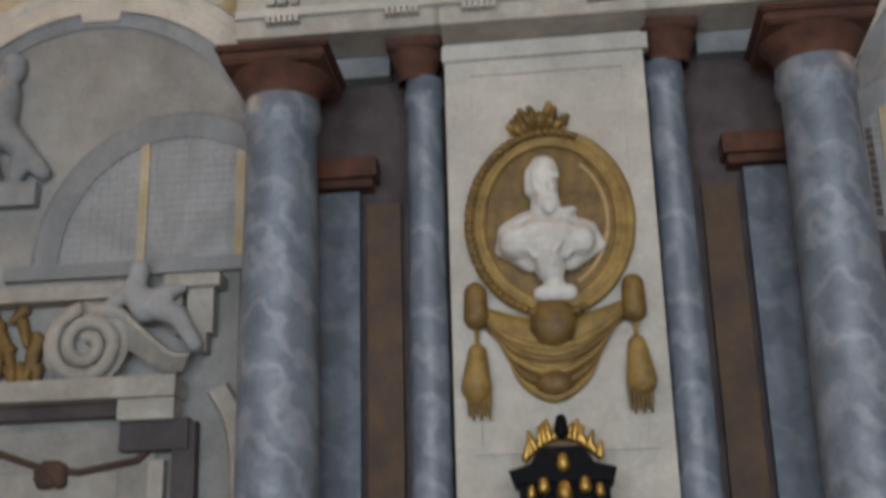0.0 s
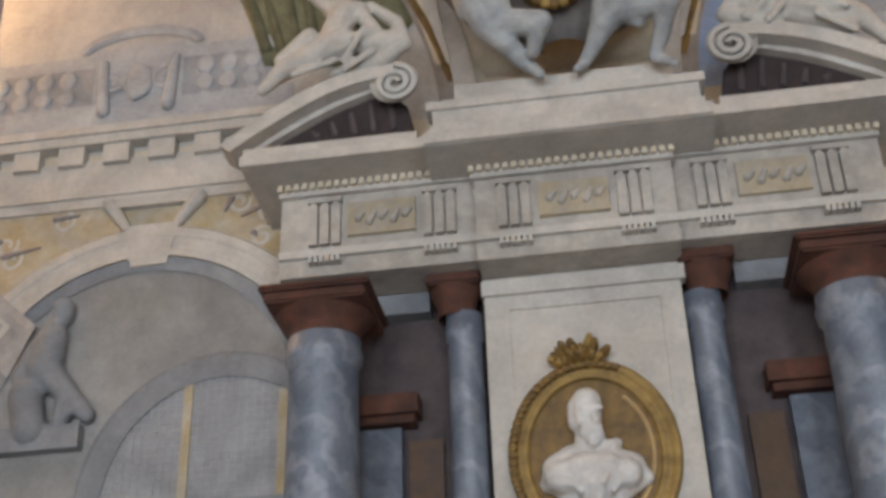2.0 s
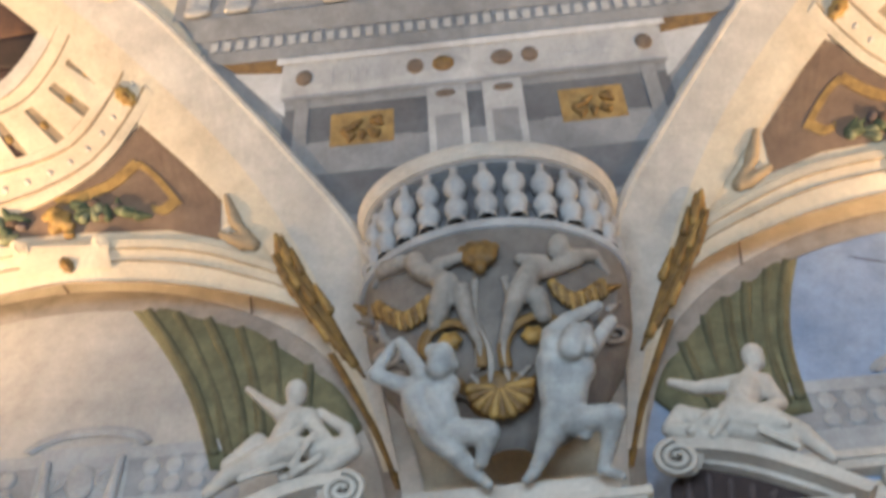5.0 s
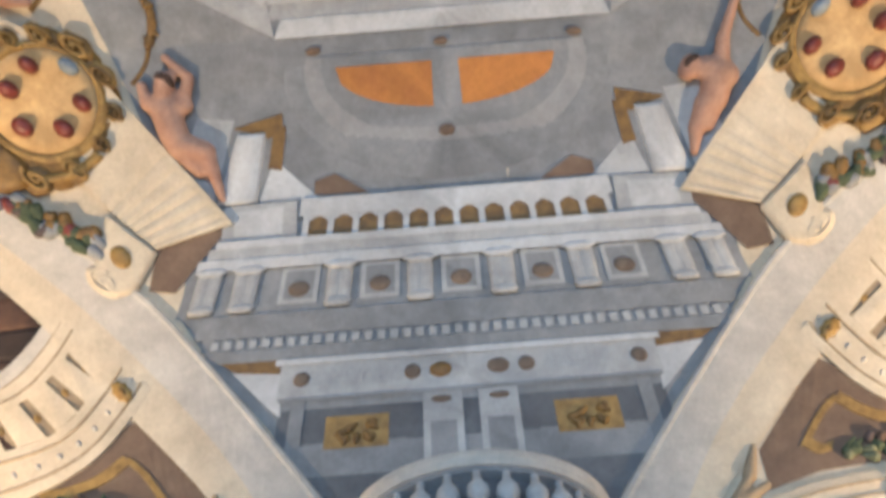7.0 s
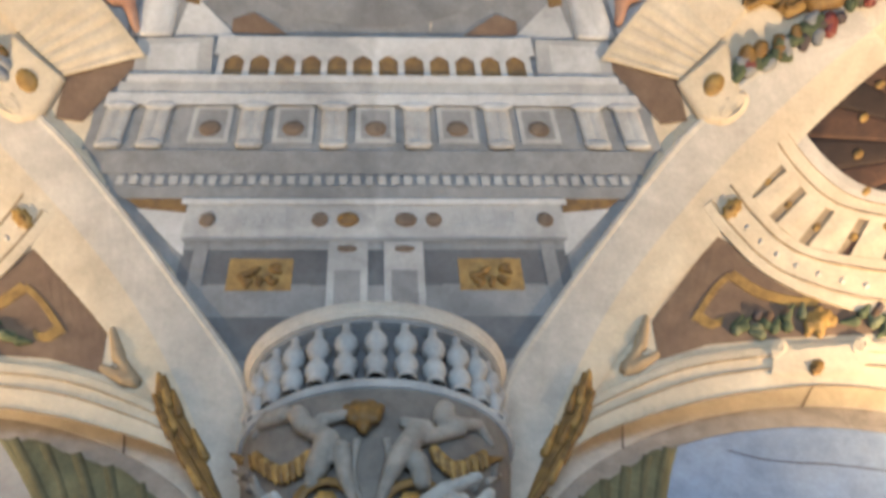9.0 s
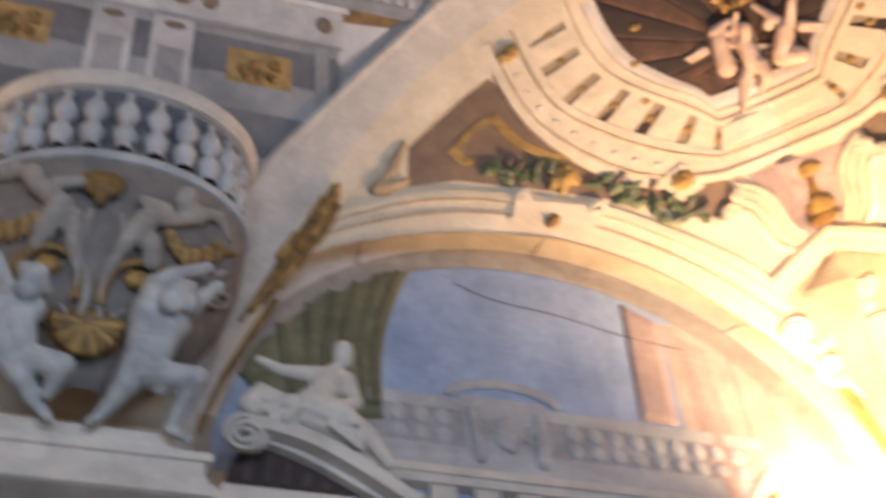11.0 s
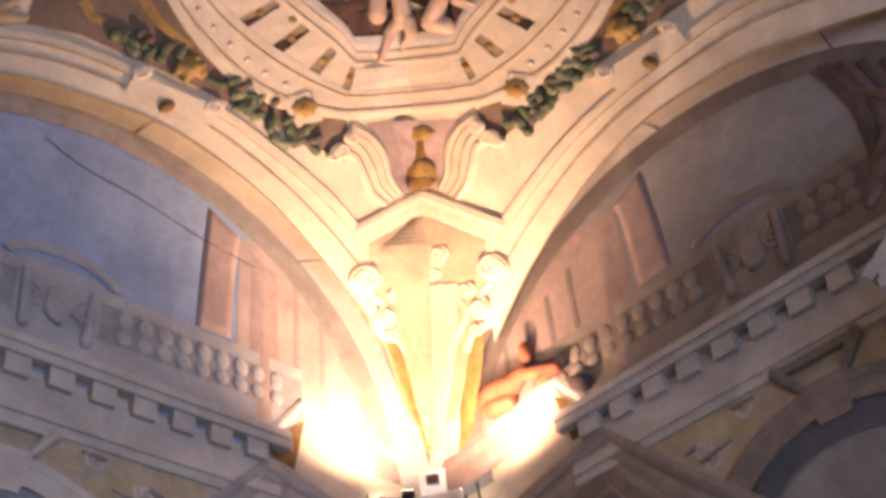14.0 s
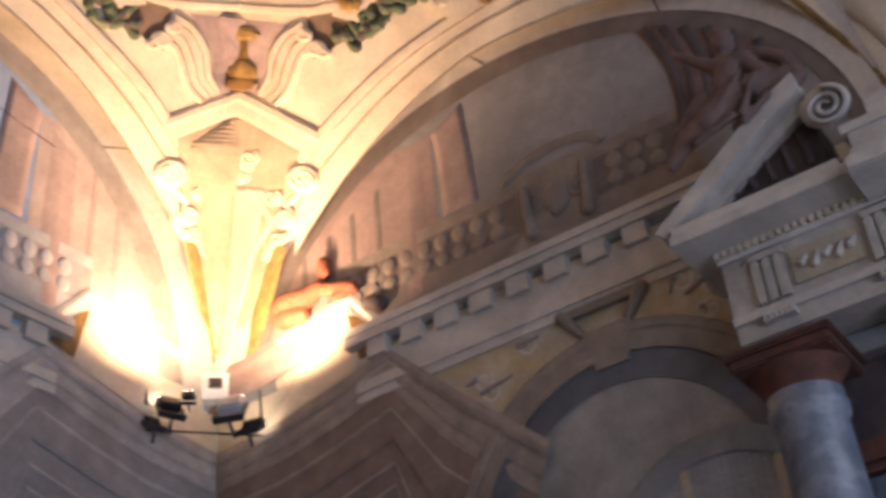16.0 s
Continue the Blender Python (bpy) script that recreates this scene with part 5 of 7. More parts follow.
        if az > 0:
            F = lambda s, z, d, r: (-sg * s, z, d, r)
            pieces = [((-1.57, 16.39, 0.2, 0.085), (-1.66, 16.31, 0.2, 0.08)), ((-1.43, 15.92, 0.16, 0.11), (-1.29, 15.39, 0.14, 0.11)), ((-1.37, 15.56, 0.16, 0.13), (-1.55, 15.15, 0.14, 0.12)), ((-1.23, 15.79, 0.14, 0.07), (-1.05, 16.27, 0.14, 0.055)), ((-1.05, 16.27, 0.14, 0.05), (-0.59, 16.99, 0.12, 0.035)), ((-1.66, 15.18, 0.14, 0.10), (-1.92, 14.86, 0.14, 0.07)), ((-1.92, 14.86, 0.14, 0.06), (-2.07, 14.46, 0.12, 0.04)), ((-1.59, 15.04, 0.12, 0.09), (-1.78, 14.77, 0.12, 0.07))]
        else:
            F = lambda s, z, d, r: (sg * s, z, d, r)
            pieces = [((1.02, 16.19, 0.2, 0.085), (1.06, 15.94, 0.2, 0.08)), ((1.03, 15.40, 0.14, 0.08), (1.36, 15.93, 0.14, 0.08)), ((1.18, 15.47, 0.16, 0.12), (1.40, 15.05, 0.16, 0.12)), ((1.34, 16.00, 0.14, 0.06), (1.27, 16.78, 0.14, 0.048)), ((1.27, 16.78, 0.14, 0.045), (0.87, 16.85, 0.14, 0.034)), ((1.51, 14.91, 0.16, 0.11), (1.83, 15.17, 0.18, 0.085)), ((1.83, 15.17, 0.18, 0.075), (2.04, 14.76, 0.14, 0.055)), ((2.04, 14.76, 0.14, 0.05), (2.22, 14.38, 0.12, 0.035)), ((1.49, 14.81, 0.12, 0.09), (1.85, 14.64, 0.12, 0.06)), ((0.98, 15.28, 0.14, 0.055), (0.80, 15.65, 0.14, 0.045))]
        fg = limbs(ch, [(F(*u), F(*v)) for u, v in pieces])
        organic(solo("painted_figure", fg, FLESH, "warm pink shape reaching up beside the shield", "statue", "figures beside the shields"), 0.02, 3)
        top, low = pieces[0]
        hr = bmesh.new()
        for k in range(9):
            w = 2.4 * k / 8 + 0.3
            capsule(hr, ch(*F(top[0] - 0.05 * math.cos(w), top[1] + 0.12 * math.sin(w), 0.3, 0)[:3]), ch(*F(top[0] - 0.12 * math.cos(w), top[1] - 0.05 + 0.2 * math.sin(w), 0.26, 0)[:3]), 0.045, 0.03)
        organic(solo("painted_hair", hr, SHELL, "dark brown painted curls beside the shield", "ornament", "painted curls"), 0.02, 2)
        br = root("gilt_branch", ch(-sg * -0.5, 17, 0.1), "brown gilt branch bent in a hoop over the shield", "branch", "gilt branches")
        part("stem", ribbon(bmesh.new(), ch, polyline(S([(-0.70, 15.5), (-0.72, 16.2), (-0.62, 16.9), (-0.35, 17.9), (0.0, 18.2)])), [(-0.035, 0.02), (0, 0.08), (0.035, 0.02)], 20), GOLDDEEP, br, smooth=True)
        for i in range(14):
            u = i / 13
            p = polyline(S([(-0.62, 16.9), (-0.55, 17.5), (-0.35, 18.0), (0.0, 18.4)]))(u)
            part("leaf", capsule(bmesh.new(), ch(p[0], p[1], 0.08), ch(p[0] + rnd.uniform(-0.1, 0.1), p[1] + rnd.uniform(-0.15, 0.15), 0.09), 0.04, 0.01, None, 6), GOLDDEEP, br, smooth=True)


BOSSBROWN = material("faded brown boss paint", (0.20, 0.155, 0.12), (0.13, 0.10, 0.085), scale=9)
SHELLDARK = material("dark brown shell paint", (0.045, 0.028, 0.024), (0.028, 0.019, 0.018), scale=7)
# Cream ground toned tan: shading round the scrolls is put into the colour
CARTGROUND = material("tan cream ground paint", (0.50, 0.405, 0.28), (0.41, 0.325, 0.215), scale=5)
# Moulding shadows are drawn as thin raised lines in this tan
SHADOWLINE = material("tan shadow line paint", (0.48, 0.385, 0.265), (0.38, 0.295, 0.195), scale=8)
TAN = material("tan fresco", (0.38, 0.30, 0.20), (0.29, 0.225, 0.15), scale=5)
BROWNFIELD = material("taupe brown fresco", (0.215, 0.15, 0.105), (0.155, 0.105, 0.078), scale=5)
FIELDGOLD = material("pale gold field paint", (0.60, 0.42, 0.20), (0.52, 0.34, 0.15), scale=4)


# ---- grey gallery painted on the vault over the north wall ----
def gallery(az):
    ch = Chart(az, True)
    R = lambda a, b, c, d, l: rect(bmesh.new(), ch, a, b, c, d, l)
    bg = root("gallery_ground", ch(0, 10.5), "blue grey painted ground of the gallery on the vault", "fresco", kind="structure")
    bm = bmesh.new()
    zs = [8.3, 9.0, 10, 11, 12, 13, 14, 15, 16.5, 18.5, 21, 25, 32]
    wd = [0.95, 1.2, 1.7, 2.3, 2.8, 2.9, 3.0, 3.4, 3.9, 4.6, 5.5, 7, 9]
    sheet(bm, ch, [[(-w + 2 * w * i / 16, z, 0.012) for i in range(17)] for z, w in zip(zs, wd)])
    part("ground", bm, GREY, bg)
    ga = root("gallery_storey", ch(0, 10.0), "grey painted storey with gilt panels and twin pilasters", "fresco", kind="structure")
    part("dark_wall", R(-1.66, 1.66, 8.75, 10.45, 0.02), GREYDARK, ga, "dark grey wall")
    for sg in (-1, 1):
        X = lambda v: sg * v
        pn = part("panel_frame", R(min(X(0.55), X(1.42)), max(X(0.55), X(1.42)), 9.62, 10.28, 0.03), GREY, ga)
        pg = part("gilt_panel", R(min(X(0.70), X(1.24)), max(X(0.70), X(1.24)), 9.70, 10.16, 0.045), GOLD, ga, "gilt relief panel")
        om = bmesh.new()
        rnd = random.Random(4)
        for i in range(9):
            s, z = X(0.97) + rnd.uniform(-0.16, 0.16), 9.93 + rnd.uniform(-0.13, 0.13)
            capsule(om, ch(s, z, 0.05), ch(s + rnd.uniform(-0.1, 0.1), z + rnd.uniform(-0.08, 0.08), 0.06), 0.035, 0.02, None, 6)
        part("relief", om, GOLDDEEP, pg, smooth=True)
        part("pilaster", R(min(X(0.07), X(0.41)), max(X(0.07), X(0.41)), 8.9, 10.42, 0.06), GREYLIGHT, ga)
        part("pilaster_panel", R(min(X(0.13), X(0.35)), max(X(0.13), X(0.35)), 9.2, 10.2, 0.068), GREY, ga)
        part("boss", disc(bmesh.new(), ch, X(0.25), 10.31, 0.09, 0.055, 0.08, 0.02, 14, 3), BOSSBROWN, ga, smooth=True)
        part("end_pilaster", R(min(X(1.44), X(1.56)), max(X(1.44), X(1.56)), 8.9, 10.42, 0.045), GREY, ga)
        part("gilt_capital", quad(bmesh.new(), ch, (X(1.70), 10.88), (X(2.12), 10.95), (X(2.42), 11.28), (X(1.75), 11.28), 0.05), GOLDDEEP, ga, "ochre gilt capital block")
        part("white_pier", quad(bmesh.new(), ch, (X(1.64), 10.2), (X(1.72), 10.3), (X(2.15), 10.95), (X(1.70), 10.9), 0.04), COOLWHITE, ga, "white marble pier")
    fz = root("gallery_frieze", ch(0, 10.7), "grey frieze with fluted panels and brown bosses", "frieze", kind="structure")
    part("band", R(-1.70, 1.70, 10.44, 11.02, 0.06), GREYLIGHT, fz)
    part("lower_edge", R(-1.68, 1.68, 10.42, 10.48, 0.085), GREY, fz)
    # light on this edge is put into its whiter colour
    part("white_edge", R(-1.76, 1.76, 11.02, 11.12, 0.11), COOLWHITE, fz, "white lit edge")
    part("step", R(-2.45, 2.45, 11.12, 11.34, 0.075), GREY, fz)
    for s in (-1.5, -0.5, -0.25, 0.27, 0.52, 1.53):
        part("boss", disc(bmesh.new(), ch, s, 10.77, 0.10 if abs(s) < 0.4 else 0.075, 0.12, 0.08, 0.03, 16, 3), BOSSBROWN if s != -0.25 else GOLDDEEP, fz, smooth=True)
    for sg in (-1, 1):
        for i in range(8):
            s = sg * (0.74 + 0.075 * i)
            part("flute", R(s - 0.02, s + 0.02, 10.62, 10.90, 0.075), GREYLIGHT, fz)
    for i in range(40):
        s = -2.38 + 4.76 * i / 39
        part("dentil", R(s - 0.035, s + 0.035, 11.36, 11.52, 0.09), GREYLIGHT, fz)
    part("dentil_bed", R(-2.5, 2.5, 11.33, 11.56, 0.05), GREY, fz)
    part("upper_band", R(-2.6, 2.6, 11.56, 12.0, 0.08), GREY, fz)
    bk = root("bracket_cornice", ch(0, 12.5), "grey bracketed cornice with coffers and gilt bosses", "cornice", kind="structure")
    # shade behind the brackets is put into this grey sheet
    part("shadow_bed", R(-2.85, 2.85, 12.0, 12.95, 0.04), GREY, bk)
    part("crown", R(-2.8, 2.8, 12.95, 13.2, 0.17), COOLWHITE, bk, "white crowning moulding")
    part("crown_step", R(-2.72, 2.72, 13.2, 13.46, 0.14), GREYLIGHT, bk)
    part("crown_top", R(-2.66, 2.66, 13.46, 13.64, 0.17), COOLWHITE, bk)
    for s in (-1.66, -0.83, 0.0, 0.83, 1.66):
        k = part("coffer", R(s - 0.20, s + 0.20, 12.15, 12.92, 0.07), GREYLIGHT, bk)
        part("coffer_inset", R(s - 0.15, s + 0.15, 12.25, 12.84, 0.076), GREY, k)
        part("boss", disc(bmesh.new(), ch, s, 12.45, 0.11, 0.16, 0.09, 0.03, 18, 3), BOSSBROWN, k, smooth=True)
    for s in (-2.62, -2.22, -1.25, -0.42, 0.42, 1.25, 2.22, 2.62):
        b = part("bracket", loft(bmesh.new(), ch, [(s - 0.13, 12.88), (s - 0.13, 12.5), (s - 0.12, 12.05)], [(s + 0.13, 12.88), (s + 0.13, 12.5), (s + 0.12, 12.05)], [(0, 0.10), (0.1, 0.15), (0.45, 0.14), (0.5, 0.12), (0.55, 0.14), (0.9, 0.15), (1, 0.10)], 10), GREYLIGHT, bk, smooth=True)
        part("bracket_roll", disc(bmesh.new(), ch, s, 12.14, 0.14, 0.10, 0.15, 0.04, 14, 3), GREYLIGHT, b, smooth=True)
        part("bracket_leaf", disc(bmesh.new(), ch, s, 12.93, 0.17, 0.10, 0.18, 0.03, 16, 3, 0.12, 6), COOLWHITE, b, smooth=True)
    bl = root("arched_balustrade", ch(0, 13.9), "white balustrade with round-headed ochre openings", "balustrade", kind="structure")
    part("backing", R(-1.72, 1.72, 13.62, 14.18, 0.06), GOLDDEEP, bl, "ochre ground seen through the openings")
    part("top_rail", R(-1.80, 1.80, 14.14, 14.62, 0.12), COOLWHITE, bl)
    for i in range(13):
        s = -1.70 + 3.40 * i / 12
        part("post", R(s - 0.035, s + 0.035, 13.62, 14.16, 0.11), COOLWHITE, bl)
        if i < 12:
            t = bmesh.new()
            c = s + 3.40 / 24
            loft(t, ch, [(c - 0.13, 14.16), (c, 14.16), (c + 0.13, 14.16)], [(c - 0.13, 13.95), (c, 14.12), (c + 0.13, 13.95)], [(0, 0.10), (0.5, 0.10), (1, 0.10)], 10)
            part("arch_head", t, COOLWHITE, bl)
    for sg in (-1, 1):
        p = part("end_pedestal", quad(bmesh.new(), ch, (sg * 1.78, 13.62), (sg * 2.62, 13.62), (sg * 2.7, 14.55), (sg * 1.85, 14.6), 0.10), GREYLIGHT, bl)
        part("inset", quad(bmesh.new(), ch, (sg * 1.95, 13.75), (sg * 2.5, 13.75), (sg * 2.55, 14.4), (sg * 2.0, 14.45), 0.108), COOLWHITE, p)
        co = root("painted_column", ch(sg * 2.6, 14.6), "short white column with an ochre capital at the gallery's end", "column", "short gallery columns")
        part("shaft", loft(bmesh.new(), ch, [(sg * 2.32, 14.6), (sg * 2.38, 15.7), (sg * 2.44, 16.8)], [(sg * 2.80, 14.6), (sg * 2.82, 15.7), (sg * 2.84, 16.8)], [(0, 0.03), (0.15, 0.12), (0.5, 0.17), (0.85, 0.12), (1, 0.03)], 10), COOLWHITE, co, smooth=True)
        part("capital", quad(bmesh.new(), ch, (sg * 2.22, 16.7), (sg * 2.4, 16.6), (sg * 2.92, 17.05), (sg * 2.30, 17.5), 0.06), GOLDDEEP, co, "ochre capital")
        part("side_face", quad(bmesh.new(), ch, (sg * 2.12, 15.5), (sg * 2.3, 15.6), (sg * 2.36, 17.0), (sg * 2.2, 17.0), 0.05), GOLDDEEP, co)
        part("white_return", quad(bmesh.new(), ch, (sg * 1.6, 14.62), (sg * 2.3, 14.62), (sg * 2.25, 15.9), (sg * 2.1, 15.6), 0.04), COOLWHITE, co)
        part("wall_strip", quad(bmesh.new(), ch, (sg * 2.85, 14.6), (sg * 3.4, 15.2), (sg * 3.5, 17.6), (sg * 2.95, 17.4), 0.03), GREYLIGHT, co)
        part("ochre_bracket", quad(bmesh.new(), ch, (sg * 1.02, 14.68), (sg * 1.66, 14.72), (sg * 1.68, 15.1), (sg * 1.45, 15.3), 0.06), BROWNFIELD, bl)
    # dome rings and the half-round orange openings
    dm = root("painted_dome", ch(0, 17), "grey painted dome in rings with a half-round orange opening", "fresco", kind="structure")
    for i, (a, b, l) in enumerate(((2.45, 4.9, 0.03), (2.15, 4.3, 0.045), (1.9, 3.6, 0.06))):
        bm = bmesh.new()
        rows = [[(a * q * math.cos(radians(180 + 180 * k / 40)), 19.8 + b * q * math.sin(radians(180 + 180 * k / 40)), l) for k in range(41)] for q in (0.02, 0.5, 1.0)]
        sheet(bm, ch, rows)
        part("ring", bm, (GREY, GREYMID, GREY)[i], dm)
    for sg in (-1, 1):
        bm = bmesh.new()
        cut = 0.20
        rows = []
        for q in (0.0, 0.33, 0.66, 1.0):
            row = []
            for k in range(13):
                s = cut + (1.66 - cut) * k / 12
                zz = 19.25 - 1.95 * math.sqrt(max(0, 1 - (s / 1.66) ** 2))
                row.append((sg * s, 19.25 * (1 - q) + zz * q, 0.075))
            rows.append(row)
        sheet(bm, ch, rows)
        part("orange_opening", bm, ORANGE, dm, "orange painted opening")
        part("boss", disc(bmesh.new(), ch, sg * 2.06, 20.15, 0.12, 0.22, 0.08, 0.03, 14, 3), BROWNFIELD, dm, smooth=True)
    for z in (20.18, 16.44):
        part("boss", disc(bmesh.new(), ch, -0.04, z, 0.11, 0.2, 0.1, 0.03, 14, 3), BROWNFIELD, dm, smooth=True)
    tp = root("upper_cornice", ch(0, 22), "pale octagonal cornice below the painted sky opening", "cornice", kind="structure")
    part("white_band", R(-2.75, 2.75, 20.9, 22.0, 0.08), COOLWHITE, tp)
    part("grey_band", R(-3.0, 3.0, 22.0, 23.0, 0.05), GREYLIGHT, tp)
    part("rim", R(-3.1, 3.1, 23.0, 24.1, 0.10), COOLWHITE, tp)
    for a, b in ((-2.6, -1.35), (-0.93, 0.65), (1.19, 2.46)):
        part("rim_panel", R(a, b, 23.5, 23.95, 0.108), BROWNFIELD, tp)
    for sg in (-1, 1):
        part("side_rim", quad(bmesh.new(), ch, (sg * 2.9, 24.1), (sg * 3.2, 22.95), (sg * 6.0, 30.0), (sg * 5.0, 31.0), 0.10, 8, 4), COOLWHITE, tp)
        part("side_band", quad(bmesh.new(), ch, (sg * 3.1, 23.0), (sg * 2.75, 20.95), (sg * 7.6, 28.6), (sg * 6.0, 30.0), 0.06, 8, 4), GREYLIGHT, tp)
    part("sky", quad(bmesh.new(), ch, (-2.9, 24.1), (2.9, 24.1), (6.0, 34.0), (-6.0, 34.0), 0.02, 8, 8), SKYPAINT, tp, "pale blue painted sky")


for az in (45, -45):
    corner_vault(az)
gallery(0)
balcony(0)


# ---- stone giants, reclining figures and the carved bowl over the pavilion ----
def bowl_radius(z):
    for (a, r), (b, q) in zip(BOWL, BOWL[1:]):
        if z <= b:
            return r + (q - r) * max(0.0, (z - a) / (b - a))
    return 0.85


class OnBowl:
    """Chart that lays a drawing on the round bowl of the balcony."""

    def __init__(self, ch):
        self.ch = ch

    def __call__(self, s, z, lift=0.0):
        d = 0.6
        for _ in range(14):
            p = self.ch.at(s, z, d)
            x = (p - EYE).dot(self.ch.right)
            d = 0.5 + DEEP * math.sqrt(max(0.0, bowl_radius(p.z) ** 2 - x * x))
        return self.ch.at(s, z, d + lift)


class Leaning:
    """A chart for what stands on the attic ledge and leans out under the bowl."""

    def __init__(self, ch):
        self.ch = ch

    def __call__(self, s, z, lift=0.0):
        return self.ch.at(s, z, 0.62 + 0.42 * min(1.0, max(0.0, (z - 6.2) / 1.0)) + lift)


def giants(az):
    a = Leaning(Chart(az))
    left = [((-0.40, 7.24, 0.10, 0.075), (-0.43, 7.13, 0.10, 0.07)), ((-0.46, 7.28, 0.06, 0.05), (-0.35, 7.15, 0.08, 0.05)), ((-0.59, 6.95, 0.03, 0.085), (-0.39, 6.96, 0.05, 0.085)), ((-0.56, 6.88, 0.05, 0.10), (-0.48, 6.65, 0.06, 0.105)), ((-0.44, 6.87, 0.08, 0.09), (-0.40, 6.69, 0.08, 0.085)),
            ((-0.65, 6.99, 0.02, 0.055), (-0.86, 7.12, 0.02, 0.042)), ((-0.86, 7.12, 0.02, 0.04), (-0.72, 7.38, 0.0, 0.032)), ((-0.54, 7.09, 0.06, 0.052), (-0.68, 7.39, 0.06, 0.036)),
            ((-0.46, 6.56, 0.06, 0.095), (-0.36, 6.42, 0.10, 0.072)), ((-0.36, 6.42, 0.10, 0.066), (-0.27, 6.27, 0.07, 0.055)), ((-0.27, 6.27, 0.07, 0.05), (-0.19, 6.17, 0.06, 0.036)), ((-0.19, 6.17, 0.06, 0.036), (-0.16, 6.13, 0.10, 0.03)),
            ((-0.38, 6.56, 0.08, 0.085), (-0.13, 6.54, 0.16, 0.066)), ((-0.13, 6.54, 0.16, 0.06), (-0.19, 6.31, 0.12, 0.04)), ((-0.63, 6.84, 0.02, 0.05), (-0.60, 6.69, 0.03, 0.05))]
    right = [((0.51, 7.29, 0.11, 0.078), (0.47, 7.19, 0.12, 0.075)), ((0.58, 7.34, 0.10, 0.045), (0.58, 7.18, 0.10, 0.045)), ((0.36, 7.21, 0.04, 0.09), (0.51, 6.99, 0.06, 0.085)), ((0.34, 7.06, 0.04, 0.11), (0.33, 6.76, 0.05, 0.105)), ((0.47, 6.94, 0.07, 0.085), (0.41, 6.70, 0.07, 0.085)),
             ((0.35, 7.31, 0.03, 0.066), (0.48, 7.44, 0.05, 0.052)), ((0.48, 7.44, 0.05, 0.05), (0.65, 7.53, 0.03, 0.036)), ((0.65, 7.53, 0.03, 0.04), (0.69, 7.55, 0.03, 0.036)), ((0.57, 7.13, 0.03, 0.055), (0.76, 7.39, 0.0, 0.04)),
             ((0.32, 6.64, 0.06, 0.105), (0.27, 6.49, 0.07, 0.085)), ((0.27, 6.49, 0.07, 0.078), (0.19, 6.32, 0.06, 0.055)), ((0.19, 6.32, 0.06, 0.052), (0.11, 6.17, 0.05, 0.034)), ((0.11, 6.17, 0.05, 0.036), (0.07, 6.14, 0.09, 0.028)),
             ((0.39, 6.56, 0.09, 0.085), (0.67, 6.58, 0.16, 0.066)), ((0.66, 6.57, 0.16, 0.062), (0.60, 6.33, 0.12, 0.05)), ((0.60, 6.33, 0.12, 0.048), (0.54, 6.17, 0.09, 0.036)), ((0.54, 6.16, 0.09, 0.036), (0.65, 6.10, 0.13, 0.026)), ((0.43, 6.49, 0.1, 0.05), (0.47, 6.45, 0.12, 0.04))]
    for pieces in (left, right):
        organic(solo("stone_giant", limbs(a, pieces), FIGUREPALE, "pale grey stone statue bracing itself under the round balcony", "statue", "stone statues"), 0.012, 2)


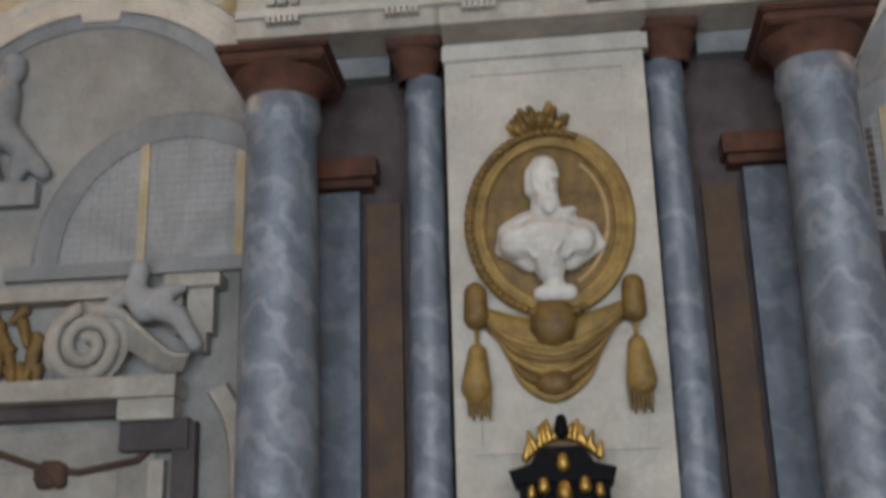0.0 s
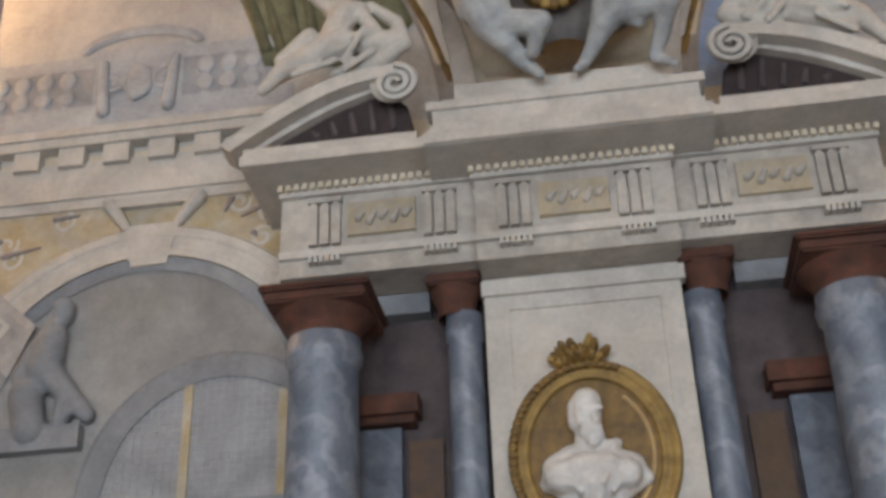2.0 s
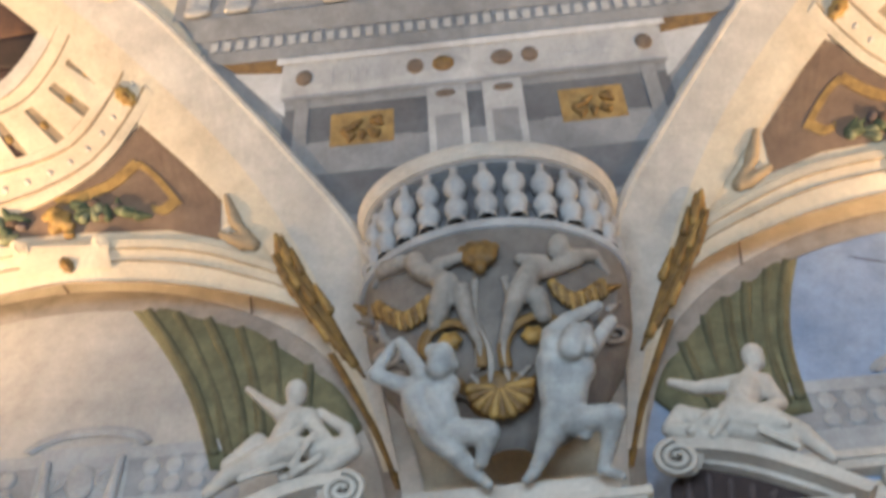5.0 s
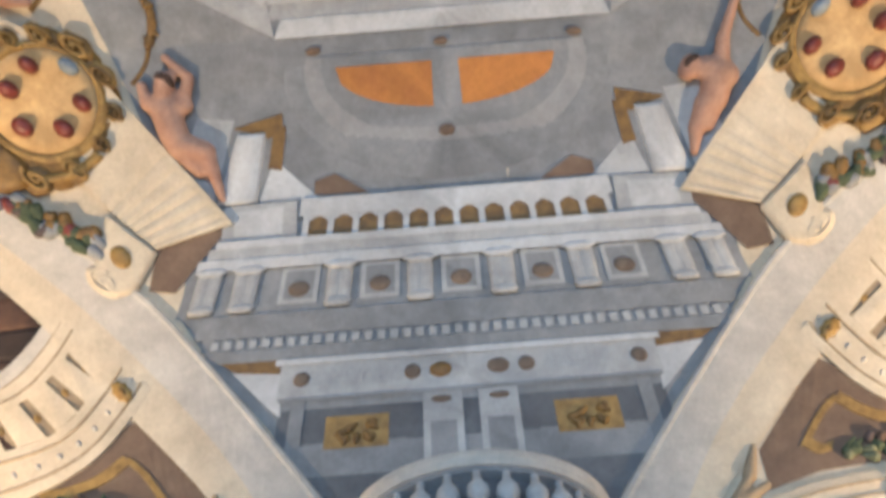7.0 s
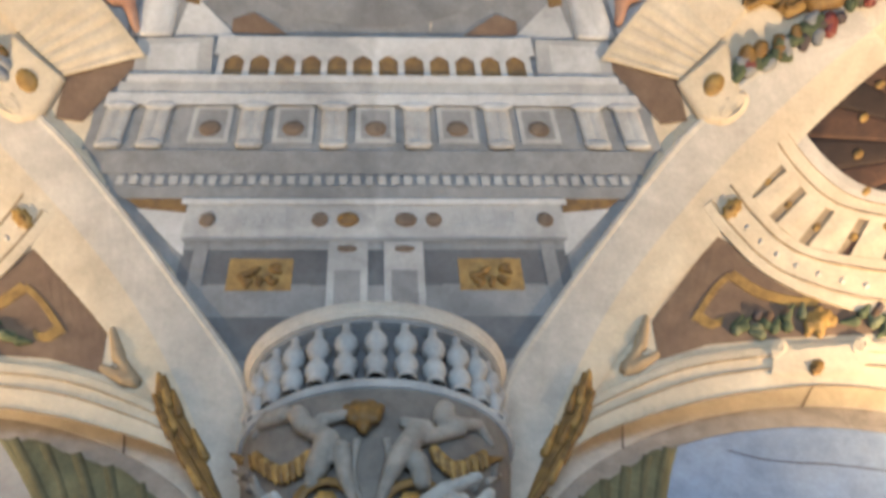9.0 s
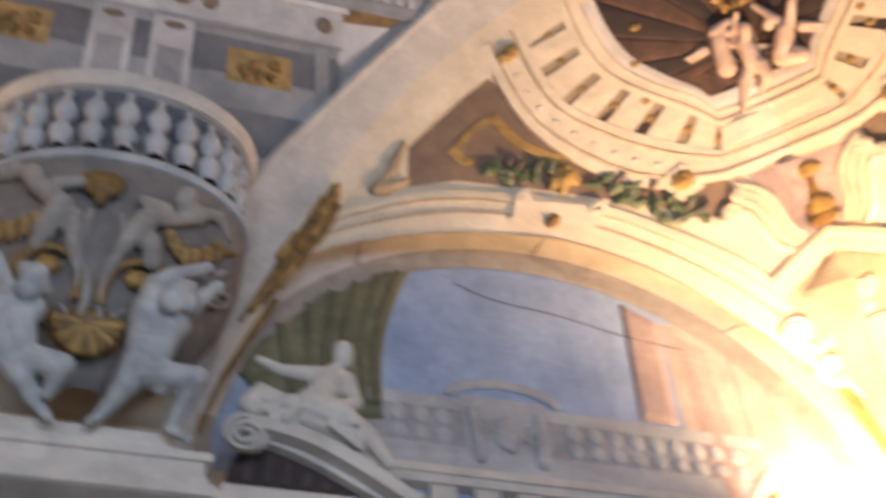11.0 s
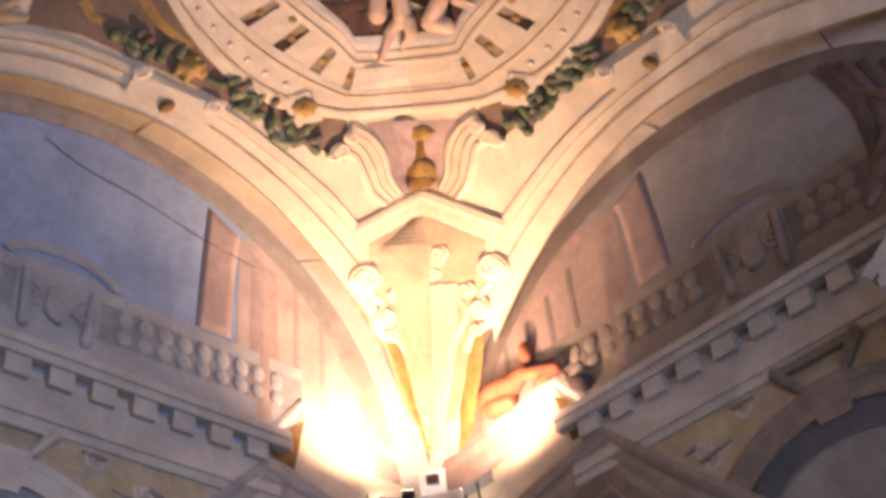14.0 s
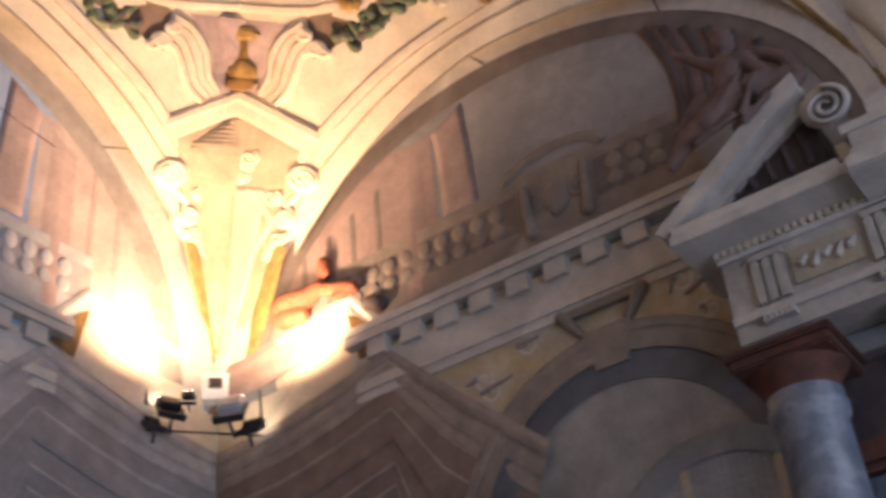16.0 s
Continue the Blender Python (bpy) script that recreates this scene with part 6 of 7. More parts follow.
def carved_bowl(az):
    on = OnBowl(Chart(az))
    left = [((-0.56, 8.19, 0.06, 0.066), (-0.53, 8.11, 0.06, 0.066)), ((-0.50, 8.07, 0.05, 0.06), (-0.33, 7.94, 0.05, 0.066)), ((-0.58, 8.18, 0.05, 0.045), (-0.78, 8.18, 0.03, 0.04)), ((-0.78, 8.18, 0.03, 0.038), (-0.86, 7.98, 0.01, 0.028)), ((-0.39, 8.14, 0.06, 0.045), (-0.21, 8.20, 0.06, 0.034)),
            ((-0.35, 7.90, 0.05, 0.075), (-0.41, 7.65, 0.06, 0.07)), ((-0.41, 7.65, 0.06, 0.06), (-0.44, 7.52, 0.04, 0.045)), ((-0.24, 7.83, 0.05, 0.062), (-0.21, 7.57, 0.05, 0.05)), ((-0.21, 7.57, 0.05, 0.046), (-0.14, 7.31, 0.04, 0.032)), ((-0.14, 7.31, 0.04, 0.03), (-0.17, 7.08, 0.03, 0.022)), ((-0.79, 8.12, 0.03, 0.055), (-0.66, 8.19, 0.04, 0.06))]
    right = [((0.50, 8.23, 0.06, 0.066), (0.48, 8.15, 0.06, 0.066)), ((0.30, 8.02, 0.05, 0.07), (0.20, 7.83, 0.06, 0.075)), ((0.36, 8.05, 0.06, 0.05), (0.20, 8.11, 0.05, 0.036)), ((0.55, 8.08, 0.05, 0.05), (0.73, 8.07, 0.03, 0.042)), ((0.73, 8.07, 0.03, 0.04), (0.81, 7.87, 0.01, 0.028)),
             ((0.17, 7.79, 0.06, 0.07), (0.10, 7.60, 0.06, 0.052)), ((0.10, 7.60, 0.06, 0.046), (0.02, 7.32, 0.04, 0.032)), ((0.02, 7.32, 0.04, 0.03), (0.01, 7.06, 0.03, 0.022)), ((0.29, 7.71, 0.05, 0.062), (0.31, 7.52, 0.05, 0.056)), ((0.60, 8.02, 0.03, 0.045), (0.35, 7.94, 0.04, 0.05))]
    for pieces in (left, right):
        organic(solo("carved_cherub", limbs(on, pieces), FIGUREWARM, "warm grey carved winged figure on the balcony bowl", "statue", "carved figures on the bowl"), 0.014, 2)
    for a, b, c in (((-0.84, 7.76), (-0.65, 7.61), (-0.46, 7.76)), ((0.40, 7.80), (0.55, 7.63), (0.76, 7.75))):
        sw = root("gilt_swag", on(*b, 0.03), "gilt tasselled swag hung beneath the carved figure", "swag", "gilt swags")
        part("cord", ribbon(bmesh.new(), on, polyline([a, ((a[0] + b[0]) / 2, (a[1] + b[1]) / 2 + 0.01), b, ((c[0] + b[0]) / 2, (c[1] + b[1]) / 2 + 0.01), c]), [(-0.03, 0.0), (0, 0.06), (0.03, 0.0)], 16), GOLDDEEP, sw, smooth=True)
        f = polyline([a, b, c])
        for i in range(11):
            s, z = f((i + 0.5) / 11)[:2]
            part("tassel", capsule(bmesh.new(), on(s, z + 0.03, 0.05), on(s + 0.01, z - 0.085, 0.04), 0.032, 0.018, None, 8), (GOLD, GOLDDEEP)[i % 2], sw, smooth=True)
    for run in ([-0.44, 7.20, -0.52, 7.29, -0.48, 7.45, -0.34, 7.53, -0.20, 7.47, -0.14, 7.31, -0.14, 7.09], [0.02, 7.07, 0.02, 7.26, 0.09, 7.42, 0.23, 7.51, 0.36, 7.48, 0.41, 7.36, 0.33, 7.24]):
        pts = [(run[i], run[i + 1]) for i in range(0, len(run), 2)]
        gs = root("gilt_scroll", on(*pts[3], 0.03), "gilt horseshoe scroll carved on the bowl", "ornament", "gilt scrolls on the bowl")
        part("band", ribbon(bmesh.new(), on, polyline(pts), [(-0.045, 0.0), (-0.03, 0.06), (0, 0.045), (0.03, 0.06), (0.045, 0.0)], 30), GOLDDEEP, gs, smooth=True)
        m = pts[3]
        part("rosette", disc(bmesh.new(), on, m[0], m[1] - 0.17, 0.085, 0.09, 0.02, 0.05, 18, 4, 0.12, 6), GOLD, gs, smooth=True)
    m = root("gilt_palmette", on(-0.04, 6.81, 0.03), "gilt shell palmette at the foot of the bowl", "ornament")
    c = (-0.03, 6.91)
    for i in range(11):
        w = radians(188 + 164 * i / 10)
        part("petal", capsule(bmesh.new(), on(c[0] + 0.05 * math.cos(w), c[1] + 0.04 * math.sin(w), 0.05), on(c[0] + 0.20 * math.cos(w), c[1] + 0.04 + 0.28 * math.sin(w), 0.06), 0.016, 0.034, None, 8), (GOLD, GOLDDEEP)[i % 2], m, smooth=True)
    part("hollow", disc(bmesh.new(), on, c[0], c[1] - 0.08, 0.22, 0.22, 0.01, 0.03, 20, 4), GOLDDEEP, m, smooth=True)
    rl = root("bowl_carving", on(0, 7.4, 0.02), "warm grey leaf carving spread over the balcony bowl", "carving")
    rnd = random.Random(31)
    for sg in (-1, 1):
        for i in range(26):
            u = i / 25
            s, z = (-0.07, 7.07)
            w = sg * (0.10 + 0.75 * u)
            q = (s + w + rnd.uniform(-0.05, 0.05), z - 0.15 + 0.75 * u * u + rnd.uniform(-0.14, 0.14))
            a = rnd.uniform(0.2, 1.3)
            part("leaf", capsule(bmesh.new(), on(*q, 0.0), on(q[0] + sg * 0.11 * math.cos(a), q[1] + 0.11 * math.sin(a), 0.03), rnd.uniform(0.02, 0.04), 0.012, None, 7), rnd.choice((FIGUREWARM, BOWLGREY, BOWLGREY, GOLDDEEP)), rl, smooth=True)
        part("side_scroll", spiral(bmesh.new(), on, sg * 0.78, 7.28, 0.11, 0.02, 1.6, 0.05, 0.05, sg, 90), FIGUREWARM, rl, smooth=True)
        part("stem", ribbon(bmesh.new(), on, polyline([(sg * 0.06 - 0.03, 6.95), (sg * 0.05 - 0.03, 7.2), (sg * 0.13 - 0.03, 7.6), (sg * 0.10 - 0.03, 7.95)]), [(-0.03, 0.0), (0, 0.05), (0.03, 0.0)], 16), FIGUREWARM, rl, smooth=True)
    m = bmesh.new()
    for dx, dz, r in ((0, 0, 0.07), (-0.08, -0.03, 0.05), (0.08, -0.03, 0.05), (0, -0.13, 0.05), (-0.05, 0.07, 0.04), (0.05, 0.07, 0.04), (-0.12, 0.05, 0.03), (0.12, 0.05, 0.03)):
        c = (-0.09, 8.22)
        capsule(m, on(c[0] + dx, c[1] + dz, 0.05), on(c[0] + dx, c[1] + dz - 0.04, 0.06), r, r * 0.8)
    organic(solo("gilt_mask", m, GOLDDEEP, "gilt mask under the balcony's lower ring", "ornament"), 0.014, 2)


def recliner(az, sg, ds):
    """A statue lying on half a pediment; the two over the north pavilion lie differently."""
    ch = Chart(az, False, sg, ds)
    a = Lifted(ch, 0.55)
    if az == 0 and sg > 0:
        p = [((1.62, 6.97, 0.06, 0.07), (1.62, 6.90, 0.06, 0.066)), ((1.56, 6.80, 0.04, 0.045), (1.53, 6.75, 0.04, 0.06)), ((1.44, 6.72, 0.03, 0.07), (1.63, 6.71, 0.04, 0.07)), ((1.51, 6.67, 0.04, 0.10), (1.44, 6.50, 0.05, 0.10)), ((1.40, 6.73, 0.04, 0.055), (1.21, 6.73, 0.06, 0.042)), ((1.21, 6.73, 0.06, 0.04), (1.06, 6.80, 0.05, 0.028)),
             ((1.65, 6.68, 0.04, 0.058), (1.70, 6.54, 0.08, 0.045)), ((1.70, 6.54, 0.08, 0.04), (1.58, 6.52, 0.14, 0.032)), ((1.40, 6.47, 0.06, 0.11), (1.60, 6.41, 0.12, 0.09)), ((1.60, 6.41, 0.12, 0.085), (1.77, 6.29, 0.08, 0.062)), ((1.77, 6.29, 0.08, 0.058), (1.90, 6.09, 0.05, 0.036)), ((1.42, 6.38, 0.05, 0.085), (1.69, 6.24, 0.08, 0.06)),
             ((1.08, 6.54, 0.02, 0.055), (0.99, 6.42, 0.02, 0.05)), ((1.09, 6.52, 0.02, 0.06), (1.35, 6.39, 0.04, 0.075)), ((1.01, 6.41, 0.03, 0.05), (1.27, 6.31, 0.06, 0.055)), ((1.27, 6.52, 0.1, 0.028), (1.11, 6.39, 0.1, 0.022)), ((1.37, 6.50, 0.13, 0.026), (1.24, 6.34, 0.12, 0.022)), ((1.52, 6.55, 0.14, 0.022), (1.70, 6.38, 0.18, 0.022)), ((1.53, 6.35, 0.16, 0.022), (1.73, 6.19, 0.12, 0.02)), ((1.46, 6.68, 0.13, 0.018), (1.53, 6.53, 0.15, 0.02))]
    else:
        p = [((1.38, 7.05, 0.06, 0.07), (1.38, 6.99, 0.06, 0.066)), ((1.40, 6.90, 0.04, 0.045), (1.42, 6.85, 0.04, 0.055)), ((1.45, 6.83, 0.04, 0.066), (1.29, 6.80, 0.04, 0.066)), ((1.39, 6.77, 0.05, 0.085), (1.45, 6.62, 0.06, 0.085)), ((1.45, 6.83, 0.06, 0.05), (1.57, 6.95, 0.07, 0.038)), ((1.57, 6.95, 0.07, 0.036), (1.71, 7.10, 0.05, 0.024)),
             ((1.28, 6.78, 0.05, 0.05), (1.18, 6.63, 0.08, 0.042)), ((1.18, 6.63, 0.08, 0.04), (1.30, 6.60, 0.14, 0.03)), ((1.39, 6.55, 0.06, 0.10), (1.59, 6.48, 0.12, 0.085)), ((1.59, 6.48, 0.12, 0.08), (1.77, 6.40, 0.08, 0.06)), ((1.77, 6.40, 0.08, 0.055), (1.90, 6.26, 0.05, 0.036)), ((1.50, 6.53, 0.05, 0.085), (1.82, 6.35, 0.05, 0.05)), ((1.61, 6.64, 0.05, 0.055), (1.79, 6.47, 0.05, 0.045)),
             ((1.21, 6.83, 0.02, 0.035), (1.04, 6.67, 0.03, 0.045)), ((1.04, 6.67, 0.03, 0.045), (0.99, 6.50, 0.03, 0.05)), ((0.99, 6.50, 0.03, 0.05), (1.15, 6.38, 0.05, 0.05)), ((1.15, 6.38, 0.05, 0.045), (1.43, 6.33, 0.06, 0.036)), ((1.24, 6.52, 0.05, 0.07), (1.06, 6.54, 0.03, 0.06)), ((1.25, 6.66, 0.14, 0.02), (1.38, 6.42, 0.16, 0.022)), ((1.34, 6.72, 0.14, 0.02), (1.53, 6.53, 0.17, 0.022)), ((1.44, 6.43, 0.16, 0.022), (1.71, 6.35, 0.13, 0.02)), ((1.20, 6.47, 0.12, 0.024), (1.38, 6.35, 0.13, 0.022))]
    organic(solo("reclining_statue", limbs(a, p), STONE if az == 0 else REDDISH, "cream stone statue reclining on the broken pediment" if az == 0 else "dusky red brown statue reclining on the broken pediment", "statue", "reclining statues"), 0.012, 2)


def lunette_scene(az, sg, ds):
    """What the lunette's fresco shows: parapet, curtain, rose columns."""
    ch = Chart(az, False, sg, ds, 0.6)
    pale = GREYLIGHT if az == 0 else TANGREY
    span, drop = (1.05, 0.62) if az else (1.24, 0.68) if sg > 0 else (1.75, 0.70)
    cu = root("painted_curtain", ch(1.9, 7.0, 0.03), "olive green curtain painted in folds under the lunette arch" if az == 0 else "dusky brown curtain painted in folds under the lunette arch", "curtain", "green curtains")
    bm = bmesh.new()
    rows = []
    for k in range(9):
        q = k / 8
        row = []
        for i in range(25):
            u = i / 24
            top = (0.92 + span * u, 5.95 + (1.80 if az else 2.12) * math.sqrt(max(0.0, 1 - ((0.92 + span * u - 3.08) / 2.30) ** 2)))
            low = (1.2 + drop * u, 6.35 + 0.10 * u)
            s = top[0] * (1 - q) + low[0] * q - (0.10 * math.sin(q * math.pi) * u)
            z = top[1] * (1 - q) + low[1] * q
            row.append((s, z, 0.02 + 0.045 * (0.5 + 0.5 * math.sin(u * 17 + q * 2.2)) * (0.3 + 0.7 * math.sin(q * math.pi))))
        rows.append(row)
    part("cloth", sheet(bm, ch, rows, 0.0), CURTAIN if az == 0 else REDDISH, cu, smooth=True)
    for u in (0.22, 0.38, 0.52, 0.66, 0.8, 0.93):
        run = []
        for q in (0.02, 0.3, 0.6, 0.92):
            top = (0.92 + span * u, 5.95 + (1.80 if az else 2.12) * math.sqrt(max(0.0, 1 - ((0.92 + span * u - 3.08) / 2.30) ** 2)))
            low = (1.2 + drop * u, 6.35 + 0.10 * u)
            run.append((top[0] * (1 - q) + low[0] * q - (0.10 * math.sin(q * math.pi) * u), top[1] * (1 - q) + low[1] * q))
        # shade in the folds is drawn as dark ribbons on the cloth
        part("fold", ribbon(bmesh.new(), ch, polyline(run), [(-0.035, 0.03), (-0.012, 0.07), (0.012, 0.07), (0.04, 0.03)], 14), CURTAINDARK if az == 0 else BROWN, cu, "dark shade along a fold", smooth=True)
    pa = root("painted_parapet", ch(3.0, 6.3, 0.03), "grey painted parapet with balusters and a carved monument", "parapet", "painted parapets")
    part("base", rect(bmesh.new(), ch, 1.7, 4.7, 6.12, 6.30, 0.022), pale, pa)
    part("rail", rect(bmesh.new(), ch, 1.75, 4.7, 6.60, 6.70, 0.024), pale, pa)
    part("ground", rect(bmesh.new(), ch, 1.75, 4.7, 6.30, 6.60, 0.010), GREYMID if az == 0 else TANDIM, pa)
    for i in range(17):
        s = 1.98 + 0.155 * i
        if 2.38 < s < 3.10:
            continue
        bl = part("baluster", disc(bmesh.new(), ch, s, 6.52, 0.062, 0.075, 0.015, 0.035, 14, 4), pale, pa, smooth=True)
        part("foot_bulb", disc(bmesh.new(), ch, s, 6.375, 0.062, 0.065, 0.015, 0.035, 14, 4), pale, bl, smooth=True)
        part("neck", rect(bmesh.new(), ch, s - 0.025, s + 0.025, 6.30, 6.62, 0.02, 2, 2), pale, bl)
    mo = part("monument", rect(bmesh.new(), ch, 2.44, 3.04, 6.18, 6.74, 0.028), pale, pa, "carved monument")
    part("cap", ribbon(bmesh.new(), ch, ellipse(2.74, 6.70, 0.40, 0.17, 10, 170), [(-0.04, 0.03), (0, 0.07), (0.04, 0.03)], 18), pale, mo)
    for dx in (-0.18, 0.18):
        part("scroll", spiral(bmesh.new(), ch, 2.74 + dx, 6.46, 0.085, 0.015, 1.5, 0.04, 0.07, 1 if dx > 0 else -1), pale, mo)
        part("carved_post", capsule(bmesh.new(), ch(2.74 + dx * 1.35, 6.62, 0.05), ch(2.74 + dx * 1.2, 6.24, 0.05), 0.03, 0.045, None, 8), pale, mo, smooth=True)
    part("shield", disc(bmesh.new(), ch, 2.74, 6.45, 0.10, 0.15, 0.06, 0.02, 18, 3, 0.08, 5), pale, mo, smooth=True)
    if az == 0 and sg > 0:
        part("crack", ribbon(bmesh.new(), ch, polyline(CRACK), [(-0.006, 0.012), (0, 0.02), (0.006, 0.012)], 24), BROWN, pa, "thin dark crack in the plaster")
    dx, dz = (-0.42, -0.2) if az else (0.0, 0.0)
    rc = root("rose_column", ch(4.0, 6.3, 0.03), "faded rose pink column painted beside the sky", "column", "rose columns")
    part("shaft", loft(bmesh.new(), ch, [(3.76 + dx, 6.72), (3.79 + dx, 7.3), (3.82 + dx, 7.86 + dz)], [(4.06 + dx, 6.72), (4.08 + dx, 7.3), (4.12 + dx, 7.70 + dz)], [(0, 0.01), (0.2, 0.014), (0.5, 0.018), (0.8, 0.014), (1, 0.01)], 8), ROSE if az == 0 else ROSEDUSK, rc, smooth=True)
    part("wall", loft(bmesh.new(), ch, [(4.10 + dx, 6.14), (4.11 + dx, 6.9), (4.12 + dx, 7.70 + dz)], [(5.95, 5.95), (5.7, 6.6), (4.5, 7.74 + dz)], [(0, 0.008), (0.5, 0.008), (1, 0.008)], 8), ROSEPALE if az == 0 else ROSEDUSK, rc, "pale rose painted wall")
    part("pilaster", loft(bmesh.new(), ch, [(4.22 + dx, 6.16), (4.23 + dx, 7.6 + dz)], [(4.50 + dx, 6.16), (4.46 + dx, 7.5 + dz)], [(0, 0.012), (0.5, 0.03), (1, 0.012)], 4), ROSE if az == 0 else ROSEDUSK, rc)
    for i in range(4 if az else 2):
        q = 4.62 + dx + 0.24 * i
        part("stripe", loft(bmesh.new(), ch, [(q, 6.2), (q + 0.01, 7.46 + dz - 0.10 * i)], [(q + 0.06, 6.2), (q + 0.06, 7.42 + dz - 0.10 * i)], [(0, 0.014), (0.5, 0.02), (1, 0.014)], 6), ROSE if az == 0 else TANDIM, rc, "darker fluting stripe")


CRACK = [(2.48, 7.79), (2.70, 7.70), (2.92, 7.66), (3.16, 7.64), (3.40, 7.60), (3.79, 7.52), (4.41, 7.46)]
CURTAINDARK = material("dark olive fold shade", (0.10, 0.10, 0.06), (0.16, 0.155, 0.09), scale=5)
REDCLOTH = material("red orange cloth paint", (0.42, 0.13, 0.055), (0.26, 0.08, 0.04), scale=8)
REDDISH = material("dusky red brown paint", (0.20, 0.13, 0.11), (0.13, 0.085, 0.08), scale=6)
ROSEDUSK = material("dusky rose fresco", (0.36, 0.27, 0.24), (0.27, 0.20, 0.185), scale=2.5)
ROSEPALE = material("pale rose fresco", (0.53, 0.44, 0.39), (0.44, 0.35, 0.32), scale=1.6)


PIERBROWN = material("dull brown pier paint", (0.25, 0.195, 0.16), (0.18, 0.14, 0.12), scale=5)
PIERGREY = material("dull grey pier paint", (0.31, 0.295, 0.29), (0.24, 0.225, 0.225), scale=5)
PIERPALE = material("pale grey pier stone", (0.46, 0.43, 0.41), (0.34, 0.32, 0.31), scale=5)
PIERSTONE = material("brown grey pier stone", (0.36, 0.31, 0.27), (0.25, 0.215, 0.19), scale=5)


def corner_pier(az, sg, ds):
    """Jutting cornice and pier painted in the corner of the hall, up to the corner line."""
    ch = Chart(az, False, sg, 0, 0.6)
    g = "corner piers"
    body, edge = (PIERBROWN, PIERSTONE) if az == 90 else (PIERGREY, PIERPALE)
    cp = root("corner_pier", ch.at(5.2, 0, 0.1), "brown painted pier with a stone cornice in the hall's corner" if az == 90 else "grey painted pier with a stone cornice in the hall's corner", "pier", g)
    top = [(3.20, 4.75), (3.80, 5.30), (4.37, 5.86), (4.85, 5.74), (5.35, 5.64), (5.99, 5.60)]
    for nm, a, b, l, m_ in (("crown_moulding", 0.0, 0.10, 0.12, edge), ("fascia", 0.10, 0.22, 0.08, edge), ("bed_moulding", 0.22, 0.32, 0.05, edge), ("frieze", 0.32, 0.62, 0.03, body), ("lower_moulding", 0.62, 0.70, 0.06, body)):
        k = lambda o: [(s + (0.4 * o if s < 4.3 else 0), z - o) for s, z in top]
        part(nm, loft(bmesh.new(), ch, k(a), k(b), [(0, l * 0.9), (0.5, l), (1, l * 0.8)], 25, False), m_, cp)
    part("shaft", loft(bmesh.new(), ch, k(0.70), [(3.55, 1.2), (4.0, 1.2), (4.65, 1.2), (5.0, 1.2), (5.5, 1.2), (5.99, 1.2)], [(0, 0.02), (0.5, 0.02), (1, 0.02)], 25, False), body, cp)
    for o in (0.46, 0.86, 1.02):
        part("chevron_line", loft(bmesh.new(), ch, k(o), k(o + 0.035), [(0, 0.03), (0.5, 0.045), (1, 0.03)], 25, False), edge, cp, "thin pale line")
    at = root("corner_attic", ch.at(5.3, 5.85, 0.05), "pale stone attic block with an ochre end above the corner cornice", "attic", "corner attics")
    part("block", loft(bmesh.new(), ch, [(4.72, 6.40), (5.2, 6.32), (5.75, 6.2)], [(4.52, 5.84), (5.2, 5.68), (5.96, 5.6)], [(0, 0.03), (0.5, 0.03), (1, 0.03)], 10, False), PLASTER, at)
    part("coping", loft(bmesh.new(), ch, [(4.30, 6.00), (4.70, 6.46), (5.2, 6.38), (5.7, 6.28)], [(4.34, 5.92), (4.70, 6.36), (5.2, 6.29), (5.72, 6.20)], [(0, 0.04), (0.5, 0.07), (1, 0.04)], 12, False), STONE, at)
    part("ochre_end", quad(bmesh.new(), ch, (4.40, 5.90), (4.62, 5.84), (4.72, 6.28), (4.62, 6.2), 0.045), GOLDDEEP, at, "ochre gilt end")
    if az == 90:
        fg = limbs(Lifted(ch, 0.06), [((4.92, 6.81, 0.03, 0.06), (4.92, 6.74, 0.03, 0.055)), ((4.97, 6.63, 0.02, 0.06), (5.10, 6.58, 0.02, 0.085)), ((5.10, 6.58, 0.02, 0.085), (5.31, 6.61, 0.0, 0.09)), ((5.15, 6.45, 0.02, 0.07), (5.33, 6.48, 0.0, 0.075)), ((4.93, 6.59, 0.03, 0.055), (4.78, 6.53, 0.04, 0.05)), ((4.78, 6.54, 0.04, 0.055), (4.65, 6.49, 0.04, 0.05)), ((4.74, 6.47, 0.04, 0.04), (4.84, 6.47, 0.06, 0.03)), ((5.40, 6.64, 0.0, 0.05), (5.43, 6.48, 0.0, 0.03))])
        organic(solo("draped_figure_shape", fg, REDCLOTH, "red orange draped shape leaning on the corner attic", "statue"), 0.018, 2)
        kn = bmesh.new()
        capsule(kn, ch(4.50, 6.28, 0.05), ch(4.42, 6.24, 0.06), 0.06, 0.07)
        solo("bronze_knob", kn, BROWN, "brown bronze knob on the corner attic", "ornament", smooth=True)


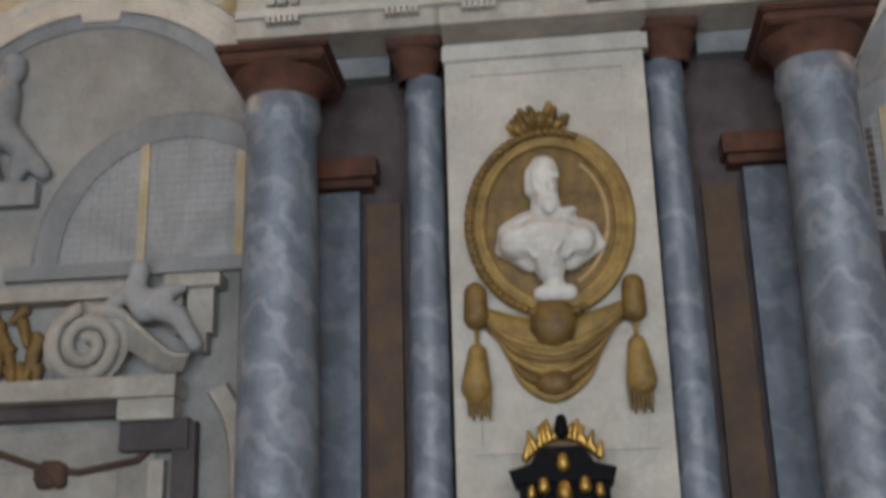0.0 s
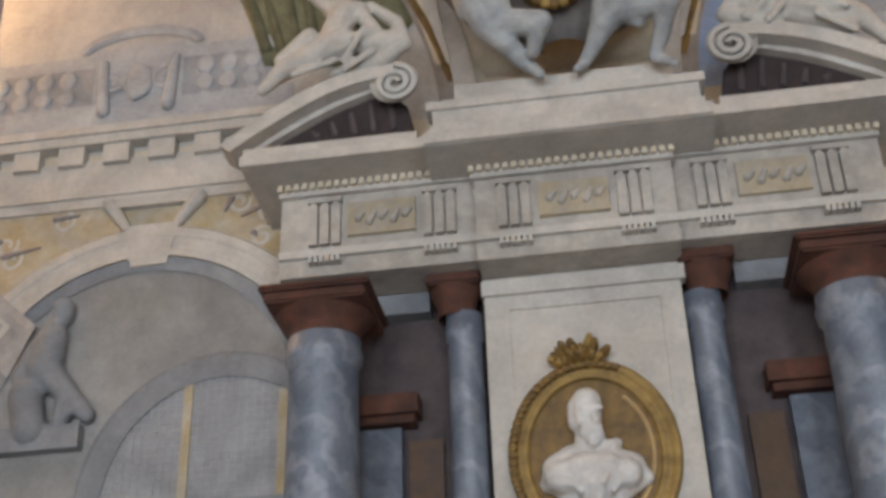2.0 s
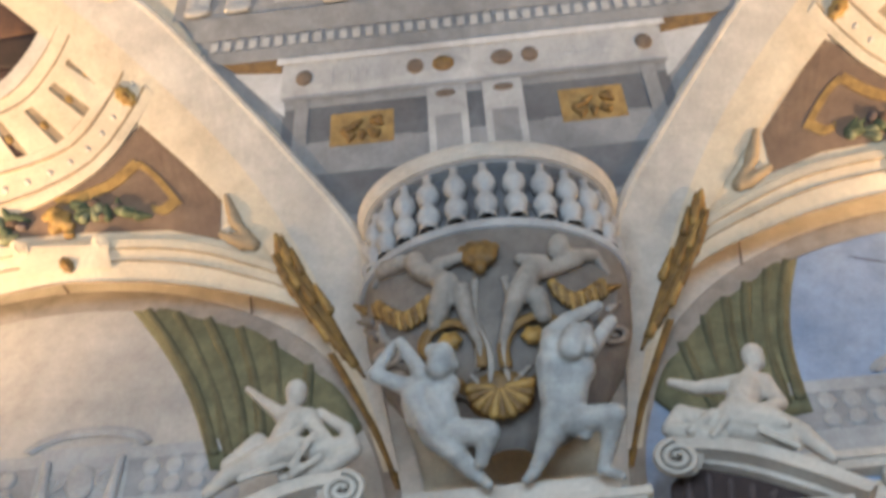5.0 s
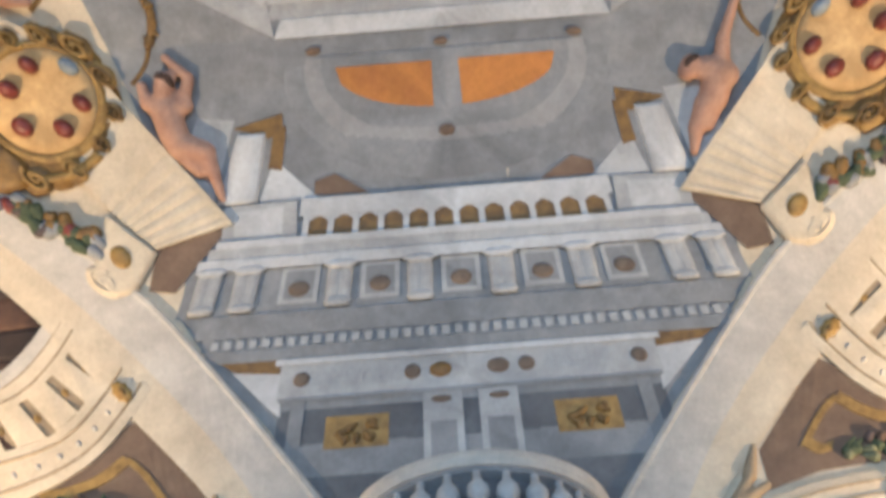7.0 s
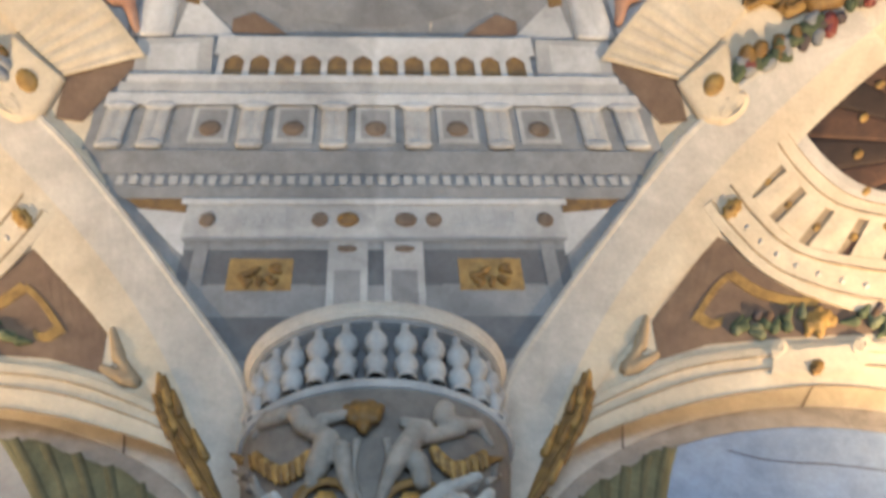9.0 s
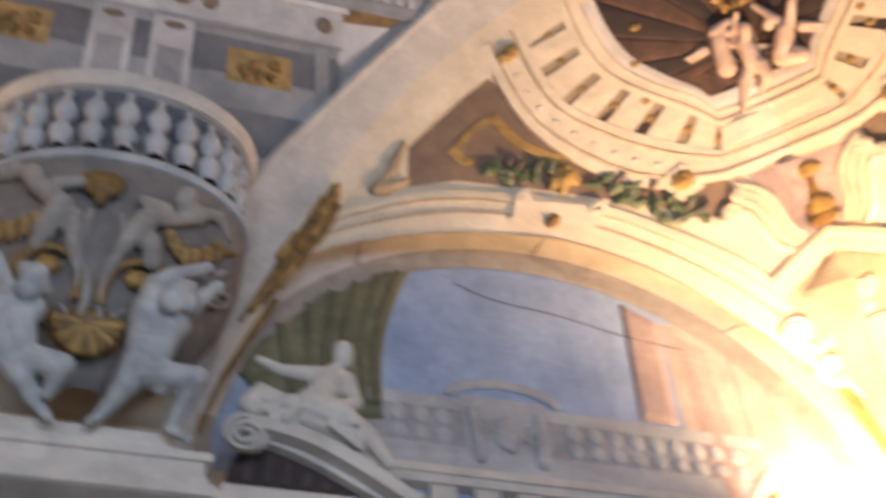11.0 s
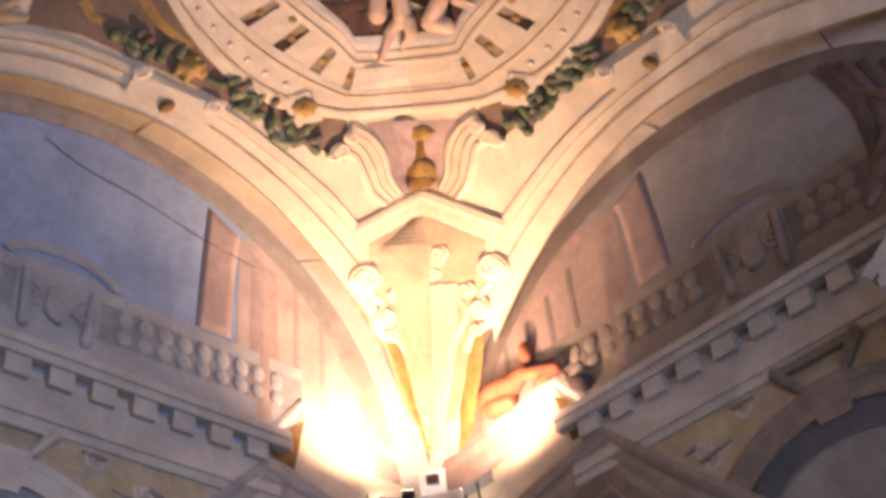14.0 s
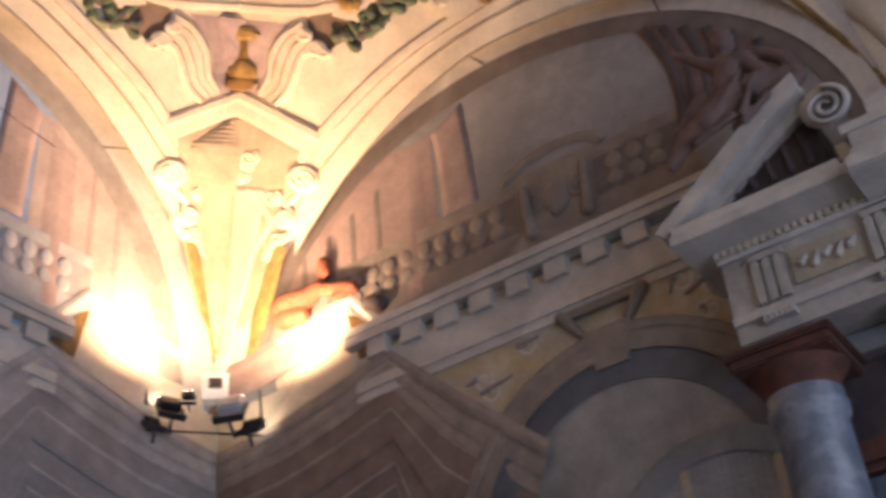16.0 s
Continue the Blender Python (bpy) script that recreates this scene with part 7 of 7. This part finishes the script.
def floodlight(ch, s, z, size, tilt, turn, label, body):
    """A flood lamp on its yoke, seen from below at (s, z) of the corner."""
    o = ch.at(s, z, -1.92)
    az = math.degrees(math.atan2(ch.fwd.x, ch.fwd.y))
    m = Matrix.Translation(o) @ Euler((0, 0, radians(-az + turn))).to_matrix().to_4x4() @ Euler((radians(tilt), 0, 0)).to_matrix().to_4x4() @ Matrix.Scale(size, 4)
    ro = root("floodlight", o, label, "floodlight", "corner floodlights")

    def put(bm):
        bmesh.ops.transform(bm, matrix=m, verts=bm.verts)
        return bm
    h = box(bmesh.new(), -0.10, 0.10, -0.05, 0.05, 0.04, 0.18)
    bmesh.ops.bevel(h, geom=h.edges[:], offset=0.015, segments=2, affect="EDGES")
    hs = part("housing", put(h), body, ro)
    part("glass", put(box(bmesh.new(), -0.085, 0.085, -0.035, 0.045, 0.181, 0.186)), LAMPGLOW, hs, "lit glass")
    for i in range(5):
        part("fin", put(box(bmesh.new(), -0.09 + 0.04 * i, -0.08 + 0.04 * i, -0.065, -0.05, 0.05, 0.16)), body, hs)
    for q in (-1, 1):
        part("yoke", put(box(bmesh.new(), q * 0.115 - 0.006, q * 0.115 + 0.006, -0.015, 0.015, -0.06, 0.12)), METAL, ro)
    part("foot", put(box(bmesh.new(), -0.12, 0.12, -0.03, 0.03, -0.072, -0.06)), METAL, ro)
    part("arm", put(capsule(bmesh.new(), (0, 0, -0.06), (0.02, 0.14, -0.10), 0.014, 0.014, None, 8)), METAL, ro)


def corner_lamps(az):
    """The lamps clamped to the cornice in the corner."""
    ch = Chart(az)
    floodlight(ch, -0.25, 4.67, 0.85, -35, 25, "dark floodlight tilted up at the vault", METAL)
    floodlight(ch, 0.06, 4.66, 0.95, -30, -20, "pale grey floodlight tilted up at the vault", METALWHITE)
    floodlight(ch, -0.34, 4.59, 0.7, -50, 35, "small black floodlight on the corner cornice", METAL)
    floodlight(ch, 0.17, 4.57, 0.75, -50, -30, "small black floodlight on the corner cornice", METAL)
    floodlight(ch, -0.16, 4.74, 0.45, -20, 0, "small black spotlight above the lamps", METAL)
    for s, z0, z1 in ((-0.38, 4.72, 4.86), (0.23, 4.64, 4.80)):
        solo("lamp_rod", capsule(bmesh.new(), ch.at(s, z0, -1.95), ch.at(s - 0.01, z1, -1.98), 0.012, 0.008, None, 8), METAL, "thin black rod beside the floodlights", "rod", "lamp rods")
    solo("lamp_bar", capsule(bmesh.new(), ch.at(-0.40, 4.565, -1.95), ch.at(0.24, 4.53, -1.95), 0.008, 0.008, None, 8), METAL, "dark metal bar that carries the floodlights", "bar", "lamp bars")
    solo("cable_knob", capsule(bmesh.new(), ch.at(0.36, 4.83, -2.05), ch.at(0.36, 4.86, -2.05), 0.03, 0.015, None, 8), METAL, "small black cable knob on the wall", "knob", "cable knobs")
    o = ch.at(-0.02, 4.81, -2.34)
    bx = root("control_box", o, "white control box with a black lens in the corner", "control box", "control boxes")
    m = Matrix.Translation(o) @ Euler((0, 0, radians(-az))).to_matrix().to_4x4()
    b = box(bmesh.new(), -0.10, 0.10, -0.05, 0.05, -0.11, 0.11)
    bmesh.ops.transform(b, matrix=m, verts=b.verts)
    part("case", b, METALWHITE, bx)
    b = box(bmesh.new(), -0.05, 0.05, -0.07, -0.05, -0.02, 0.06)
    bmesh.ops.transform(b, matrix=m, verts=b.verts)
    part("lens", b, METAL, bx, "black lens")


# ---- bust, gilt frame and cabinet on the north pavilion ----
def bust(az, x0):
    ch = Chart(az)
    a = Lifted(ch, 0.25)
    fr = root("oval_frame", ch.at(x0, 3.7, 0.25), "gilt oval frame with a crest and tasselled drapery below", "picture frame")
    part("ground", disc(bmesh.new(), a, x0 - 0.02, 3.70, 0.37, 0.45, 0.008, 0.0, 40, 3), GOLDDEEP, fr, "dark gold hollow")
    part("rim", ring(bmesh.new(), a, x0 - 0.02, 3.70, 0.36, 0.44, [(-0.03, 0.0), (-0.02, 0.04), (0.0, 0.05), (0.015, 0.03), (0.035, 0.035), (0.06, 0.07), (0.075, 0.06), (0.085, 0.0)], 56), GOLD, fr, smooth=True)
    for i in range(44):
        w = radians(70 + 220 * i / 43)
        s, z = x0 - 0.02 + 0.425 * math.cos(w), 3.70 + 0.50 * math.sin(w)
        part("bead", capsule(bmesh.new(), a(s, z, 0.06), a(s + 0.01, z, 0.06), 0.02, 0.02, None, 6), GOLDDEEP, fr, smooth=True)
    # highlight on one side of the rim, drawn as a pale gold arc
    part("rim_highlight", ribbon(bmesh.new(), a, ellipse(x0 - 0.02, 3.70, 0.30, 0.37, -65, 55), [(-0.012, 0.01), (0, 0.03), (0.012, 0.01)], 24), FIELDGOLD, fr, "pale gold highlight inside the rim", smooth=True)
    rnd = random.Random(2)
    for i in range(26):
        w = rnd.uniform(0, math.pi)
        r = rnd.uniform(0.02, 0.13)
        part("crest_leaf", capsule(bmesh.new(), a(x0 - 0.03 + r * 1.2 * math.cos(w), 4.21 + r * 0.95 * math.sin(w), 0.05), a(x0 - 0.03 + r * 1.45 * math.cos(w), 4.225 + r * 1.2 * math.sin(w), 0.08), 0.03, 0.018, None, 7), rnd.choice((GOLD, GOLDDEEP)), fr, smooth=True)
    for k in range(5):
        dr = bmesh.new()
        d = 0.055 * k
        loft(dr, a, [(x0 - 0.42 + 0.03 * k, 3.26 - d * 0.8), (x0 - 0.26 + 0.012 * k, 3.12 - d), (x0 - 0.04, 3.06 - d * 1.15), (x0 + 0.18 - 0.012 * k, 3.12 - d), (x0 + 0.36 - 0.03 * k, 3.26 - d * 0.8)], [(x0 - 0.40 + 0.03 * k, 3.20 - d * 0.8), (x0 - 0.25 + 0.012 * k, 3.055 - d), (x0 - 0.04, 2.995 - d * 1.15), (x0 + 0.17 - 0.012 * k, 3.055 - d), (x0 + 0.34 - 0.03 * k, 3.20 - d * 0.8)], [(0, 0.01), (0.3, 0.06 - 0.004 * k), (0.7, 0.06 - 0.004 * k), (1, 0.01)], 20)
        part("drapery_fold", dr, (GOLD, GOLDDEEP)[k % 2], fr, smooth=True)
    part("drapery_body", loft(bmesh.new(), a, [(x0 - 0.42, 3.27), (x0 - 0.2, 3.20), (x0 - 0.04, 3.18), (x0 + 0.14, 3.20), (x0 + 0.36, 3.27)], [(x0 - 0.40, 3.16), (x0 - 0.24, 3.0), (x0 - 0.05, 2.86), (x0 + 0.16, 3.02), (x0 + 0.34, 3.16)], [(0, 0.01), (0.2, 0.03), (0.8, 0.035), (1, 0.01)], 24), GOLD, fr, "gold cloth", smooth=True)
    part("corbel", disc(bmesh.new(), a, x0 - 0.03, 3.16, 0.12, 0.13, 0.06, 0.05, 20, 3, 0.05, 9), GOLDDEEP, fr, smooth=True)
    part("corbel_tip", disc(bmesh.new(), a, x0 - 0.04, 2.85, 0.10, 0.07, 0.04, 0.04, 16, 3), GOLDDEEP, fr, smooth=True)
    for sg in (-1, 1):
        s = x0 - 0.02 + sg * 0.40
        kn = part("knot", capsule(bmesh.new(), a(s, 3.33, 0.05), a(s, 3.20, 0.05), 0.055, 0.06), GOLDDEEP, fr, smooth=True)
        part("cord", capsule(bmesh.new(), a(s, 3.20, 0.03), a(s, 3.08, 0.03), 0.012, 0.012, None, 6), GOLD, fr)
        t = part("tassel", capsule(bmesh.new(), a(s, 3.02, 0.04), a(s + 0.01 * sg, 2.84, 0.04), 0.045, 0.075), GOLD, fr, smooth=True)
        for i in range(6):
            part("fringe", capsule(bmesh.new(), a(s - 0.05 + 0.02 * i, 2.82, 0.05), a(s - 0.05 + 0.02 * i, 2.70 - 0.02 * (i % 2), 0.04), 0.016, 0.006, None, 6), GOLDDEEP, t)
    b = Lifted(ch, 0.31)
    body = limbs(b, [((x0 - 0.20, 3.59, 0.03, 0.085), (x0 + 0.12, 3.585, 0.03, 0.085)), ((x0 - 0.10, 3.62, 0.05, 0.085), (x0 + 0.03, 3.62, 0.05, 0.085)), ((-0.07, 3.98, 0.02, 0.078), (-0.07, 3.89, 0.03, 0.074)), ((-0.11, 3.96, 0.0, 0.06), (-0.12, 3.88, 0.0, 0.055)), ((-0.04, 3.83, 0.07, 0.045), (-0.05, 3.77, 0.07, 0.034)), ((-0.07, 3.82, 0.05, 0.05), (-0.03, 3.80, 0.07, 0.04)), ((-0.04, 3.92, 0.10, 0.016), (-0.03, 3.88, 0.115, 0.02)), ((-0.09, 3.95, 0.09, 0.018), (-0.00, 3.95, 0.085, 0.018)), ((-0.09, 3.86, 0.085, 0.022), (-0.08, 3.84, 0.08, 0.02)), ((-0.13, 3.90, 0.03, 0.018), (-0.13, 3.87, 0.03, 0.016)), ((-0.06, 3.85, 0.10, 0.012), (-0.01, 3.85, 0.095, 0.012)),
                     ((-0.09, 3.80, 0.0, 0.055), (-0.09, 3.72, 0.0, 0.06)), ((-0.13, 3.71, 0.03, 0.03), (-0.05, 3.67, 0.07, 0.024)), ((0.01, 3.74, 0.04, 0.03), (0.07, 3.75, 0.03, 0.026)), ((0.06, 3.75, 0.04, 0.024), (-0.02, 3.67, 0.08, 0.022)),
                     ((-0.16, 3.68, 0.0, 0.075), (-0.25, 3.63, -0.02, 0.075)), ((-0.00, 3.66, 0.0, 0.075), (0.13, 3.62, -0.02, 0.07)), ((-0.26, 3.62, -0.02, 0.06), (-0.29, 3.56, -0.03, 0.05)), ((0.14, 3.61, -0.02, 0.06), (0.19, 3.56, -0.03, 0.045)), ((-0.28, 3.56, -0.03, 0.045), (-0.16, 3.48, -0.01, 0.055)), ((0.18, 3.55, -0.03, 0.04), (0.05, 3.48, -0.01, 0.055)),
                     ((-0.18, 3.59, 0.03, 0.09), (0.05, 3.58, 0.03, 0.085)), ((-0.07, 3.55, 0.04, 0.10), (-0.06, 3.44, 0.01, 0.075)), ((-0.06, 3.64, 0.12, 0.012), (-0.05, 3.46, 0.09, 0.012)), ((-0.15, 3.64, 0.10, 0.018), (-0.08, 3.55, 0.125, 0.014)), ((0.04, 3.65, 0.09, 0.018), (-0.02, 3.55, 0.125, 0.014)), ((-0.21, 3.62, 0.07, 0.018), (-0.14, 3.51, 0.10, 0.014)), ((0.11, 3.61, 0.06, 0.016), (0.03, 3.50, 0.09, 0.014)),
                     ((-0.04, 3.40, 0.0, 0.045), (-0.04, 3.36, 0.0, 0.05)), ((-0.11, 3.31, 0.0, 0.042), (0.03, 3.31, 0.0, 0.042))])
    organic(solo("marble_bust", body, WHITE, "white marble bust of a draped shape in the oval frame", "statue"), 0.009, 2)


def cabinet(az, x0):
    ch = Chart(az)
    a = Lifted(ch, 0.25)
    cb = root("ebony_cabinet", ch.at(x0 - 0.02, 0, 0.4), "black ebony cabinet crest with gilt bronze ornaments", "cabinet")
    part("case", block(bmesh.new(), ch, x0 - 0.24, x0 + 0.20, 0.0, 2.40, 0.48, 0.25), EBONY, cb)
    part("cornice", prism(bmesh.new(), ch, [(x0 - 0.27, 2.36), (x0 + 0.22, 2.36), (x0 + 0.24, 2.42), (x0 + 0.13, 2.45), (x0 + 0.08, 2.53), (x0 - 0.13, 2.53), (x0 - 0.18, 2.45), (x0 - 0.29, 2.42)], 0.52, 0.25), EBONY, cb)
    rnd = random.Random(6)
    for i in range(16):
        s = x0 - 0.20 + 0.36 * i / 15
        h = 2.53 + 0.10 * math.sin(math.pi * i / 15)
        part("gilt_leaf", capsule(bmesh.new(), ch.at(s, h - 0.05, 0.45), ch.at(s + rnd.uniform(-0.03, 0.03), h + rnd.uniform(0.0, 0.05), 0.45), 0.022, 0.010, None, 6), GILT, cb, smooth=True)
    part("urn", capsule(bmesh.new(), ch.at(x0 - 0.02, 2.60, 0.46), ch.at(x0 - 0.02, 2.66, 0.46), 0.035, 0.025), EBONY, cb, smooth=True)
    for s, z, r in ((-0.12, 2.33, 0.03), (0.08, 2.33, 0.03), (-0.02, 2.44, 0.035), (-0.02, 2.30, 0.04), (-0.18, 2.30, 0.022), (0.15, 2.30, 0.022)):
        part("gilt_mount", capsule(bmesh.new(), ch.at(x0 + s, z, 0.53), ch.at(x0 + s, z + 0.03, 0.53), r, r * 0.8, None, 8), GILT, cb, smooth=True)


DULLSTONE = material("dull cream stone paint", (0.44, 0.41, 0.375), (0.33, 0.31, 0.285), scale=4)
DOORPAINT = material("dull door paint", (0.36, 0.34, 0.315), (0.27, 0.255, 0.24), scale=3)
SHADE = material("dark purple brown shade", (0.085, 0.075, 0.08), (0.06, 0.052, 0.056), scale=6)


def door_case(az, sg):
    """Scrolled pediment over a door painted below the arch window."""
    ch = Chart(az, False, sg)
    dc = root("door_pediment", ch.at(2.5, 2.7, 0.1), "cream scrolled pediment over a painted door", "pediment")
    part("cornice", block(bmesh.new(), ch, 2.02, 3.25, 2.88, 2.99, 0.20), DULLSTONE, dc)
    # shadow under the cornice, laid on as a dark brown band
    part("soffit_shadow", block(bmesh.new(), ch, 2.32, 3.25, 2.78, 2.88, 0.08), BROWN, dc, "dark brown shadow band")
    part("cornice_end", block(bmesh.new(), ch, 2.02, 2.32, 2.76, 2.88, 0.16), DULLSTONE, dc)
    v = bmesh.new()
    disc(v, Lifted(ch, 0.1), 2.51, 3.17, 0.235, 0.235, 0.03)
    spiral(v, Lifted(ch, 0.1), 2.51, 3.17, 0.205, 0.03, 2.1, 0.075, 0.10, -1, 80)
    part("volute", v, DULLSTONE, dc, smooth=True)
    part("scroll_tail", loft(bmesh.new(), Lifted(ch, 0.08), [(2.51, 3.40), (2.36, 3.39), (2.20, 3.25), (2.05, 3.12), (1.94, 3.10)], [(2.42, 3.18), (2.30, 3.14), (2.18, 3.06), (2.08, 3.0), (1.98, 3.0)], [(0, 0.02), (0.12, 0.10), (0.3, 0.09), (0.4, 0.05), (1, 0.04)], 24), DULLSTONE, dc, smooth=True)
    part("side_block", block(bmesh.new(), ch, 1.83, 1.96, 3.2, 3.5, 0.1), DULLSTONE, dc)
    part("side_cap", block(bmesh.new(), ch, 1.80, 2.10, 3.46, 3.53, 0.14), DULLSTONE, dc)
    # shadows under the cornice end and beside the column, built as dark blocks
    part("cornice_shadow", block(bmesh.new(), ch, 1.94, 2.30, 2.60, 2.76, 0.10), SHADE, dc, "dark purple brown shade under the cornice")
    part("side_shade", block(bmesh.new(), ch, 1.90, 2.02, 0.0, 2.74, 0.08), SHADE, dc, "dark shade beside the door")
    part("side_jamb", ribbon(bmesh.new(), ch, polyline([(1.62, 0.0), (1.64, 1.4), (1.66, 2.3), (1.70, 2.70), (1.80, 2.90)]), [(-0.05, 0.02), (-0.04, 0.07), (0.05, 0.07), (0.07, 0.02)], 24), DULLSTONE, dc, "cream jamb beside the column")
    for i in range(3):
        part("bracket", block(bmesh.new(), ch, 1.86 + 0.07 * i, 1.90 + 0.07 * i, 3.10 + 0.05 * i, 3.46, 0.09), DULLSTONE, dc)
    sh = solo("shelf", block(bmesh.new(), ch, 2.3, 3.3, 3.42, 3.50, 0.13), DULLSTONE, "cream painted shelf above gilt trophies", "shelf")
    tr = root("gilt_trophy", ch(2.95, 3.0, 0.05), "dark gilt trophies heaped beneath the shelf", "trophy")
    rnd = random.Random(9)
    for i in range(22):
        s, z = rnd.uniform(2.76, 3.15), rnd.uniform(3.02, 3.38)
        part("piece", capsule(bmesh.new(), ch(s, z, 0.04), ch(s + rnd.uniform(-0.06, 0.06), z - rnd.uniform(0.05, 0.14), 0.06), 0.035, 0.02, None, 7), GOLDDEEP, tr, smooth=True)
    st = limbs(Lifted(ch, 0.14), [((2.24, 3.56, 0, 0.06), (2.24, 3.54, 0, 0.06)), ((2.26, 3.45, 0, 0.07), (2.20, 3.35, 0, 0.08)), ((2.30, 3.45, 0, 0.045), (2.40, 3.36, 0, 0.04)), ((2.15, 3.36, 0, 0.07), (2.02, 3.30, 0, 0.06)), ((2.02, 3.30, 0, 0.055), (1.92, 3.14, 0, 0.045)), ((2.12, 3.42, 0, 0.05), (2.0, 3.45, 0, 0.03))])
    organic(solo("stone_figure", st, GREYMID, "grey stone statue seated on the scrolled pediment", "statue"), 0.018, 3)
    fg = limbs(Lifted(ch, 0.05), [((3.04, 4.84, 0, 0.07), (3.04, 4.8, 0, 0.07)), ((3.08, 4.66, 0, 0.09), (3.1, 4.46, 0, 0.10)), ((3.1, 4.46, 0, 0.09), (2.95, 4.3, 0, 0.07)), ((2.95, 4.3, 0, 0.06), (2.98, 4.12, 0, 0.05)), ((3.16, 4.6, 0, 0.06), (3.26, 4.42, 0, 0.05)), ((2.9, 4.25, 0, 0.06), (2.82, 4.16, 0, 0.05)), ((3.2, 4.3, 0, 0.1), (3.15, 4.1, 0, 0.1))])
    organic(solo("niche_statue", fg, GREY, "grey statue perched at the side of the niche", "statue"), 0.02, 3)
    ld = solo("niche_ledge", block(bmesh.new(), ch, 2.86, 3.5, 3.98, 4.12, 0.08), GREY, "grey stone ledge under the niche statue", "ledge")
    pn = root("painted_door", ch.at(2.7, 0, 0.05), "pale panelled door painted under the scrolled pediment", "door")
    part("panel", rect(bmesh.new(), ch, 2.1, 3.3, 0.2, 2.72, 0.03), DOORPAINT, pn)
    part("stile", block(bmesh.new(), ch, 2.06, 2.14, 0.2, 2.55, 0.07), DULLSTONE, pn)
    part("inset", rect(bmesh.new(), ch, 2.3, 3.2, 0.4, 2.5, 0.038), DULLSTONE, pn)
    sw = bmesh.new()
    for a, b in zip([(3.2, 2.72), (2.9, 2.60), (2.70, 2.53), (2.5, 2.50), (2.2, 2.55)], [(2.9, 2.60), (2.70, 2.53), (2.5, 2.50), (2.2, 2.55), (2.14, 2.6)]):
        capsule(sw, ch(a[0], a[1], 0.05), ch(b[0], b[1], 0.05), 0.018, 0.018, None, 6)
    for i in range(9):
        capsule(sw, ch(2.60 + 0.03 * (i % 4), 2.46 + 0.03 * (i % 3), 0.06), ch(2.62 + 0.03 * (i % 4), 2.48 + 0.03 * (i % 3), 0.07), 0.04, 0.03, None, 6)
    part("swag", sw, SHELL, pn, "brown painted swag", smooth=True)


giants(0)
carved_bowl(0)
for az, sg, ds in ((0, -1, 0), (0, 1, 0), (90, -1, 0.16)):
    recliner(az, sg, ds)
    lunette_scene(az, sg, ds)
    corner_pier(az, sg, ds)
corner_pier(270, 1, 0)
for az in (45, -45):
    corner_lamps(az)
bust(0, -0.03)
cabinet(0, -0.03)
door_case(0, -1)
